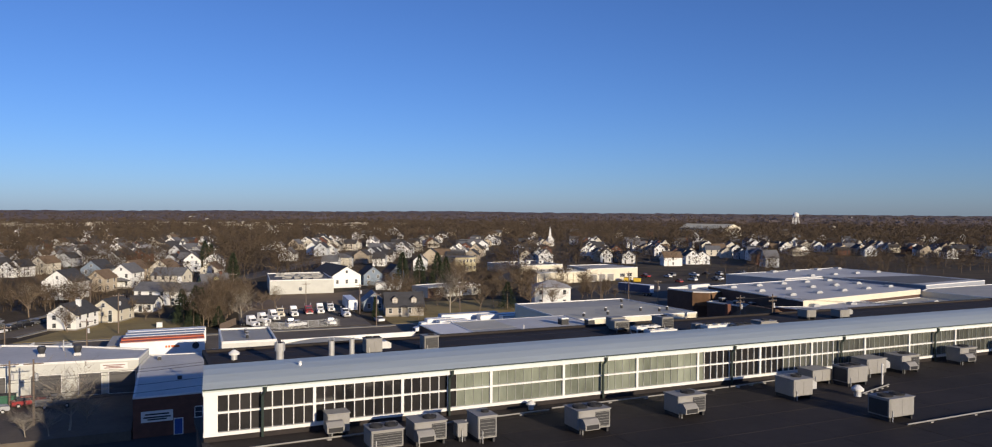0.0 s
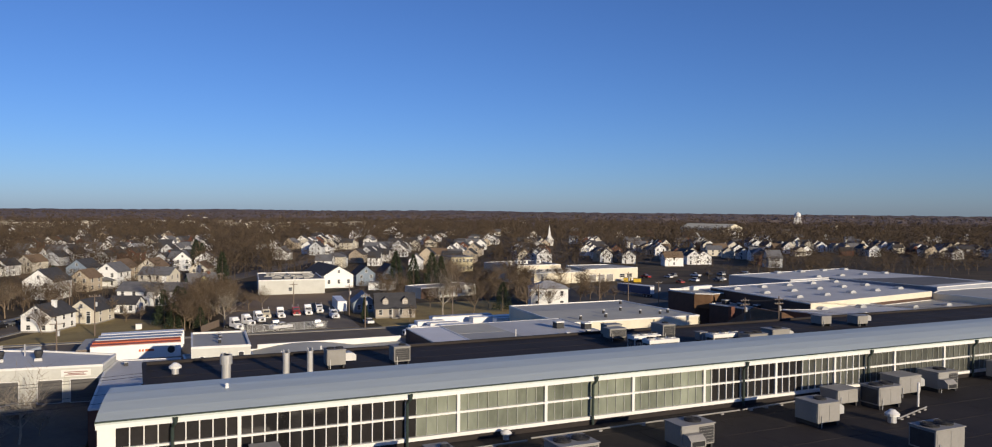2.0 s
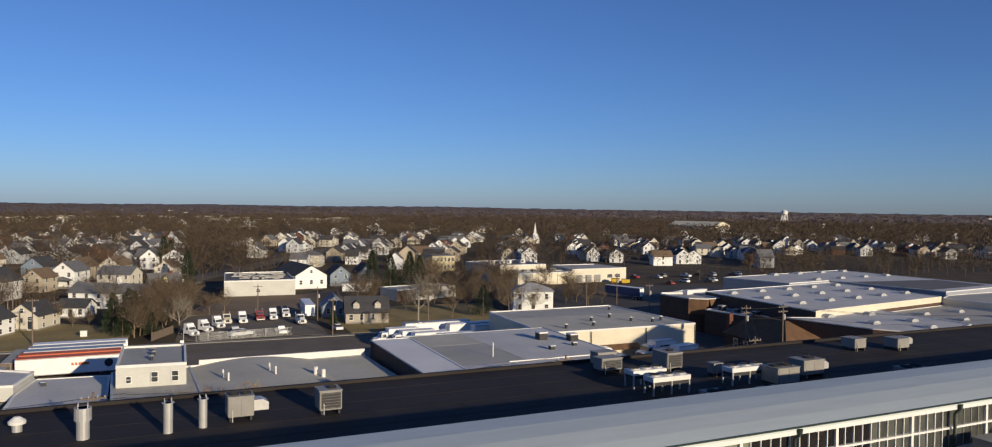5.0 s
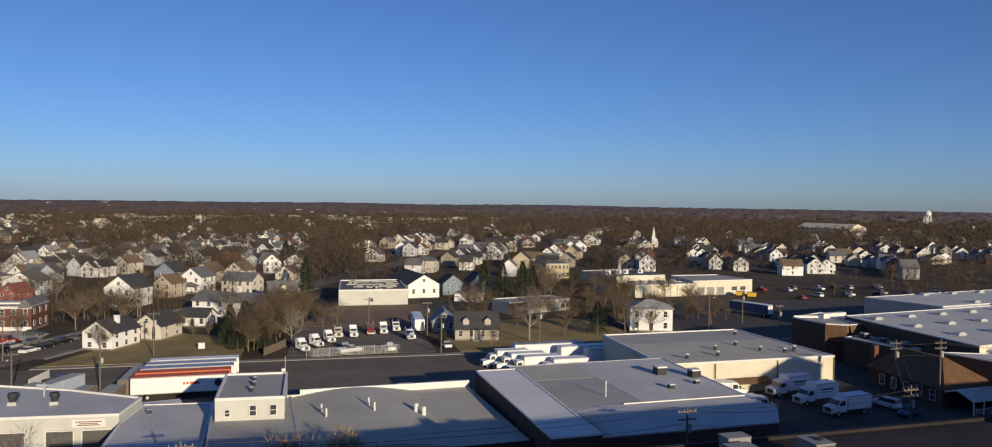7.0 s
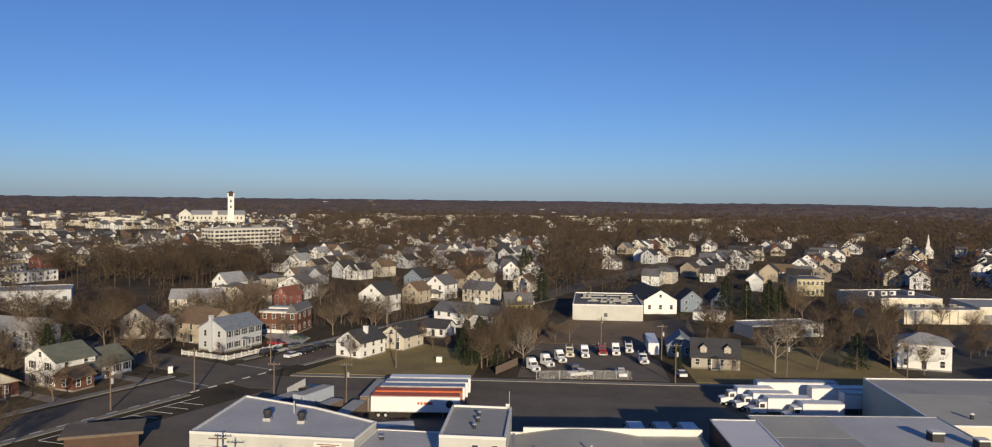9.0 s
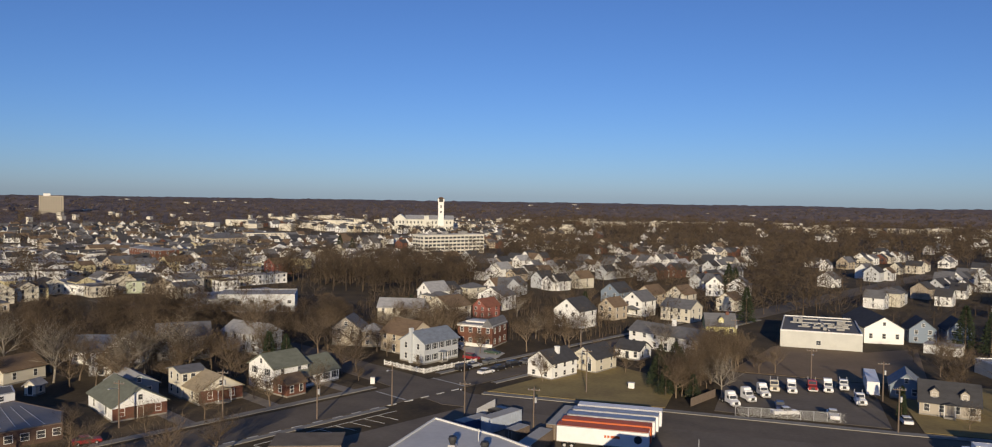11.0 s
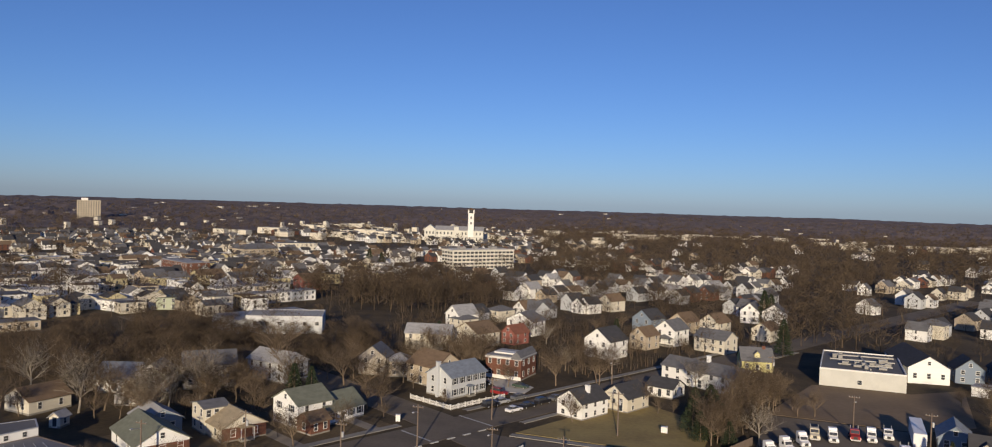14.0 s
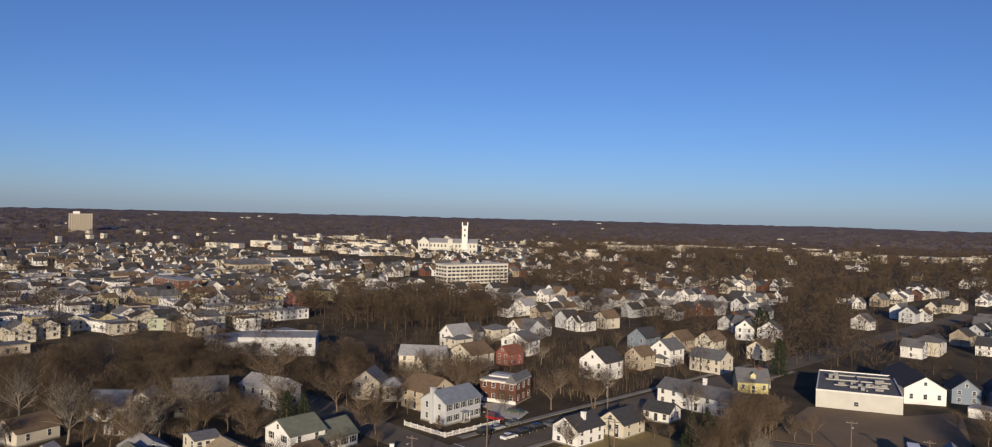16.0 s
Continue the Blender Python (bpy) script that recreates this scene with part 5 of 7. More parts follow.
        dm = B()
        for s in (-1, 1):
            q = [(cx + s * 1.0, z0 + 1.35), (cx, z0 + 2.22), (cx, z0 + 2.36), (cx + s * 1.0, z0 + 1.5)]
            prism(dm, q if s < 0 else q[::-1], d * 0.1 - 0.2, d * 0.5)
        bmesh.ops.recalc_face_normals(dm, faces=dm.faces[:])
        part("dormer_roof", dm, SHINGLE[roof], dob)
    return t


# corner colonial with a white picket fence
house(-66.6, 197.9, 66.5, 13.2, 9.0, 5.6, "grey", "blue", "x", 2.6, n=5, chimney=(-0.35, 4.5, 9.0), shutter=True, porch=(5.4, 2.4, 1.4), label="pale grey two-storey colonial house with dark shutters and a side chimney")


def picket(pts):
    f = thing("picket_fence", 0, 0, 0, 0, "white picket fence round the corner house", "fence")
    pk = mesh_of("picket", box(B(), -0.055, -0.02, 0.05, 0.055, 0.02, 1.15), WHITE)
    for a, b in zip(pts, pts[1:]):
        a, b = Vector(a), Vector(b)
        L, ang = (b - a).length, math.degrees(math.atan2(b.y - a.y, b.x - a.x))
        m = pose(a.x, a.y, 0, 0, 0, ang)
        bm = B()
        for z in (0.3, 0.85):
            box(bm, 0, 0.02, z, L, 0.07, z + 0.1)
        part("rail", bm, WHITE, f).matrix_basis = m
        for k in range(int(L / 2.4) + 1):
            part("post", box(B(), k * 2.4 - 0.09, -0.06, 0, k * 2.4 + 0.09, 0.12, 1.35), WHITE, f).matrix_basis = m
        for k in range(int(L / 0.25)):
            part("picket", pk, None, f).matrix_basis = m @ pose(k * 0.25 + 0.1, 0, 0)
    return f


picket([(-76.5, 194.8), (-63.2, 188.6), (-54.5, 205.5)])
house(-85.2, 212.6, -27, 11.5, 10.5, 5.4, "tan", "brown", "x", 3.4, n=3, label="tan stucco house with a brown shingle roof")
# brick apartment house with bay roof
rb = house(-67.0, 227.3, -8.5, 11.2, 11.0, 6.2, "brick", "pale", "flat", floors=2, n=4, side=3, door=None, label="red brick apartment house with white windows and a flat roof")
part("cornice", box(B(), -0.2, -0.25, 5.8, 11.4, 0, 6.2), WHITE, rb, "white cornice")
part("base_band", box(B(), -0.05, -0.08, 0, 11.25, 0, 1.0), WHITE, rb, "white painted base")
bm = B()
prism(bm, [(-0.2, 6.2), (3.2, 6.2), (2.5, 7.6), (1.5, 8.6), (0.5, 7.6)], -0.3, 11.2)
rb_m = part("mansard", bm, SHINGLE["grey"], rb, "grey shingled mansard end")
rb_m.matrix_basis = pose(8.2, 0, -0.3)
part("roof_lantern", box(B(), 1.0, 3.5, 6.5, 7.6, 6.5, 6.9), WHITE, rb, "low white roof ridge")
# white corner house and its neighbour
house(-38.4, 195.2, -28, 7.6, 10.0, 4.1, "white", "dark", "y", 2.5, floors=2, n=2, side=3, door=None, chimney=(5.2, 5.0, 7.2), label="white two-storey house with a dark gabled roof on the corner lawn")
house(-29.4, 206.2, -26, 7.6, 9.5, 3.6, "cream", "dark", "y", 2.7, floors=2, n=2, label="cream gabled house behind bare trees")
house(-20.2, 224.4, -22, 7.5, 7, 2.8, "white", "dark", "x", 1.9, floors=1, n=3, label="low white house with a porch behind trees")
house(-18.3, 245.2, -31, 26, 8.5, 4.6, "white", "grey", "x", 2.3, floors=2, n=7, door=0.45, chimney=(13, 4.3, 8.6), label="long white two-storey house with a grey roof")
house(4.3, 268.2, 10, 9.5, 8.5, 3.6, "lemon", "grey", "x", 3.4, floors=1, n=3, dormer=1, chimney=(7.2, 4, 7.6), label="bright yellow cottage with a grey dormered roof")
# bungalows along the avenue
house(-96.4, 163.6, -24.5, 9.6, 9.0, 5.4, "white", "green", "y", 2.6, n=2, shutter=True, label="white two-storey house with dark shutters")
house(-87.4, 158.8, -22, 4.9, 5.0, 2.9, "brick", "brown", "y", 1.6, floors=1, n=1, door=None, label="small red brick front wing with a gable window")
house(-83.4, 165.6, 72, 10.8, 8.5, 3.0, "white", "green", "x", 3.0, floors=1, n=4, shutter=True, label="white bungalow with a grey-green roof and shrubs")
house(-96.6, 145.6, 60, 9.6, 12.5, 3.0, "cream", "tan", "y", 2.7, facing=2.9, floors=1, n=2, porch=(3.4, 3.0, 1.6), label="brick bungalow with a tan roof and a cream dormer")
house(-103.4, 149.0, 60, 5.2, 6.5, 5.6, "cream", "grey", "x", 0.8, floors=2, n=3, door=None, label="cream box dormer with a flat grey roof")
house(-104.4, 130.2, 58, 10.2, 15.0, 3.0, "white", "green", "y", 2.9, facing=2.6, floors=1, n=3, label="brick-fronted bungalow with a long grey-green roof")
house(-113.5, 142.6, 58, 8, 9, 3.2, "blue", "pale", "y", 2.2, floors=1, n=2, label="low house with a pale roof behind the bungalow")
motel = flat_block("low_motel", [(-121.0, 103.5), (-112.0, 109.0), (-105.5, 119.5), (-111.2, 125.5), (-125.5, 128.4), (-128.8, 117.6), (-130.8, 109.6)], 3.0, DKBRICK, mat("grey_seam_roof", (0.17, 0.165, 0.165), 0.55, size=4, var=0.2, streak=(0.3, 1, 1)), "low brick motel wing with a grey metal roof", "building", rim=0.06, rimm=POLE)
for k in range(9):
    f = (k + 0.5) / 9
    part("roof_seam", box(B(), 0, -0.05, 3.0, 15.5, 0.05, 3.06), GALV, motel).matrix_basis = pose(-121.5 + f * 14.5, 105.2 + f * 13.4, 0, 0, 0, 131 + f * 20)
for k in range(5):
    opening(motel, -111.2 + k * 1.3, 110.3 + k * 2.1, 1.0, 1.2, 1.2, 58.2)
annex = flat_block("motel_annex", [(-131.5, 109.8), (-129.3, 117.8), (-126.0, 129.0), (-131.0, 133.0), (-138.0, 122.0), (-140.0, 112.0)], 4.5, SIDING["white"], SLATEROOF, "white-walled annex with a grey flat roof behind the motel", "building", rim=0.08, rimm=GALV)
for k in range(3):
    opening(annex, -128.6 + k * 0.95, 120.2 + k * 3.2, 3.2, 0.8, 0.9, 73.6)
house(-156, 147.5, -10, 9, 10, 3.2, "cream", "brown", "y", 2.4, floors=1, n=2, label="cream cottage with a brown roof")
house(-150.5, 168.2, 20, 9.5, 9, 3.6, "white", "blue", "x", 3.2, floors=1, n=3, label="white cottage with a blue-grey roof")
house(-137, 160, 25, 5.5, 6, 2.6, "white", "grey", "y", 1.6, floors=1, n=1, label="small white garage with a grey roof")
house(-136.2, 141.0, 10, 2.6, 3.0, 2.3, "cream", "pale", "y", 1.0, floors=1, n=1, label="small cream garden shed", side=1)
house(-133, 179, 40, 13, 10, 6.2, "stone", "grey", "x", 2.8, n=4, porch=(3, 6, 2), label="stone-grey two-storey house among bare trees")
house(-127, 198, -14, 14, 9, 5.4, "grey", "pale", "x", 2.4, n=4, label="pale grey two-storey house hidden by bare trees")
house(-142, 172, 20, 8, 8, 4.6, "white", "grey", "y", 2.6, n=2, label="white gabled house behind bare trees")
house(-101.3, 214.4, 10, 8, 8.5, 5.2, "stone", "grey", "y", 3.0, n=2, label="stone-grey house with a grey gable")
house(-92, 214.8, 20, 6, 7, 4.4, "tan", "pale", "hip", 2.0, n=2, label="small tan house with a pale hipped roof")
house(-105.3, 256.2, 12, 15.5, 9.5, 5.4, "cream", "pale", "x", 2.6, n=4, label="cream two-storey house with a pale grey roof")
house(-93.6, 272.6, -27, 12, 11, 5.0, "cream", "brown", "y", 3.2, n=3, label="cream house with a brown gabled roof")
house(-78.5, 281, -25, 6.2, 8, 4.2, "rose", "red", "y", 2.6, n=2, label="red sided house with a white gable")
house(-83.0, 303.0, -18, 12, 9, 5.6, "white", "grey", "y", 3.0, n=3, porch=(1, 10, 2.4), label="white house with a broad porch")
house(-46.5, 271.5, -25, 10.5, 10.5, 6.0, "white", "dark", "y", 3.8, n=2, label="large white gabled house behind a bare tree")
house(-34.2, 293.5, -28, 7, 8.5, 5.0, "tan", "brown", "y", 2.8, n=2, label="tan sided house with a brown gable")
house(-26.5, 306.0, -28, 8.5, 9.5, 6.0, "white", "grey", "y", 3.2, n=2, porch=(0.5, 7.5, 2.2), label="white gabled house with a front porch")
house(-12, 300, -28, 12, 9, 5.0, "cream", "grey", "x", 2.6, n=4, label="cream house with a long grey roof")
house(-38, 330, -28, 9, 10, 6.0, "blue", "dark", "y", 3.4, n=2, label="blue-grey house with a dark gable")
house(-24, 332, -28, 8.5, 10, 5.6, "tan", "brown", "y", 3.2, n=2, label="tan sided house with a brown gable")
house(-12, 336, -28, 8.5, 10, 5.6, "cream", "brown", "y", 3.2, n=2, label="cream sided house with a brown gable")
house(3.8, 380, -12, 8.0, 10, 5.6, "white", "grey", "y", 3.4, n=2, label="white gabled house on the far crossing")
house(13.0, 379.0, -8, 10, 10, 5.6, "white", "grey", "y", 3.4, n=3, label="white gabled house on the far crossing")

# ---- white warehouse, gabled hall and neighbours ----
wh = flat_block("white_warehouse", [(26, 258.6), (48.9, 257.4), (52, 290), (30, 291)], 4.9, BLOCK, SLATEROOF, "long white block warehouse with a cluttered grey roof", "warehouse", rim=0.35)
opening(wh, 36.8, 258.0, 1.2, 1.2, 1.2, -3, "window", SHUTTER)
rng = random.Random(8)
for k in range(16):
    w, h = rng.uniform(0.8, 2.4), rng.uniform(0.4, 1.2)
    t = thing("roof_plant", rng.uniform(30, 48), rng.uniform(262, 287), 4.9, rng.uniform(-8, 4), "pale metal roof box on the warehouse", "roof box", "roof boxes")
    part("casing", box(B(), -w / 2, -0.6, 0, w / 2, 0.6, h), UNIT, t)
    part("lid", box(B(), -w / 2 - 0.05, -0.65, h, w / 2 + 0.05, 0.65, h + 0.08), GREYROOF, t)
for x0, y0, x1, y1 in ((32, 268, 47, 268.4), (30.5, 276, 49, 276.4), (33, 284, 50, 284.4), (40, 262, 40.4, 287)):
    solo("roof_duct", box(B(), x0, y0, 4.9, x1, y1, 5.25), GREYROOF, "pale grey roof duct on the warehouse", "duct", "roof ducts")
house(52.2, 273.6, 5, 11.6, 26, 4.9, "white", "dark", "y", 3.4, floors=1, n=3, door=None, label="off-white gabled hall with a dark roof and arched entrance", name="gabled_hall")
house(66.3, 279.5, 0, 8, 9, 4.4, "blue", "dark", "y", 3.2, n=2, label="blue sided house with a dark roof")
house(76.5, 277.5, 0, 7, 9, 5.0, "blue", "dark", "y", 3.2, n=2, label="blue sided house with dark gable")
house(66.3, 262.2, -26, 9.5, 6, 2.6, "white", "pale", "flat", floors=1, n=1, label="long white storage shed", name="shed")
house(47.4, 187.0, -12, 11.0, 8.0, 3.0, "stone", "dark", "x", 3.6, floors=1, n=4, dormer=2, porch=(4.4, 2.2, 1.5), label="stone cottage with a dark roof and two dormers")
house(44.6, 200.5, -10, 6.5, 9, 3.0, "blue", "blue", "y", 2.6, floors=1, n=2, label="blue-grey garage house beside the trailer")
house(97.6, 190.2, -22, 11.5, 10, 6.2, "white", "pale", "hip", 2.2, n=3, label="white two-storey house with a hipped roof behind bare trees")
wm_ = flat_block("white_clinic", [(75, 227.5), (97.6, 233), (95, 243), (72.5, 237.5)], 3.6, BLOCK, GREYROOF, "low white commercial building with a flat grey roof", rim=0.25)
for k in range(5):
    opening(wm_, 79 + k * 4, 228.45 + k * 0.973, 1.1, 1.6, 1.2, 13.7)
part("brick_end", box(B(), 0, -0.06, 0, 7.0, 0.0, 3.4), DKBRICK, wm_, "brick-faced end of the front").matrix_basis = pose(75, 227.5, 0, 0, 0, 13.7)
flat_block("cream_hall", [(126.5, 291), (131, 267), (135, 268.4), (152.5, 268.4), (152.5, 296)], 7.2, CREAM, SLATEROOF, "broad cream commercial hall with a dark grey roof", rim=0.2)
yl = flat_block("cream_front_wing", [(134.6, 258.6), (160, 260), (160, 268.3), (135, 268.3)], 4.6, CREAM, GREYROOF, "lower cream front wing with narrow buttresses", rim=0.2)
for k in range(9):
    part("pilaster", box(B(), 135.3 + k * 2.9, 258.3 + k * 0.16, 0, 135.8 + k * 2.9, 258.75 + k * 0.16, 4.3), CREAM, yl)
for k in range(5):
    t = thing("roof_plant", 138 + k * 4.2, 266.6, 4.6, 4, "rooftop unit on the cream wing", "roof box", "roof boxes")
    part("casing", box(B(), -1.2, -0.6, 0, 1.2, 0.6, 1.0), UNIT, t)
    part("grille", box(B(), -1.0, -0.63, 0.2, 0.0, -0.595, 0.85), GRILLE, t)
    part("lid", box(B(), -1.25, -0.65, 1.0, 1.25, 0.65, 1.06), WHITE, t)
for x, y in ((131.5, 276), (136.5, 277), (140, 278), (147, 279)):
    t = thing("roof_plant", x, y, 7.2, 4, "rooftop unit on the cream hall", "roof box", "roof boxes")
    part("casing", box(B(), -1.1, -0.8, 0, 1.1, 0.8, 1.5), WHITE, t)
    part("grille", box(B(), -0.9, -0.83, 0.3, 0.2, -0.795, 1.2), GRILLE, t)
    part("lid", box(B(), -1.15, -0.85, 1.5, 1.15, 0.85, 1.58), UNIT, t)
yb2 = flat_block("garage_hall", [(160.6, 261), (188, 262.5), (186, 284), (164, 284)], 5.4, CREAM, GREYROOF, "cream garage hall with white doors and a grey roof", rim=0.25)
for k in range(3):
    opening(yb2, 164 + k * 4.5, 261.18 + k * 0.246, 0.05, 3.4, 3.0, 3.1, "roller_door", UNIT, "pale garage door")
for k in range(2):
    opening(yb2, 179.5 + k * 4, 262.02 + k * 0.22, 1.6, 2.6, 1.4, 3.1)
YELLOWP = mat("yellow_paint", (0.6, 0.4, 0.03), 0.5, size=1)
for x, y in ((178.5, 256.5), (180.8, 252.6)):
    t = thing("yellow_container", x, y, 0.05, -30, "bright yellow refuse container on the car park", "container", "containers")
    part("body", box(B(), -1.6, -1.0, 0.2, 1.6, 1.0, 1.7), YELLOWP, t)
    part("lid", box(B(), -1.65, -1.05, 1.7, 1.65, 1.05, 1.8), GRILLE, t)
trailer(150.2, 210.0, 105, "dark blue trailer with a white rear door", sidem=CARPAINTS["blue"], length=15)
house(127, 331, 2, 11.5, 12, 7.0, "yellow", "grey", "flat", n=6, label="yellow flat-roofed shop building on the far street", name="shop")

# ---- the older town centre: flat-roofed terraces and blocks ----
house(-338, 412, -27, 36, 14, 9.3, "brick", "pale", "flat", floors=3, n=11, side=3, label="three-storey brick block with cream bands and a flat roof", name="block")
house(-338, 336, -20, 17, 14, 6.4, "white", "pale", "hip", 2.0, n=4, label="white two-storey house with a pale hipped roof")
house(-273, 281, -10, 27, 15, 4.2, "white", "pale", "flat", floors=1, n=6, label="low white commercial building with a pale flat roof", name="shop")
house(-306, 354, -27, 14, 12, 6.2, "tan", "grey", "y", 3.0, n=3, label="tan two-storey house with a grey gabled roof")
house(-287, 350, 63, 16.5, 10, 5.6, "yellow", "grey", "x", 2.6, n=5, label="yellow two-storey house with a grey roof")
house(-281, 374, 63, 15.5, 10, 5.6, "yellow", "brown", "x", 2.6, n=5, label="yellow two-storey house with a brown roof")
house(-258, 372, 63, 15, 10, 5.6, "white", "grey", "x", 2.6, n=4, label="white two-storey house with a grey roof")
house(-238, 288, 30, 18, 11, 5.0, "green", "green", "flat", floors=2, n=5, label="olive green block with a flat roof")
house(-282, 321, -9, 25, 11, 4.4, "cream", "pale", "flat", floors=1, n=6, label="cream low terrace with a pale flat roof")
for k in range(6):
    house(-236 + k * 3.0, 330 + k * 5.9, 63, 6.4, 10, 5.0 + 0.3 * (k % 3), ("white", "cream", "white", "tan", "white", "grey")[k], "pale", "flat", n=2, label="narrow terrace house with a pale flat roof", group="terrace houses")
    house(-214 + k * 3.0, 318 + k * 5.9, 63, 6.4, 9, 4.4 + 0.3 * (k % 2), ("white", "white", "cream", "white", "grey", "white")[k], "pale", "flat", n=2, label="narrow terrace house with a pale flat roof", group="terrace houses")
for k in range(5):
    house(-258 + k * 3.0, 395 + k * 5.9, 63, 6.4, 10, 5.4, ("cream", "white", "tan", "white", "yellow")[k], "grey", "flat", n=2, label="narrow terrace house with a grey flat roof", group="terrace houses")
    house(-330 + k * 3.0, 370 + k * 5.9, 63, 6.4, 10, 5.6, ("white", "tan", "white", "cream", "white")[k], "pale", "flat", n=2, label="narrow terrace house with a pale flat roof", group="terrace houses")
house(-221, 383, 63, 11, 10, 6.0, "rose", "brown", "x", 2.6, n=3, label="red two-storey house with a brown roof")
house(-170, 254, 63, 35, 20, 4.8, "grey", "pale", "flat", floors=1, n=8, label="long grey-white workshop with a pale flat roof", name="workshop")
house(-290, 254, 63, 15, 12, 6.0, "white", "grey", "flat", n=4, label="white two-storey block with a grey flat roof")
house(-342, 304, 63, 14, 12, 6.0, "white", "grey", "flat", n=4, label="white two-storey block with a grey flat roof")
house(-318, 296, 63, 13, 11, 5.4, "cream", "brown", "flat", n=4, label="cream two-storey block with a brown flat roof")
house(-242, 218, 63, 14, 8, 3.4, "tan", "grey", "flat", floors=1, n=5, label="low tan motel wing with a grey roof")
house(-366, 536, 63, 30, 22, 8.0, "tan", "grey", "hip", 4.0, floors=2, n=8, label="broad tan hall with a grey hipped roof")
house(-402, 640, 45, 36, 16, 7.0, "cream", "grey", "flat", n=9, label="cream flat-roofed hall in the town")


# ---- landmarks ----
OFFICE = mat("office_concrete", (0.66, 0.63, 0.54), 0.8, size=6, var=0.1)
BASILICA = mat("pale_stone", (0.57, 0.56, 0.49), 0.8, size=12, var=0.1)
ob = thing("office_block", -198, 551.5, 0, 51.5, "five-storey cream office block with long dark window bands", "office building")
part("wall", box(B(), 0, 0, 0, 55, 16, 14.2), OFFICE, ob)
part("roof", box(B(), -0.3, -0.3, 14.2, 55.3, 16.3, 14.7), OFFICE, ob)
ow = mesh_of("window", box(B(), -1.35, -0.1, 0, 1.35, 0.05, 1.45), GLASS)
sill = mesh_of("sill", box(B(), -1.5, -0.22, -0.14, 1.5, 0.0, -0.002), WHITE)
for f in range(5):
    for k in range(15):
        w_ = part("window", ow, None, ob)
        w_.location = (2.4 + k * 3.6, 0, 0.9 + f * 2.72)
        part("sill", sill, None, w_)
    for k in range(4):
        part("window", ow, None, ob).matrix_basis = pose(0, 2.2 + k * 3.85, 0.9 + f * 2.72, 0, 0, -90)
for x, y, w in ((10, 6, 5), (24, 8, 3), (38, 7, 6)):
    part("roof_plant", box(B(), x, y, 14.7, x + w, y + 4, 16.6), UNIT, ob, "grey roof plant box")

ob = thing("tower_complex", -336, 949, 0, 20, "large pale school complex with a tall square tower", "school")
part("wing", box(B(), -36, -9, 0, 29, 14, 14), BASILICA, ob, "long pale main wing")
part("wing", prism(B(), [(-45, 0), (-31, 0), (-31, 15), (-38, 20.5), (-45, 15)], -13, 16), BASILICA, ob, "gabled end wing")
part("wing", box(B(), -8, -11.5, 0, -2, -9, 18.5), BASILICA, ob, "projecting stair bay")
part("wing", box(B(), -34, -16, 0, 26, -9.05, 6), BASILICA, ob, "low front wing")
bm = B()
gable_roof(bm, 60, 23, 14, 4.6, "x", 0.6, 0.4)
part("roof", bm, SHINGLE["pale"], ob, "long grey roof").location = (-31, -9, 0)
part("tower", box(B(), 9.4, -11.6, 0, 16.6, -4.4, 36), WHITE, ob, "white square tower")
part("belfry", box(B(), 10, -11, 36, 16, -5, 40.5), GRILLE, ob, "open dark belfry")
for x, y in ((9, -12), (15.6, -12), (9, -5.4), (15.6, -5.4)):
    part("pier", box(B(), x, y, 36, x + 1.4, y + 1.4, 40.5), WHITE, ob)
bm = B()
bmesh.ops.create_cone(bm, segments=4, radius1=6.6, radius2=0.2, depth=2.2, cap_ends=True, matrix=pose(13, -8, 41.6, 0, 0, 45))
part("spire", bm, RUST, ob, "low brown pyramid cap")
lw = mesh_of("window", box(B(), -0.8, -0.12, 0, 0.8, 0.05, 3.0), GLASS)
for k in range(13):
    for zz in (2.0, 8.6):
        x = -29 + k * 4.5
        if not (-9.5 < x < -0.5 or 8 < x < 18):
            part("window", lw, None, ob).location = (x, -16 if zz < 5 and -34 < x < 26 else -9, zz)
for k in range(3):
    part("window", lw, None, ob).location = (-42 + k * 4, -13, 9)
for zz in (22, 29):
    part("window", lw, None, ob).location = (13, -12, zz)

ob = thing("apartment_tower", -1012, 1012, 0, 45, "tall tan apartment slab with rows of windows", "apartment building")
part("wall", box(B(), 0, 0, 0, 34, 22, 34), mat("tan_concrete", (0.4, 0.35, 0.27), 0.8, size=8), ob)
part("penthouse", box(B(), 6, 6, 34, 16, 16, 37.5), WHITE, ob)
tw = mesh_of("window", box(B(), -0.8, -0.15, 0, 0.8, 0.05, 1.7), GLASS)
for f in range(10):
    for k in range(9):
        w_ = part("window", tw, None, ob)
        w_.location = (2.6 + k * 3.6, 0, 1.6 + f * 3.2)

ob = thing("church", 308, 562, 0, -30, "white church with a slender steeple", "church")
ob.scale = (0.72, 0.72, 0.9)
part("nave", prism(B(), [(-5, 0), (5, 0), (5, 6), (0, 10.5), (-5, 6)], 0, 20), WHITE, ob)
bm = B()
prism(bm, [(-5.3, 5.8), (0, 10.6), (5.3, 5.8), (5.3, 6.1), (0, 10.95), (-5.3, 6.1)], 0, 20.3)
bmesh.ops.recalc_face_normals(bm, faces=bm.faces[:])
part("roof", bm, SHINGLE["dark"], ob)
part("tower", box(B(), -2, -3.5, 0, 2, 0.5, 9.5), WHITE, ob)
part("belfry", box(B(), -1.4, -2.9, 9.5, 1.4, -0.1, 12), WHITE, ob)
bm = B()
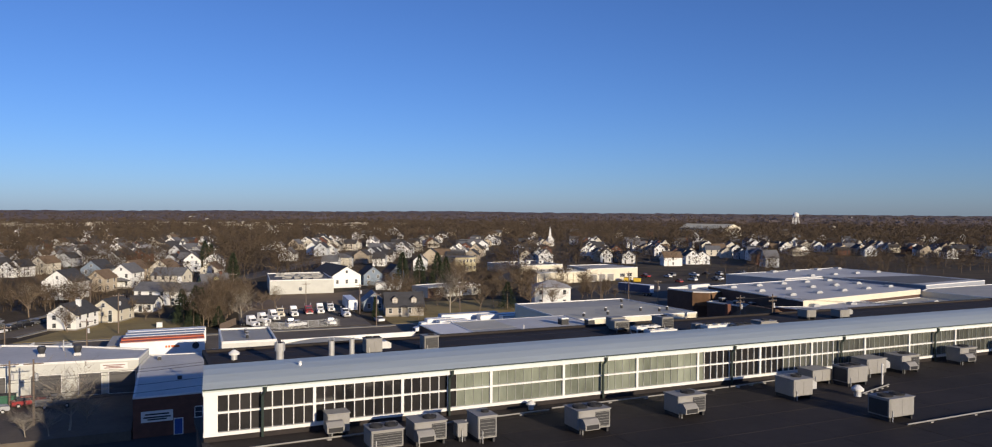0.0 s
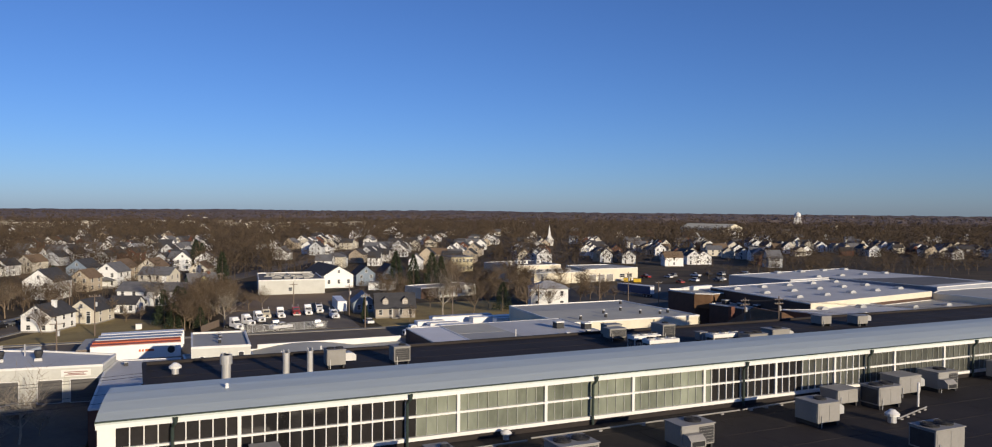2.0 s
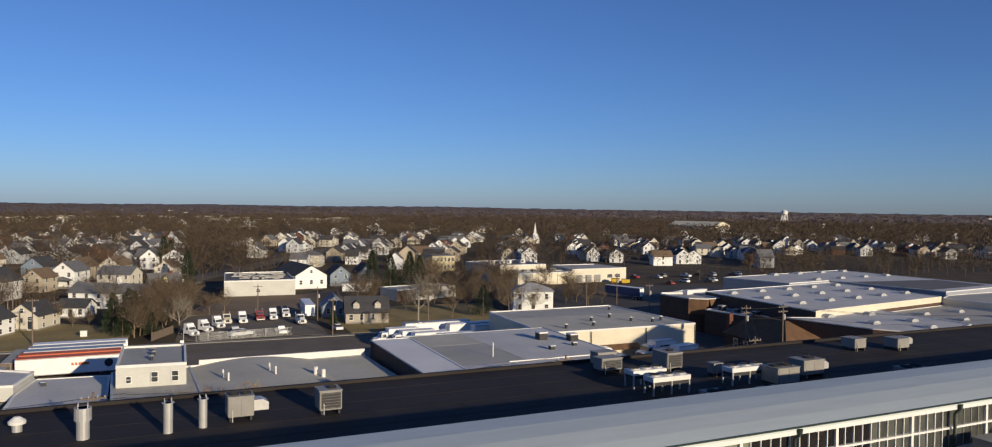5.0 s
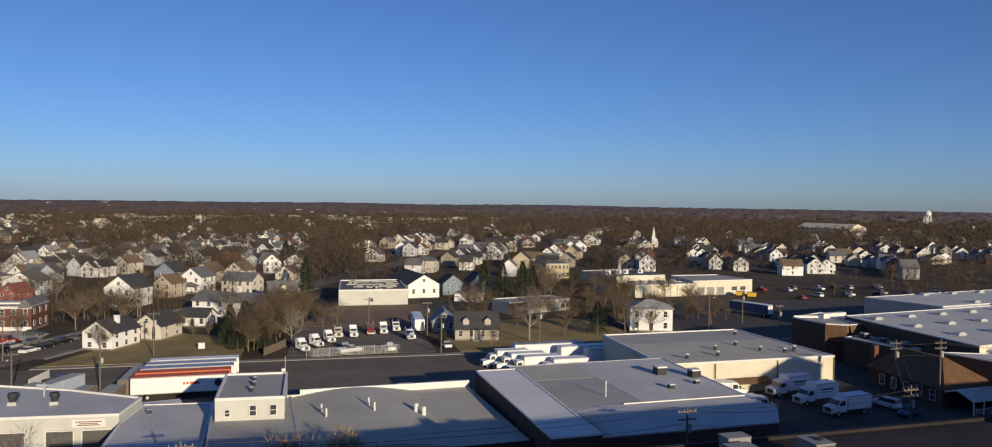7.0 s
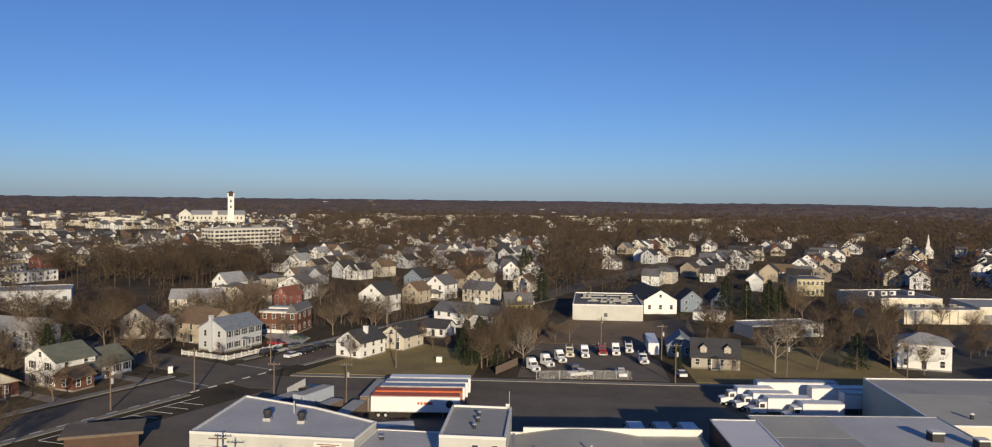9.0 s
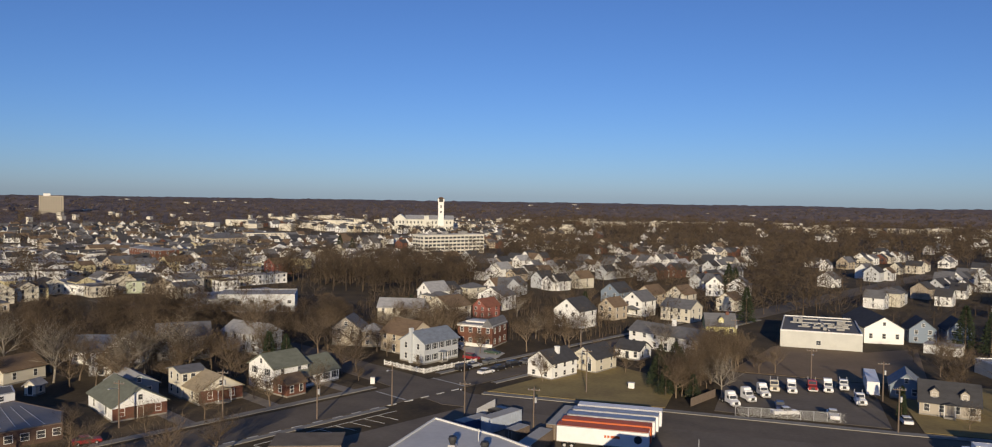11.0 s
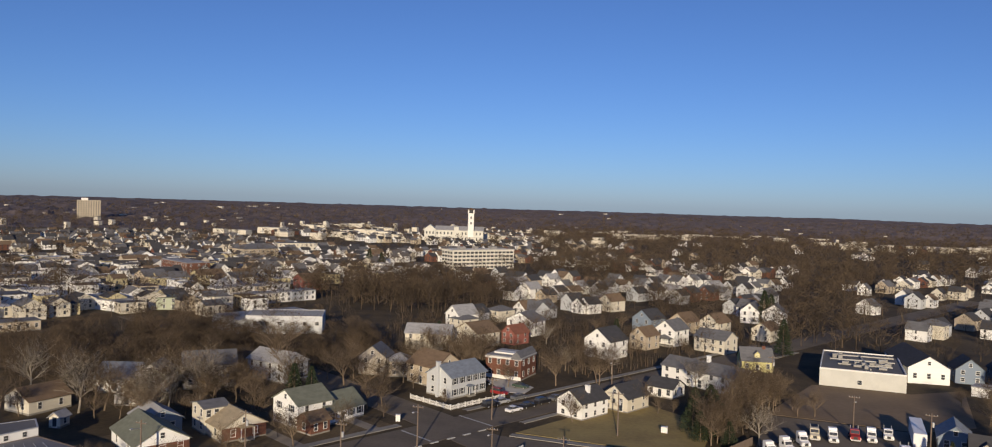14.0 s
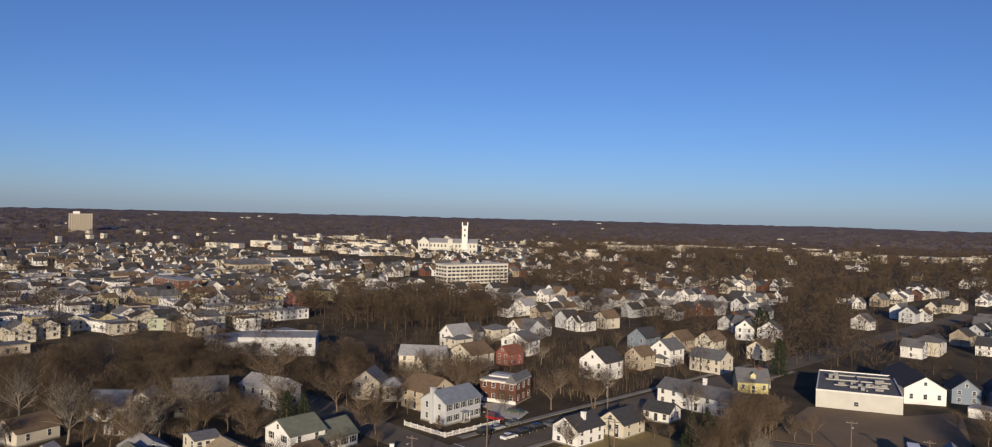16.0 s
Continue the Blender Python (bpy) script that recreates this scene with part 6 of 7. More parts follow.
bmesh.ops.create_cone(bm, segments=8, radius1=1.5, radius2=0.05, depth=7, cap_ends=True, matrix=pose(0, -1.5, 15.5))
part("steeple", bm, WHITE, ob, "white needle spire")
part("door", box(B(), -0.9, -3.6, 0, 0.9, -3.45, 3), RUST, ob)
for k in range(4):
    part("window", box(B(), 4.95, 3 + k * 4.5, 2, 5.05, 4.2 + k * 4.5, 5), GLASS, ob)
    part("window", box(B(), -5.05, 3 + k * 4.5, 2, -4.95, 4.2 + k * 4.5, 5), GLASS, ob)

ob = thing("water_tower", 1080, 1036, 0, 0, "white water tower on legs above the woods", "water tower")
bm = B()
rod(bm, (0, 0, 20), (0, 0, 22), 2.5, 5.4, n=18)
rod(bm, (0, 0, 22), (0, 0, 27), 5.4, n=18)
rod(bm, (0, 0, 27), (0, 0, 30), 5.4, 1.0, n=18)
part("tank", bm, WHITE, ob)
for k in range(6):
    a = k * math.pi / 3
    part("leg", rod(B(), (7 * math.cos(a), 7 * math.sin(a), 0), (5.0 * math.cos(a), 5.0 * math.sin(a), 22), 0.5, n=6), WHITE, ob)
part("riser", rod(B(), (0, 0, 0), (0, 0, 20), 0.9, n=8), WHITE, ob)

ob = thing("long_hangar", 633, 801, 0, -75, "broad cream hangar with a low pale gabled roof", "warehouse")
bm = B()
gable_walls(bm, 70, 35, 9, 5.2, "x")
part("wall", bm, CREAM, ob)
bm = B()
gable_roof(bm, 70, 35, 9, 5.2, "x")
part("roof", bm, mat("cream_sheet_roof", (0.6, 0.56, 0.42), 0.6, size=9, var=0.1), ob)
for k in range(8):
    part("door", box(B(), 4 + k * 8.2, -0.12, 0, 10 + k * 8.2, 0.02, 5.0), UNIT, ob)

# ---- street poles and wires ----
def pole(x, y, h=10.0, lamp=False, arms=1, turn=0.0, z=0.0):
    t = thing("utility_pole", x, y, z, turn, "weathered wooden utility pole with crossarms", "utility pole", "utility poles")
    part("shaft", rod(B(), (0, 0, -0.3), (0, 0, h), 0.17, 0.11), POLE, t)
    for k in range(arms):
        a = part("crossarm", box(B(), -1.2, -0.06, h - 0.7 - k * 0.9, 1.2, 0.06, h - 0.55 - k * 0.9), POLE, t)
        for s in (-1.05, -0.4, 0.4, 1.05):
            part("insulator", rod(B(), (s, 0, h - 0.55 - k * 0.9), (s, 0, h - 0.35 - k * 0.9), 0.05, n=6), GALV, a)
    if lamp:
        a = part("lamp_arm", rod(B(), (0, 0, h - 1.6), (0, -2.2, h - 1.1), 0.04), GALV, t)
        part("lamp_head", box(B(), -0.15, -2.7, h - 1.2, 0.15, -2.1, h - 1.02), GALV, a)
    else:
        part("transformer", rod(B(), (0.35, 0, h - 3.0), (0.35, 0, h - 2.0), 0.25, n=10), GALV, t)
    return t


def cable(a, b, sag=0.8, r=0.025):
    bm = B()
    pts = [Vector(a).lerp(Vector(b), k / 10) - Vector((0, 0, sag * (1 - (k / 5 - 1) ** 2))) for k in range(11)]
    side = (Vector(b) - Vector(a)).cross(Vector((0, 0, 1))).normalized() * r
    rings = [[bm.verts.new(p + o) for o in (side, Vector((0, 0, r)), -side, Vector((0, 0, -r)))] for p in pts]
    for u_, w_ in zip(rings, rings[1:]):
        for k in range(4):
            bm.faces.new((u_[k], u_[(k + 1) % 4], w_[(k + 1) % 4], w_[k]))
    return solo("overhead_wire", bm, WIRE, "thin dark overhead wire between poles", "wire", "overhead wires")


for a in ((-51.5, 184.5, 10, True), (-59.3, 158.6, 9, True), (-69.2, 144.6, 8, False), (-22.0, 183.0, 10, False), (-85.8, 138.0, 10, False), (-101, 128, 9, True),
          (42.2, 196.0, 9, False), (28.6, 207.0, 9, True), (64.9, 173.4, 10, False), (118.1, 183.5, 11, True), (126.9, 165.1, 10, False), (137.3, 195.8, 10, False),
          (-27.5, 152.0, 8, False), (-42.6, 156.2, 7, True), (12.5, 250, 9, False), (-30, 226, 9, True), (40, 171, 9, False), (90, 171, 10, True)):
    pole(*a)
for a in ((46.0, 75.0, 12.0), (80.0, 77.0, 12.0), (-7.9, 76, 12.0), (102, 102, 12.7), (108.6, 99.2, 13.0)):
    pole(a[0], a[1], a[2], False, 2)
for x0, x1 in ((-60, -5), (-5, 46), (46, 80)):
    for k, (dy, z) in enumerate(((-0.9, 11.4), (0.9, 11.4), (0, 9.6), (0, 8.6))):
        cable((x0, 75.5 + dy, z), (x1, 76.2 + dy, z))
for dx, dz in ((-0.9, -0.5), (0.9, -0.5), (0, -2.4)):
    cable((80 + dx, 77, 11.9 + dz), (102 + dx, 102, 12.6 + dz))
    cable((102 + dx, 102, 12.6 + dz), (108.6 + dx, 99.2, 12.9 + dz), 0.2)
    cable((108.6 + dx, 99.2, 12.9 + dz), (170 + dx, 78, 12.0 + dz), 1.4)

# chain-link fence of the truck lot
t = thing("chain_link_fence", 0, 0, 0, 0, "grey chain-link fence along the truck lot", "fence")
for k in range(9):
    part("post", rod(B(), (10.1 + k * 2.53, 173.4 + k * 0.18, 0), (10.1 + k * 2.53, 173.4 + k * 0.18, 2.0), 0.06), GALV, t)
part("rail", rod(B(), (10.1, 173.4, 1.95), (30.4, 174.85, 1.95), 0.03), GALV, t)
bm = B()
for k in range(140):
    x = 10.1 + 20.3 * k / 140
    for s in (-1, 1):
        rod(bm, (x, 173.42 + (x - 10.1) * 0.0714, 0.05 if s > 0 else 1.95), (x + 1.2, 173.42 + (x + 1.2 - 10.1) * 0.0714, 1.95 if s > 0 else 0.05), 0.008, n=3, caps=False)
part("mesh_wire", bm, GALV, t)
bm = B()
t = thing("board_fence", 0, 0, 0, 0, "grey board fence beside the truck lot", "fence")
bd = mesh_of("board", box(B(), -0.13, -0.02, 0, 0.13, 0.02, 1.8), POLE)
for k in range(40):
    b_ = part("board", bd, None, t)
    b_.matrix_basis = pose(1.2 + k * 0.13, 178.0 + k * 0.26, 0, 0, 0, 63)
t = thing("sign_box", -70.8, 174.6, 0, 20, "white electrical cabinet on the pavement", "cabinet")
part("body", box(B(), -0.5, -0.4, 0.1, 0.5, 0.4, 1.5), WHITE, t)
part("lid", box(B(), -0.55, -0.45, 1.5, 0.55, 0.45, 1.6), WHITE, t)
t = thing("white_cabinet", -12.5, 190.0, 0, 0, "white cabinet standing on the lawn", "cabinet")
part("body", box(B(), -0.7, -0.5, 0.1, 0.7, 0.5, 1.3), WHITE, t)
part("lid", box(B(), -0.75, -0.55, 1.3, 0.75, 0.55, 1.4), WHITE, t)


# ---- trees ----
def quads(name, verts, faces, material):
    me = bpy.data.meshes.new(name)
    me.from_pydata(verts, [], faces)
    me.materials.append(material)
    return me


def bare_tree(seed, height, spread, limbs=8, twigs=1100, twig_w=0.03):
    """Meshes of one bare tree: the wood (trunk and limbs) and the fine twigs."""
    r = random.Random(seed)
    wv, wf, ends = [], [], []

    def seg(p, q, r0, r1, n):
        d = (q - p).normalized()
        s = d.orthogonal().normalized()
        t_ = d.cross(s)
        i0 = len(wv)
        for c, rr in ((p, r0), (q, r1)):
            for k in range(n):
                a = 2 * math.pi * k / n
                wv.append(tuple(c + (s * math.cos(a) + t_ * math.sin(a)) * rr))
        for k in range(n):
            wf.append((i0 + k, i0 + (k + 1) % n, i0 + n + (k + 1) % n, i0 + n + k))

    def grow(p, d, length, rad, level):
        steps = (4, 4, 3, 1)[level]
        for k in range(steps):
            d = (d + Vector((r.uniform(-1, 1), r.uniform(-1, 1), r.uniform(-0.5, 0.9))) * 0.16).normalized()
            q = p + d * length / steps
            r1 = rad * (0.82 if level else 0.86)
            seg(p, q, rad, r1, 6 if level == 0 else 4 if level == 1 else 3)
            p, rad = q, r1
            if level >= 1:
                ends.append((p.copy(), d.copy(), length))
            if level < 3 and (level > 0 or k >= 1):
                for _ in range(3 if level == 0 else 2):
                    a = r.uniform(0, 2 * math.pi)
                    out = Vector((math.cos(a) * spread, math.sin(a) * spread, r.uniform(-0.05, 0.85)))
                    nd = (d * (0.45 if level == 0 else 0.8) + out.normalized()).normalized()
                    grow(p, nd, length * r.uniform(0.5, 0.8), rad * 0.6, level + 1)

    grow(Vector((0, 0, -0.2)), Vector((0, 0, 1)), height * 0.6, height * 0.024, 0)
    top = max(v[2] for v in wv)
    sc = height / (top * 1.08)
    wv[:] = [(x * sc, y * sc, z * sc) for x, y, z in wv]
    tv, tf = [], []
    for _ in range(twigs):
        p, d, L = r.choice(ends)
        p = p * sc
        way = (d * 0.9 + Vector((r.uniform(-1, 1), r.uniform(-1, 1), r.uniform(-0.5, 1.1)))).normalized()
        ln = r.uniform(0.7, 2.0) * height / 12
        sd = way.orthogonal().normalized()
        sd.rotate(Matrix.Rotation(r.uniform(0, 6.28), 3, way))
        i0 = len(tv)
        tv += [tuple(p - sd * twig_w), tuple(p + sd * twig_w), tuple(p + way * ln)]
        tf.append((i0, i0 + 1, i0 + 2))
    return quads("trunk", wv, wf, BARK), quads("twigs", tv, tf, TWIG)


TREES = [bare_tree(s, h, sp, twigs=tw) for s, h, sp, tw in ((1, 12, 1.0, 620), (2, 14, 0.9, 700), (3, 10, 1.2, 520), (4, 16, 1.0, 760), (5, 9, 1.1, 500), (6, 13, 1.2, 660))]
PALE = bare_tree(21, 17, 1.1, twigs=800)
PALE[0].materials[0] = PALEBARK
trng = random.Random(77)


def tree(x, y, size=1.0, kind=None, label="bare winter tree with fine brown twigs", pale=False):
    k = trng.randrange(len(TREES)) if kind is None else kind
    wood, tw = PALE if pale else TREES[k]
    t = thing("tree", x, y, 0, trng.uniform(0, 360), label, "tree", "bare trees")
    t.scale = (size, size, size * trng.uniform(0.92, 1.08))
    part("trunk", wood, None, t)
    part("crown", tw, None, t)
    return t


def evergreen_meshes(seed, h, r0):
    r = random.Random(seed)
    wood = B()
    rod(wood, (0, 0, -0.2), (0, 0, h * 0.95), h * 0.018, 0.03, n=7)
    nv, nf = [], []
    for k in range(1500):
        z = h * (0.08 + 0.92 * r.random() ** 1.25)
        rr = r0 * (1 - z / h) ** 0.75 * r.uniform(0.25, 1.08)
        a = r.uniform(0, 6.283)
        p = Vector((rr * math.cos(a), rr * math.sin(a), z))
        way = Vector((math.cos(a) + r.uniform(-0.5, 0.5), math.sin(a) + r.uniform(-0.5, 0.5), r.uniform(-0.5, 0.5))).normalized()
        sd = way.orthogonal().normalized()
        sd.rotate(Matrix.Rotation(r.uniform(0, 6.28), 3, way))
        ln, w = r.uniform(0.3, 0.75) * h / 10, r.uniform(0.08, 0.2) * h / 10
        i0 = len(nv)
        nv += [tuple(p - sd * w), tuple(p + sd * w), tuple(p + way * ln)]
        nf.append((i0, i0 + 1, i0 + 2))
    return mesh_of("trunk", wood, BARK), quads("needles", nv, nf, NEEDLE)


FIRS = [evergreen_meshes(31, 10, 2.6), evergreen_meshes(32, 8, 3.0), evergreen_meshes(33, 7, 1.1)]


def fir(x, y, size=1.0, kind=0):
    t = thing("evergreen_tree", x, y, 0, trng.uniform(0, 360), "dark green evergreen tree", "tree", "evergreens")
    t.scale = (size, size, size)
    part("trunk", FIRS[kind][0], None, t)
    part("crown", FIRS[kind][1], None, t)
    return t


for a in ((-82.0, 181.5, 0.9), (-79.5, 184.5, 0.8), (-131.4, 159.2, 1.1), (-124.9, 166.9, 1.3), (-34.3, 230.8, 1.05), (-24, 222, 0.45), (-33.5, 190.0, 0.62),
          (-12.0, 208.0, 0.5), (-20, 216, 0.4), (76.9, 187.0, 0.75), (54.2, 178.0, 0.7), (93.9, 186.1, 0.95), (100.3, 183.0, 0.9), (86, 196, 0.8),
          (-80, 205, 0.5), (-60, 240, 0.6), (-44, 262, 0.9), (-117, 200, 1.2), (-106, 205, 1.1), (-96, 196, 0.9), (-104, 184, 0.9), (-118, 180, 1.1),
          (-112, 230, 1.1), (-75, 176, 0.45), (-89, 154, 0.5), (-108, 124, 0.5), (-66, 192, 0.5), (58, 200, 0.9), (70, 205, 0.8), (62, 214, 0.9), (80, 214, 1.0), (92, 222, 1.0),
          (-7, 106, 0.0)):
    if a[2]:
        tree(*a)
tree(-34.8, 230.6, 0.95, kind=1)
tree(-47.1, 244.8, 0.7, kind=0)
tree(65.8, 183.0, 0.98, pale=True, label="tall pale-barked bare tree")
tree(7.8, 188.3, 0.75, pale=True, label="pale-barked bare tree beside the truck lot")
SPARSE = bare_tree(23, 10, 1.25, twigs=320)
for m_ in SPARSE:
    m_.materials[0] = PALEBARK
for x, y, s in ((-26.6, 87.5, 1.05), (-28.8, 85.6, 0.55), (-24.6, 90.5, 0.5), (-31.5, 86.2, 0.5)):
    t = thing("tree", x, y, 1.2, trng.uniform(0, 360), "pale branchy bare tree beside the alley", "tree", "bare trees")
    t.scale = (s, s, s)
    part("trunk", SPARSE[0], None, t)
    part("crown", SPARSE[1], None, t)
for x, y, h in ((-31.2, 92.5, 9.0), (-35.6, 105.5, 6.8)):
    pole(x, y, h, z=1.3)
tree(-139.6, 152.2, 0.95, pale=True, label="large pale-barked bare tree")
tree(-124.0, 163.0, 0.9, pale=True, label="large pale-barked bare tree")
for k in range(46):
    f = trng.random()
    tree(-3.5 + 15 * f + trng.uniform(-4, 4), 182 + 50 * f + trng.uniform(-2, 2), trng.uniform(0.65, 0.95))
for k in range(7):
    tree(15 + trng.uniform(-4, 9), 228 + trng.uniform(-12, 10), trng.uniform(0.45, 0.7))
BRUSH = bare_tree(41, 10.4, 0.55, twigs=3200, twig_w=0.03)
BRUSH[1].materials[0] = mat("tan_brush_twigs", (0.46, 0.32, 0.17), 0.95, size=2.5, col2=(0.2, 0.135, 0.075), spread=0.4)
for k, x in enumerate((0.8, 2.4, 3.9, 5.2, 6.4, 7.8, 9.2, 10.6, 11.9)):
    t = thing("tree", x, 79.6 + (k % 3) * 0.7, 0, k * 77, "tan brushy bare tree behind the factory", "tree", "bare trees")
    s_ = (0.94, 1.0, 1.02, 1.03, 0.97, 1.02, 0.95, 0.92, 0.86)[k]
    t.scale = (s_, s_, s_)
    part("trunk", BRUSH[0], None, t)
    part("crown", BRUSH[1], None, t)
for a in ((42.6, 180.7, 0.8, 2), (43.6, 184.5, 0.9, 2), (86.9, 188.0, 1.1, 1), (13.9, 381, 1.5, 0), (17, 384, 1.3, 0), (78.6, 267, 1.4, 0), (-100, 178, 1.0, 0), (-97, 181, 0.9, 0), (84, 262, 1.3, 0), (90, 258, 1.4, 0), (96, 264, 1.2, 0), (-0.5, 190, 1.0, 1), (-3, 200, 1.2, 1), (-4.5, 186, 0.85, 1), (-6.5, 192.5, 1.05, 1), (-2, 195, 1.2, 1), (1.5, 184.5, 0.7, 1), (-6.5, 200, 1.1, 1), (18, 300, 1.3, 0), (-40, 300, 0.9, 0), (-96, 264, 0.9, 0), (-250, 520, 1.5, 0), (-238, 515, 1.3, 0)):
    fir(*a)
for k in range(20):
    x, y = trng.uniform(108, 152), trng.uniform(196, 246)
    if math.hypot(x - 144, y - 200) > 7:
        tree(x, y, trng.uniform(0.45, 0.75))
for k in range(22):
    tree(trng.uniform(88, 125), trng.uniform(255, 300), trng.uniform(0.5, 0.85))
# garden trees between the houses along the avenue
homes = [ob.matrix_basis @ Vector((5, 5, 0)) for ob in scene.objects if ob.parent is None and ob.name.split(".")[0] in ("house", "shed", "gabled_hall")]
planted = 0
while planted < 62:
    x, y = trng.uniform(-108, 4), trng.uniform(206, 345)
    v_ = (x + 58.5) * V.x + (y - 174) * V.y
    if abs(v_) < 9.5 or x > 0.35 * (y - 200) - 14 or any(math.hypot(x - h_.x, y - h_.y) < 8.0 for h_ in homes):
        planted += 0.02
        continue
    tree(x, y, trng.uniform(0.4, 0.7), pale=trng.random() < 0.12)
    planted += 1
# street trees along the avenue and round the pavilion
for k in range(8):
    tree(*av(-112 + k * 13.2 + trng.uniform(-1.5, 1.5), -10.6 + trng.uniform(-1, 1)), trng.uniform(0.5, 0.7))
for k in range(11):
    tree(*av(-118 + k * 6.0 + trng.uniform(-2, 2), 10 + trng.uniform(-1, 5)), trng.uniform(0.55, 0.95))
for k in range(7):
    tree(trng.uniform(-150, -133), trng.uniform(100, 140), trng.uniform(0.6, 1.0))
# woods between the avenue houses and the town
wood_pl = []
for k in range(260):
    u, v = trng.uniform(-62, 52), trng.uniform(-150, -30)
    x, y = av(u, v)
    if not any(abs(x - hx) < 7.5 and abs(y - hy) < 7 for hx, hy in ((-102, 150), (-100, 136), (-90, 166), (-81, 172), (-82, 210), (-106, 196), (-98, 218), (-145, 172), (-151, 152), (-97, 262), (-88, 278), (-78, 310), (-120, 120), (-118, 136), (-156, 150), (-146, 168), (-130, 180), (-121, 199), (-137, 163), (-142, 176), (-135, 143))):
        if v > -62:
            tree(x, y, trng.uniform(0.7, 1.12), pale=trng.random() < 0.1)
        else:
            wood_pl.append((x, y, trng.uniform(4.5, 6.5) if 225 < y and -0.68 < x / y < -0.5 else trng.uniform(7.5, 12.0) if u < 5 else trng.uniform(6.0, 10.0)))
for k in range(36):
    x, y = trng.uniform(58, 140), trng.uniform(205, 250)
    if not (74 < x < 110 and 228 < y < 258):
        tree(x, y, trng.uniform(0.6, 0.95))

pale_hall = flat_block("pale_hall", [(-169, 257), (-143.7, 268), (-151.5, 284), (-176, 272)], 6.4, SIDING["grey"], GREYROOF, "long low pale grey hall with a flat roof behind the woods", "building", rim=0.15, rimm=GALV)
for k in range(6):
    opening(pale_hall, -166 + k * 4.1, 258.3 + k * 1.783, 3.2, 1.4, 1.2, 23.5)
for x, y, s_ in ((-148, 160, 1.0), (-155, 172, 0.9), (-133, 150, 0.75), (-119, 168, 1.05), (-112, 158, 0.7), (-25.5, 205, 0.6), (-19.5, 211, 0.65), (-33.5, 213, 0.55), (-15.5, 206, 0.6), (-163, 248, 0.6), (-150, 254, 0.55), (-158, 148, 0.85), (-149, 145, 0.75), (-143, 160, 0.9), (-162, 160, 1.0), (-136, 156, 0.8), (-166, 176, 0.95), (-128, 152, 0.7), (-150, 184, 0.9)):
    tree(x, y, s_, pale=s_ > 0.95)

# ---- the town beyond: countable houses, then a far mass ----
trng = random.Random(5)
STYLES = [("white", "grey", "y"), ("white", "dark", "y"), ("cream", "brown", "y"), ("white", "grey", "x"), ("tan", "dark", "y"), ("white", "dark", "x"), ("grey", "grey", "x"), ("brick", "dark", "y"), ("cream", "grey", "hip"), ("white", "brown", "y"), ("grey", "dark", "y"), ("white", "pale", "y")]
TEMPL = [house(0, -400 - 20 * k, 0, 8.5, 10.5, 5.4, w, r, g, n=2, side=1, door=0.25, group="town houses", sides=True) for k, (w, r, g) in enumerate(STYLES)]
KEEP_CLEAR = [(655, 765, 45), (-330, 945, 60), (-355, 548, 28), (-385, 655, 28), (12, 228, 34), (-12, 214, 26), (70, 200, 40), (60, 250, 20), (40, 272, 42), (-10, 250, 30), (-60, 215, 40), (140, 280, 60), (75, 275, 22), (-97, 262, 25), (-86, 281, 26), (-74, 306, 26), (-42, 278, 20), (-60, 246, 26), (-30, 300, 28), (-8, 304, 18), (-25, 335, 28), (14, 382, 14), (-190, 560, 60), (92, 246, 24), (215, 305, 45), (130, 325, 22), (308, 566, 18), (-110, 180, 55)]
spots = []
for i in range(-46, 74):
    for j in range(-36, 48):
        spots.append((i, j))
far_spots = []
for i, j in spots:
    u, v = 60 + i * 14.0, j * 23.0 + (7.5 if j % 2 else -7.5)
    x, y = av(u + trng.uniform(-4.5, 4.5), v + trng.uniform(-4, 4))
    r = math.hypot(x, y)
    ang = math.degrees(math.atan2(x, y))
    if y < 205 or r > 1500 or not -58 < ang < 64 or abs(v) < 14:
        continue
    if any(math.hypot(x - a, y - b) < c for a, b, c in KEEP_CLEAR):
        continue
    wood = noise.noise((x / 170, y / 170, 4.2)) + 0.35 * noise.noise((x / 50, y / 50, 8))
    if wood > (0.16 if ang < 0 else 0.34) or (110 < x < 330 and y < 300) or (ang > 47 and r < 560) or (ang > -14 and r > 700 and trng.random() < 0.93) or math.hypot(x + 165, y - 390) < 62 or abs(x - 0.09 * y - 2) < 22:
        continue
    if -50 < ang < -20 and r < 470:
        continue
    turn = math.degrees(math.atan2(U.y, U.x)) - (90 if trng.random() < 0.75 else 0) + (180 if trng.random() < 0.2 else 0) + trng.uniform(-7, 7)
    if (ang > -2 and trng.random() < 0.2) or (55 < x < 135 and y < 350 and trng.random() < 0.72):
        continue
    far_spots.append((r, x, y, turn))
far_spots.sort()
for r, x, y, turn in far_spots[:190]:
    src = trng.choice(TEMPL)
    c = copy_thing(src, pose(x, y, 0, 0, 0, turn))
    s = trng.uniform(0.78, 1.0)
    c.scale = (s, s, s * trng.uniform(0.9, 1.1))
for src in TEMPL:
    for o in (*src.children_recursive, src):
        bpy.data.objects.remove(o)
WINDOWDARK = mat("far_window_glass", (0.06, 0.065, 0.075), 0.2, size=3, var=0.3)
cols = [SIDING["white"], SIDING["cream"], SIDING["tan"], SIDING["brick"], SHINGLE["grey"], SHINGLE["dark"], SHINGLE["brown"], WINDOWDARK, SIDING["yellow"], WHITEROOF]
fv, ff, fm = [], [], []
hx = [(0, 0), (8.5, 0), (8.5, 10.5), (0, 10.5)]
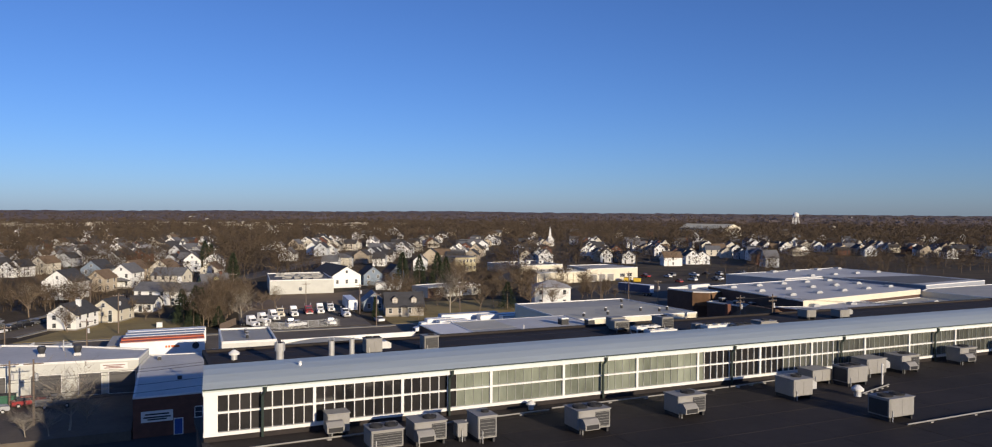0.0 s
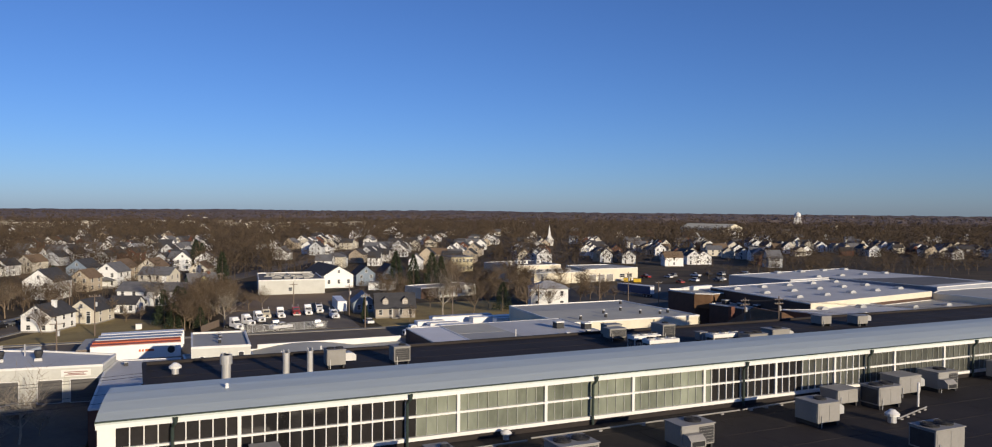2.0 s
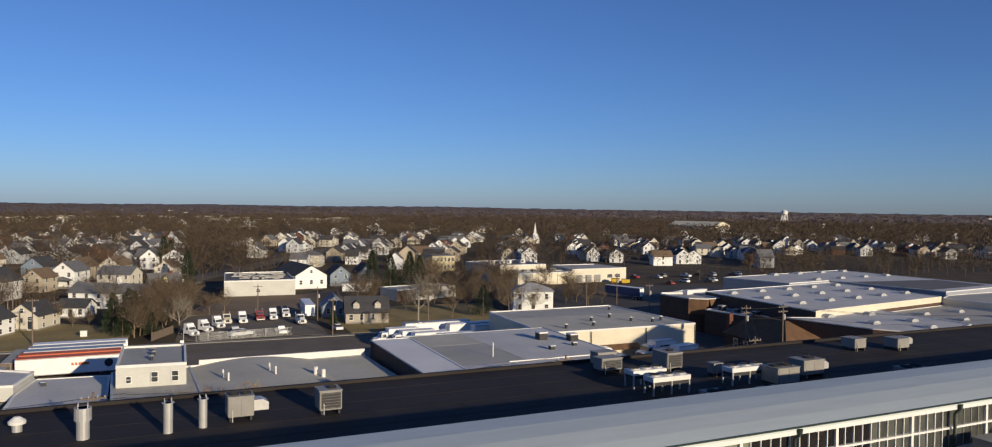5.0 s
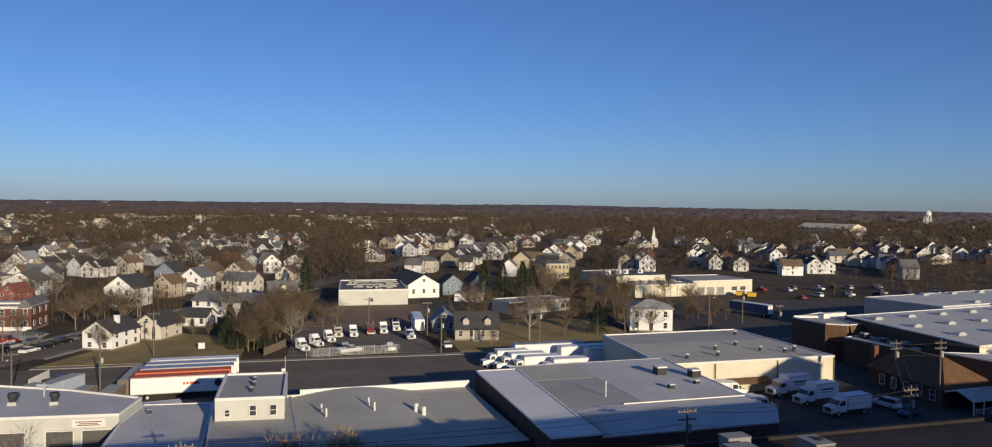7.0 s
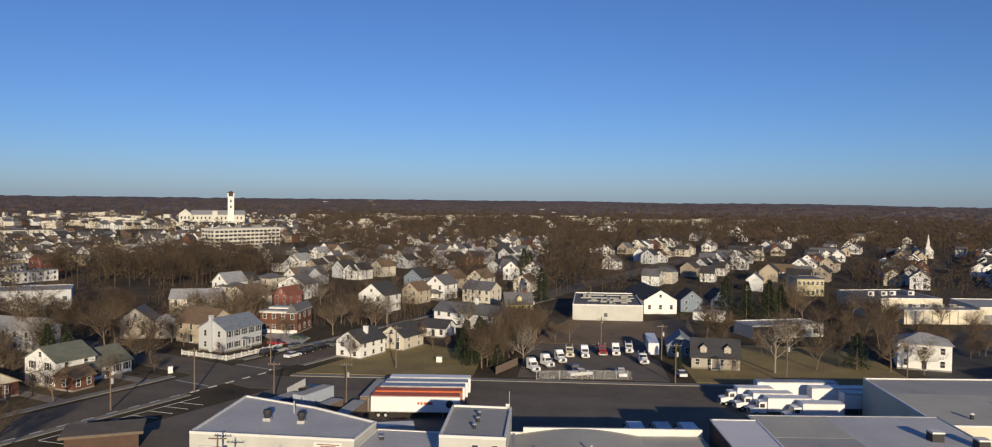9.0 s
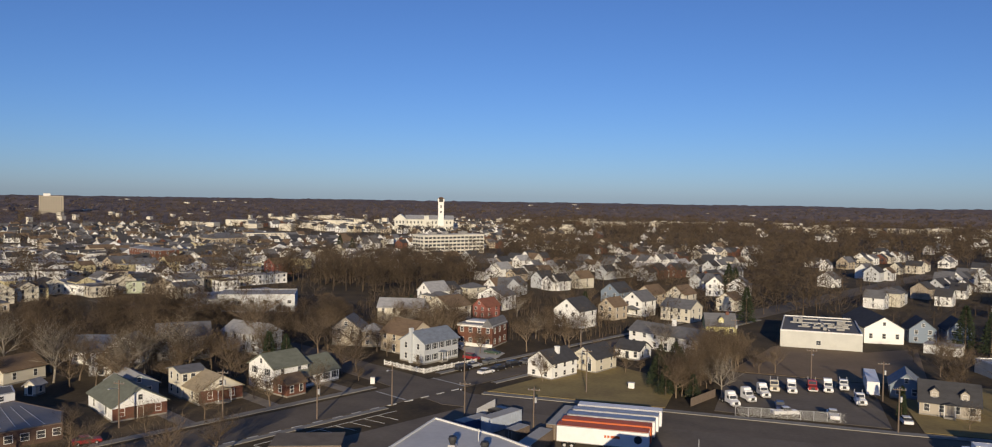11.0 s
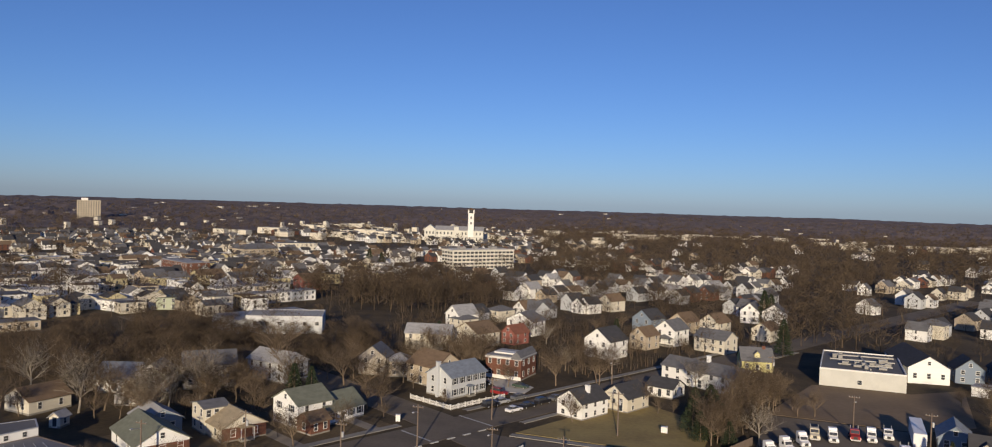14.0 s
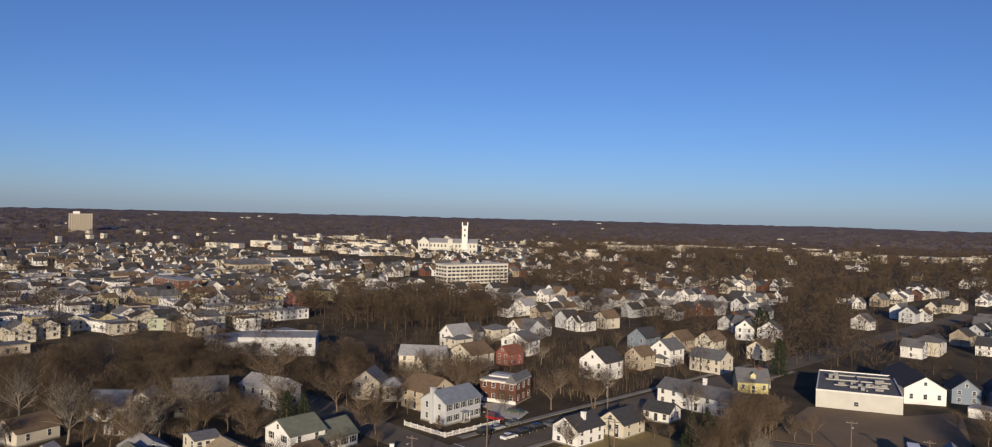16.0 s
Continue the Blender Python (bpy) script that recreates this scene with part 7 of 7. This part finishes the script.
for r, x, y, turn in far_spots[190:]:
    a = radians(turn)
    ca, sa = math.cos(a), math.sin(a)
    s, h, rh = trng.uniform(0.72, 1.0), trng.uniform(3.8, 5.2), trng.uniform(2.2, 3.4)
    i0 = len(fv)
    for px, py, pz in [(p, q, z) for z in (0, h) for p, q in hx] + [(4.25, -0.3, h + rh), (4.25, 10.8, h + rh)] + [(-0.5, -0.3, h - 0.2), (9, -0.3, h - 0.2), (9, 10.8, h - 0.2), (-0.5, 10.8, h - 0.2)]:
        fv.append((x + s * (px * ca - py * sa), y + s * (px * sa + py * ca), pz))
    wc, rc = trng.choice((0, 0, 0, 0, 1, 1, 2, 3)), trng.choice((4, 4, 5, 5, 5, 6))
    for f, m_ in (((0, 1, 5, 4), wc), ((1, 2, 6, 5), wc), ((2, 3, 7, 6), wc), ((3, 0, 4, 7), wc), ((4, 5, 8), wc), ((6, 7, 9), wc), ((10, 8, 9, 13), rc), ((11, 12, 9, 8), rc)):
        ff.append(tuple(i0 + k for k in f))
        fm.append(m_)
    # windows on the gables and sides, and a low front porch
    for z0 in (0.9, h * 0.62):
        for c_ in (2.1, 6.4):
            for quad in (((c_ - 0.5, -0.06), (c_ + 0.5, -0.06)), ((8.56, c_ - 0.3), (8.56, c_ + 0.7)), ((-0.06, c_ + 0.9), (-0.06, c_ - 0.1)), ((c_ + 0.5, 10.56), (c_ - 0.5, 10.56))):
                j0 = len(fv)
                for (px, py), pz in ((quad[0], z0), (quad[1], z0), (quad[1], z0 + 1.3), (quad[0], z0 + 1.3)):
                    fv.append((x + s * (px * ca - py * sa), y + s * (px * sa + py * ca), pz))
                ff.append((j0, j0 + 1, j0 + 2, j0 + 3))
                fm.append(7)
    if trng.random() < 0.6:
        j0 = len(fv)
        for px, py, pz in ((0.3, -2.2, 2.3), (8.2, -2.2, 2.3), (8.2, 0, 2.9), (0.3, 0, 2.9), (0.3, -2.2, 2.1), (8.2, -2.2, 2.1)):
            fv.append((x + s * (px * ca - py * sa), y + s * (px * sa + py * ca), pz))
        for f, m_ in (((0, 1, 2, 3), rc), ((4, 5, 1, 0), wc)):
            ff.append(tuple(j0 + k for k in f))
            fm.append(m_)
# low terraces and blocks that fill the older town
own = [o.matrix_basis @ Vector((7, 5, 0)) for o in scene.objects if o.parent is None and o.name.split(".")[0] in ("house", "block", "shop", "workshop")]
for i in range(-6, 46):
    for j in range(-40, -6):
        x, y = av(i * 11.5 + trng.uniform(-2, 2), j * 13.5 + (4 if i % 3 else -3) + trng.uniform(-2, 2))
        r, ang = math.hypot(x, y), math.degrees(math.atan2(x, y))
        if not (-56 < ang < -21 and 352 < r < 640) or math.hypot(x + 160, y - 375) < 68 or trng.random() < 0.22 or any(math.hypot(x - o.x, y - o.y) < 12.5 for o in own) or any(math.hypot(x - p, y - q) < c for p, q, c in KEEP_CLEAR):
            continue
        a = radians(63 + trng.choice((0, 90)))
        ca, sa = math.cos(a), math.sin(a)
        w, d, h = trng.uniform(6.5, 11), trng.uniform(7, 12), trng.uniform(4.2, 6.6)
        rh = trng.choice((0.02, 0.02, 0.02, 2.0, 2.6))
        i0 = len(fv)
        for px, py, pz in [(p * w, q * d, z) for z in (0, h) for p, q in ((0, 0), (1, 0), (1, 1), (0, 1))] + [(w / 2, -0.2, h + rh), (w / 2, d + 0.2, h + rh), (-0.3, -0.2, h), (w + 0.3, -0.2, h), (w + 0.3, d + 0.2, h), (-0.3, d + 0.2, h)]:
            fv.append((x + px * ca - py * sa, y + px * sa + py * ca, pz))
        wc, rc = trng.choice((0, 0, 0, 0, 1, 1, 2, 8)), trng.choice((9, 9, 4, 6)) if rh < 1 else trng.choice((4, 5, 6))
        for f, m_ in (((0, 1, 5, 4), wc), ((1, 2, 6, 5), wc), ((2, 3, 7, 6), wc), ((3, 0, 4, 7), wc), ((4, 5, 8), wc), ((6, 7, 9), wc), ((10, 8, 9, 13), rc), ((11, 12, 9, 8), rc)):
            ff.append(tuple(i0 + k for k in f))
            fm.append(m_)
        for z0 in (1.0, h * 0.6):
            for f_ in (0.25, 0.72):
                for p0, p1 in (((f_ * w - 0.45, -0.06), (f_ * w + 0.45, -0.06)), ((w + 0.06, f_ * d - 0.45), (w + 0.06, f_ * d + 0.45)), ((-0.06, f_ * d + 0.45), (-0.06, f_ * d - 0.45)), ((f_ * w + 0.45, d + 0.06), (f_ * w - 0.45, d + 0.06))):
                    j0 = len(fv)
                    for (px, py), pz in ((p0, z0), (p1, z0), (p1, z0 + 1.3), (p0, z0 + 1.3)):
                        fv.append((x + px * ca - py * sa, y + px * sa + py * ca, pz))
                    ff.append((j0, j0 + 1, j0 + 2, j0 + 3))
                    fm.append(7)
me = bpy.data.meshes.new("far_houses")
me.from_pydata(fv, [], ff)
for m_ in cols:
    me.materials.append(m_)
me.polygons.foreach_set("material_index", fm)
tagged(new("far_houses", me), "mass of small pale gabled houses across the town", "houses", kind="stuff")


# ---- far woods ----
def scatter_trees(name, places, blades, blade_w, label, seed):
    """One mesh of many small bare crowns made of thin blades."""
    r = np.random.RandomState(seed)
    n = len(places)
    P = np.array(places)
    h = P[:, 2]
    base = np.repeat(P[:, :2], blades, 0)
    hh = np.repeat(h, blades)
    az, rad, zz = r.uniform(0, 6.283, n * blades), np.sqrt(r.uniform(0, 1, n * blades)), r.uniform(0.25, 1.0, n * blades)
    prof = np.sqrt(np.clip(1 - ((zz - 0.58) / 0.45) ** 2, 0.02, 1)) * 0.4
    c = np.stack([base[:, 0] + hh * rad * prof * np.cos(az), base[:, 1] + hh * rad * prof * np.sin(az), hh * zz], 1)
    way = np.stack([np.cos(az) * 0.7 + r.normal(0, 0.5, n * blades), np.sin(az) * 0.7 + r.normal(0, 0.5, n * blades), r.uniform(0.1, 1.1, n * blades)], 1)
    way /= np.linalg.norm(way, axis=1)[:, None]
    side = np.cross(way, r.normal(0, 1, way.shape))
    side /= np.linalg.norm(side, axis=1)[:, None]
    ln = (hh * r.uniform(0.12, 0.24, n * blades))[:, None]
    w = (hh / 12 * blade_w * r.uniform(0.6, 1.3, n * blades))[:, None]
    v = np.stack([c - way * ln * 0.4 - side * w, c - way * ln * 0.4 + side * w, c + way * ln * 0.6], 1).reshape(-1, 3)
    tv = np.stack([np.c_[P[:, 0] - 0.15, P[:, 1], 0 * h], np.c_[P[:, 0] + 0.15, P[:, 1], 0 * h], np.c_[P[:, 0], P[:, 1], h * 0.7]], 1).reshape(-1, 3)
    v = np.concatenate([v, tv])
    f = np.arange(len(v)).reshape(-1, 3)
    me = bpy.data.meshes.new(name)
    me.vertices.add(len(v))
    me.vertices.foreach_set("co", v.ravel().astype(np.float32))
    me.loops.add(len(v))
    me.loops.foreach_set("vertex_index", f.ravel().astype(np.int32))
    me.polygons.add(len(f))
    me.polygons.foreach_set("loop_start", (np.arange(len(f)) * 3).astype(np.int32))
    me.update(calc_edges=True)
    me.validate()
    me.materials.append(FARTWIG)
    tagged(new(name, me), label, "woods", kind="stuff")


near_pl, mid_pl = [], []
trng = random.Random(9)
taken = [(x, y) for _, x, y, _ in far_spots]
for k in range(34000):
    r, a = 230 + 1450 * math.sqrt(trng.random()), radians(trng.uniform(-60, 66))
    x, y = r * math.sin(a), r * math.cos(a)
    if y < 225 or any(math.hypot(x - p, y - q) < c * 0.75 for p, q, c in KEEP_CLEAR) or (110 < x < 215 and y < 255) or (215 < x < 235 and y < 190):
        continue
    wood = noise.noise((x / 170, y / 170, 4.2)) + 0.35 * noise.noise((x / 50, y / 50, 8))
    left = math.degrees(a) < -14
    belt = math.degrees(a) > 44 and r < 540
    deep = belt or math.hypot(x + 165, y - 390) < 62 or abs(x - 0.09 * y - 2) < 21 or (not left and r > 640)
    low = left and r < 470
    if (-112 < x < 5 and y < 320 and trng.random() < 0.3) or not deep and not (low and trng.random() < 0.5) and (wood < (0.1 if math.degrees(a) < 0 else 0.3) or left) and trng.random() > (0.24 if left and r > 300 else 0.36 if math.degrees(a) < -3 else 0.42 if r < 420 else 0.29):
        continue
    h = (trng.uniform(7, 11) if belt else trng.uniform(11, 16.5) if deep or wood > (0.1 if math.degrees(a) < 0 else 0.3) else trng.uniform(5.5, 9) if low else trng.uniform(7, 12.5) if math.degrees(a) < 0 else trng.uniform(5.5, 10)) if r < 650 else trng.uniform(8, 14)
    (near_pl if r < 650 else mid_pl).append((x, y, h))
shrub_pl = []
for k in range(2600):
    x, y = trng.uniform(-130, 10), trng.uniform(176, 345)
    v_ = (x + 58.5) * V.x + (y - 174) * V.y
    if abs(v_) < 10 or x > 0.3 * (y - 200) - 10 or y < 236 or any(math.hypot(x - h_.x, y - h_.y) < 6.5 for h_ in homes):
        continue
    shrub_pl.append((x, y, trng.uniform(1.4, 4.6)))
for k in range(900):
    x, y = trng.uniform(-190, -80), trng.uniform(105, 260)
    v_ = (x + 58.5) * V.x + (y - 174) * V.y
    if v_ > -34 or any(math.hypot(x - h_.x, y - h_.y) < 8.5 for h_ in homes):
        continue
    shrub_pl.append((x, y, trng.uniform(1.5, 6.0)))
# dense grove beside the older town, and garden trees among the houses past the avenue
grove_pl = []
for k in range(170):
    r, a = 52 * math.sqrt(trng.random()), trng.uniform(0, 6.283)
    grove_pl.append((-158 + 1.05 * r * math.cos(a), 384 + r * math.sin(a), trng.uniform(7.0, 15.5)))
scatter_trees("grove", grove_pl, 360, 0.045, "dense brown grove of bare trees beside the older town", 23)
yard_pl = []
for k in range(1500):
    x, y = trng.uniform(-95, 150), trng.uniform(240, 470)
    v_ = (x + 58.5) * V.x + (y - 174) * V.y
    if abs(v_) < 10 or (8 < x < 66 and y < 300) or (x > 56 and y < 262) or any(math.hypot(x - h_.x, y - h_.y) < 6.5 for h_ in homes) or any(math.hypot(x - p, y - q) < 7.5 for p, q in taken):
        continue
    yard_pl.append((x, y, trng.uniform(5.0, 9.5)))
scatter_trees("yard_trees", yard_pl[:210], 330, 0.04, "bare brown trees in the yards between the houses", 29)
scatter_trees("garden_shrubs", shrub_pl[:1100], 110, 0.06, "bare brown shrubs and young trees in the gardens", 17)
scatter_trees("avenue_woods", wood_pl, 900, 0.035, "bare brown woods behind the bungalows", 7)
scatter_trees("town_trees", near_pl[:6200], 140, 0.1, "bare brown trees between the town houses", 1)
scatter_trees("distant_trees", mid_pl[:13000], 50, 0.28, "distant bare brown woods", 2)

far_pl = []
for k in range(9000):
    r, a = 1500 + 2000 * trng.random(), radians(trng.uniform(-62, 62))
    far_pl.append((r * math.sin(a), r * math.cos(a), trng.uniform(11, 17)))
scatter_trees("horizon_trees", far_pl, 12, 0.9, "bare treetops of the far woods", 3)

# canopy of the farthest woods
bm = B()
rad = [1150 * (4850 / 1150) ** (k / 110) for k in range(111)]
NA = 420
rows = []
for r in rad:
    row = []
    for k in range(NA + 1):
        a = radians(-72 + 150 * k / NA)
        x, y = r * math.sin(a), r * math.cos(a)
        ridge = max(0, (r - 2600) / 2250) ** 1.5 * (0.04 + 0.4 * math.exp(-((math.degrees(a) - 14) / 15) ** 2)) * (16 + 18 * noise.noise((x / 700, y / 700, 1.7)))
        cover = noise.noise((x / 330, y / 330, 2.2)) + 0.4 * noise.noise((x / 90, y / 90, 5.1))
        rise = min(1, max(0, (r - 1150) / 420))
        h = -1 + 11 * rise + (5 * noise.noise((x / 60, y / 60, 3)) + 3 * trng.uniform(-1, 1)) * rise
        row.append(bm.verts.new((x, y, ridge + (h if cover > -0.32 else h * 0.6))))
    rows.append(row)
for a_, b_ in zip(rows, rows[1:]):
    for k in range(NA):
        bm.faces.new((a_[k], a_[k + 1], b_[k + 1], b_[k]))
solo("backdrop_woods", bm, HAZEWOOD, "far brown woods and low hills at the horizon, haze in their colour", "woods", kind="stuff")

# pale flat sheds far across the town
bm = B()
shed_rng = random.Random(12)
for cx, cy, n in ((-270, 1016, 14), (-182, 1273, 16), (11, 1362, 14), (208, 1220, 16), (-520, 900, 14), (-640, 1150, 10), (420, 1330, 8)):
    for k in range(n):
        x, y = cx + shed_rng.uniform(-110, 110), cy + shed_rng.uniform(-70, 70)
        w, d, h = shed_rng.uniform(10, 34), shed_rng.uniform(8, 18), shed_rng.uniform(5, 9)
        box(bm, x, y, 0, x + w, y + d, h)
for k in range(170):
    a, r = radians(shed_rng.uniform(-62, 60)), shed_rng.uniform(1250, 4300)
    if math.degrees(a) > -8 and shed_rng.random() < 0.55:
        continue
    w, d, h = shed_rng.uniform(5, 15) * r / 2000, 12, shed_rng.uniform(8, 12.5)
    x, y = r * math.sin(a), r * math.cos(a)
    box(bm, x, y, 0, x + w, y + d, h)
for k in range(90):
    a, r = radians(shed_rng.uniform(-62, -14)), shed_rng.uniform(1150, 1900)
    w, d, h = shed_rng.uniform(3, 9), 7, shed_rng.uniform(6, 10.5)
    x, y = r * math.sin(a), r * math.cos(a)
    box(bm, x, y, 0, x + w, y + d, h)
solo("far_sheds", bm, SIDING["cream"], "pale flat-roofed sheds scattered far across the town", "sheds", kind="stuff")
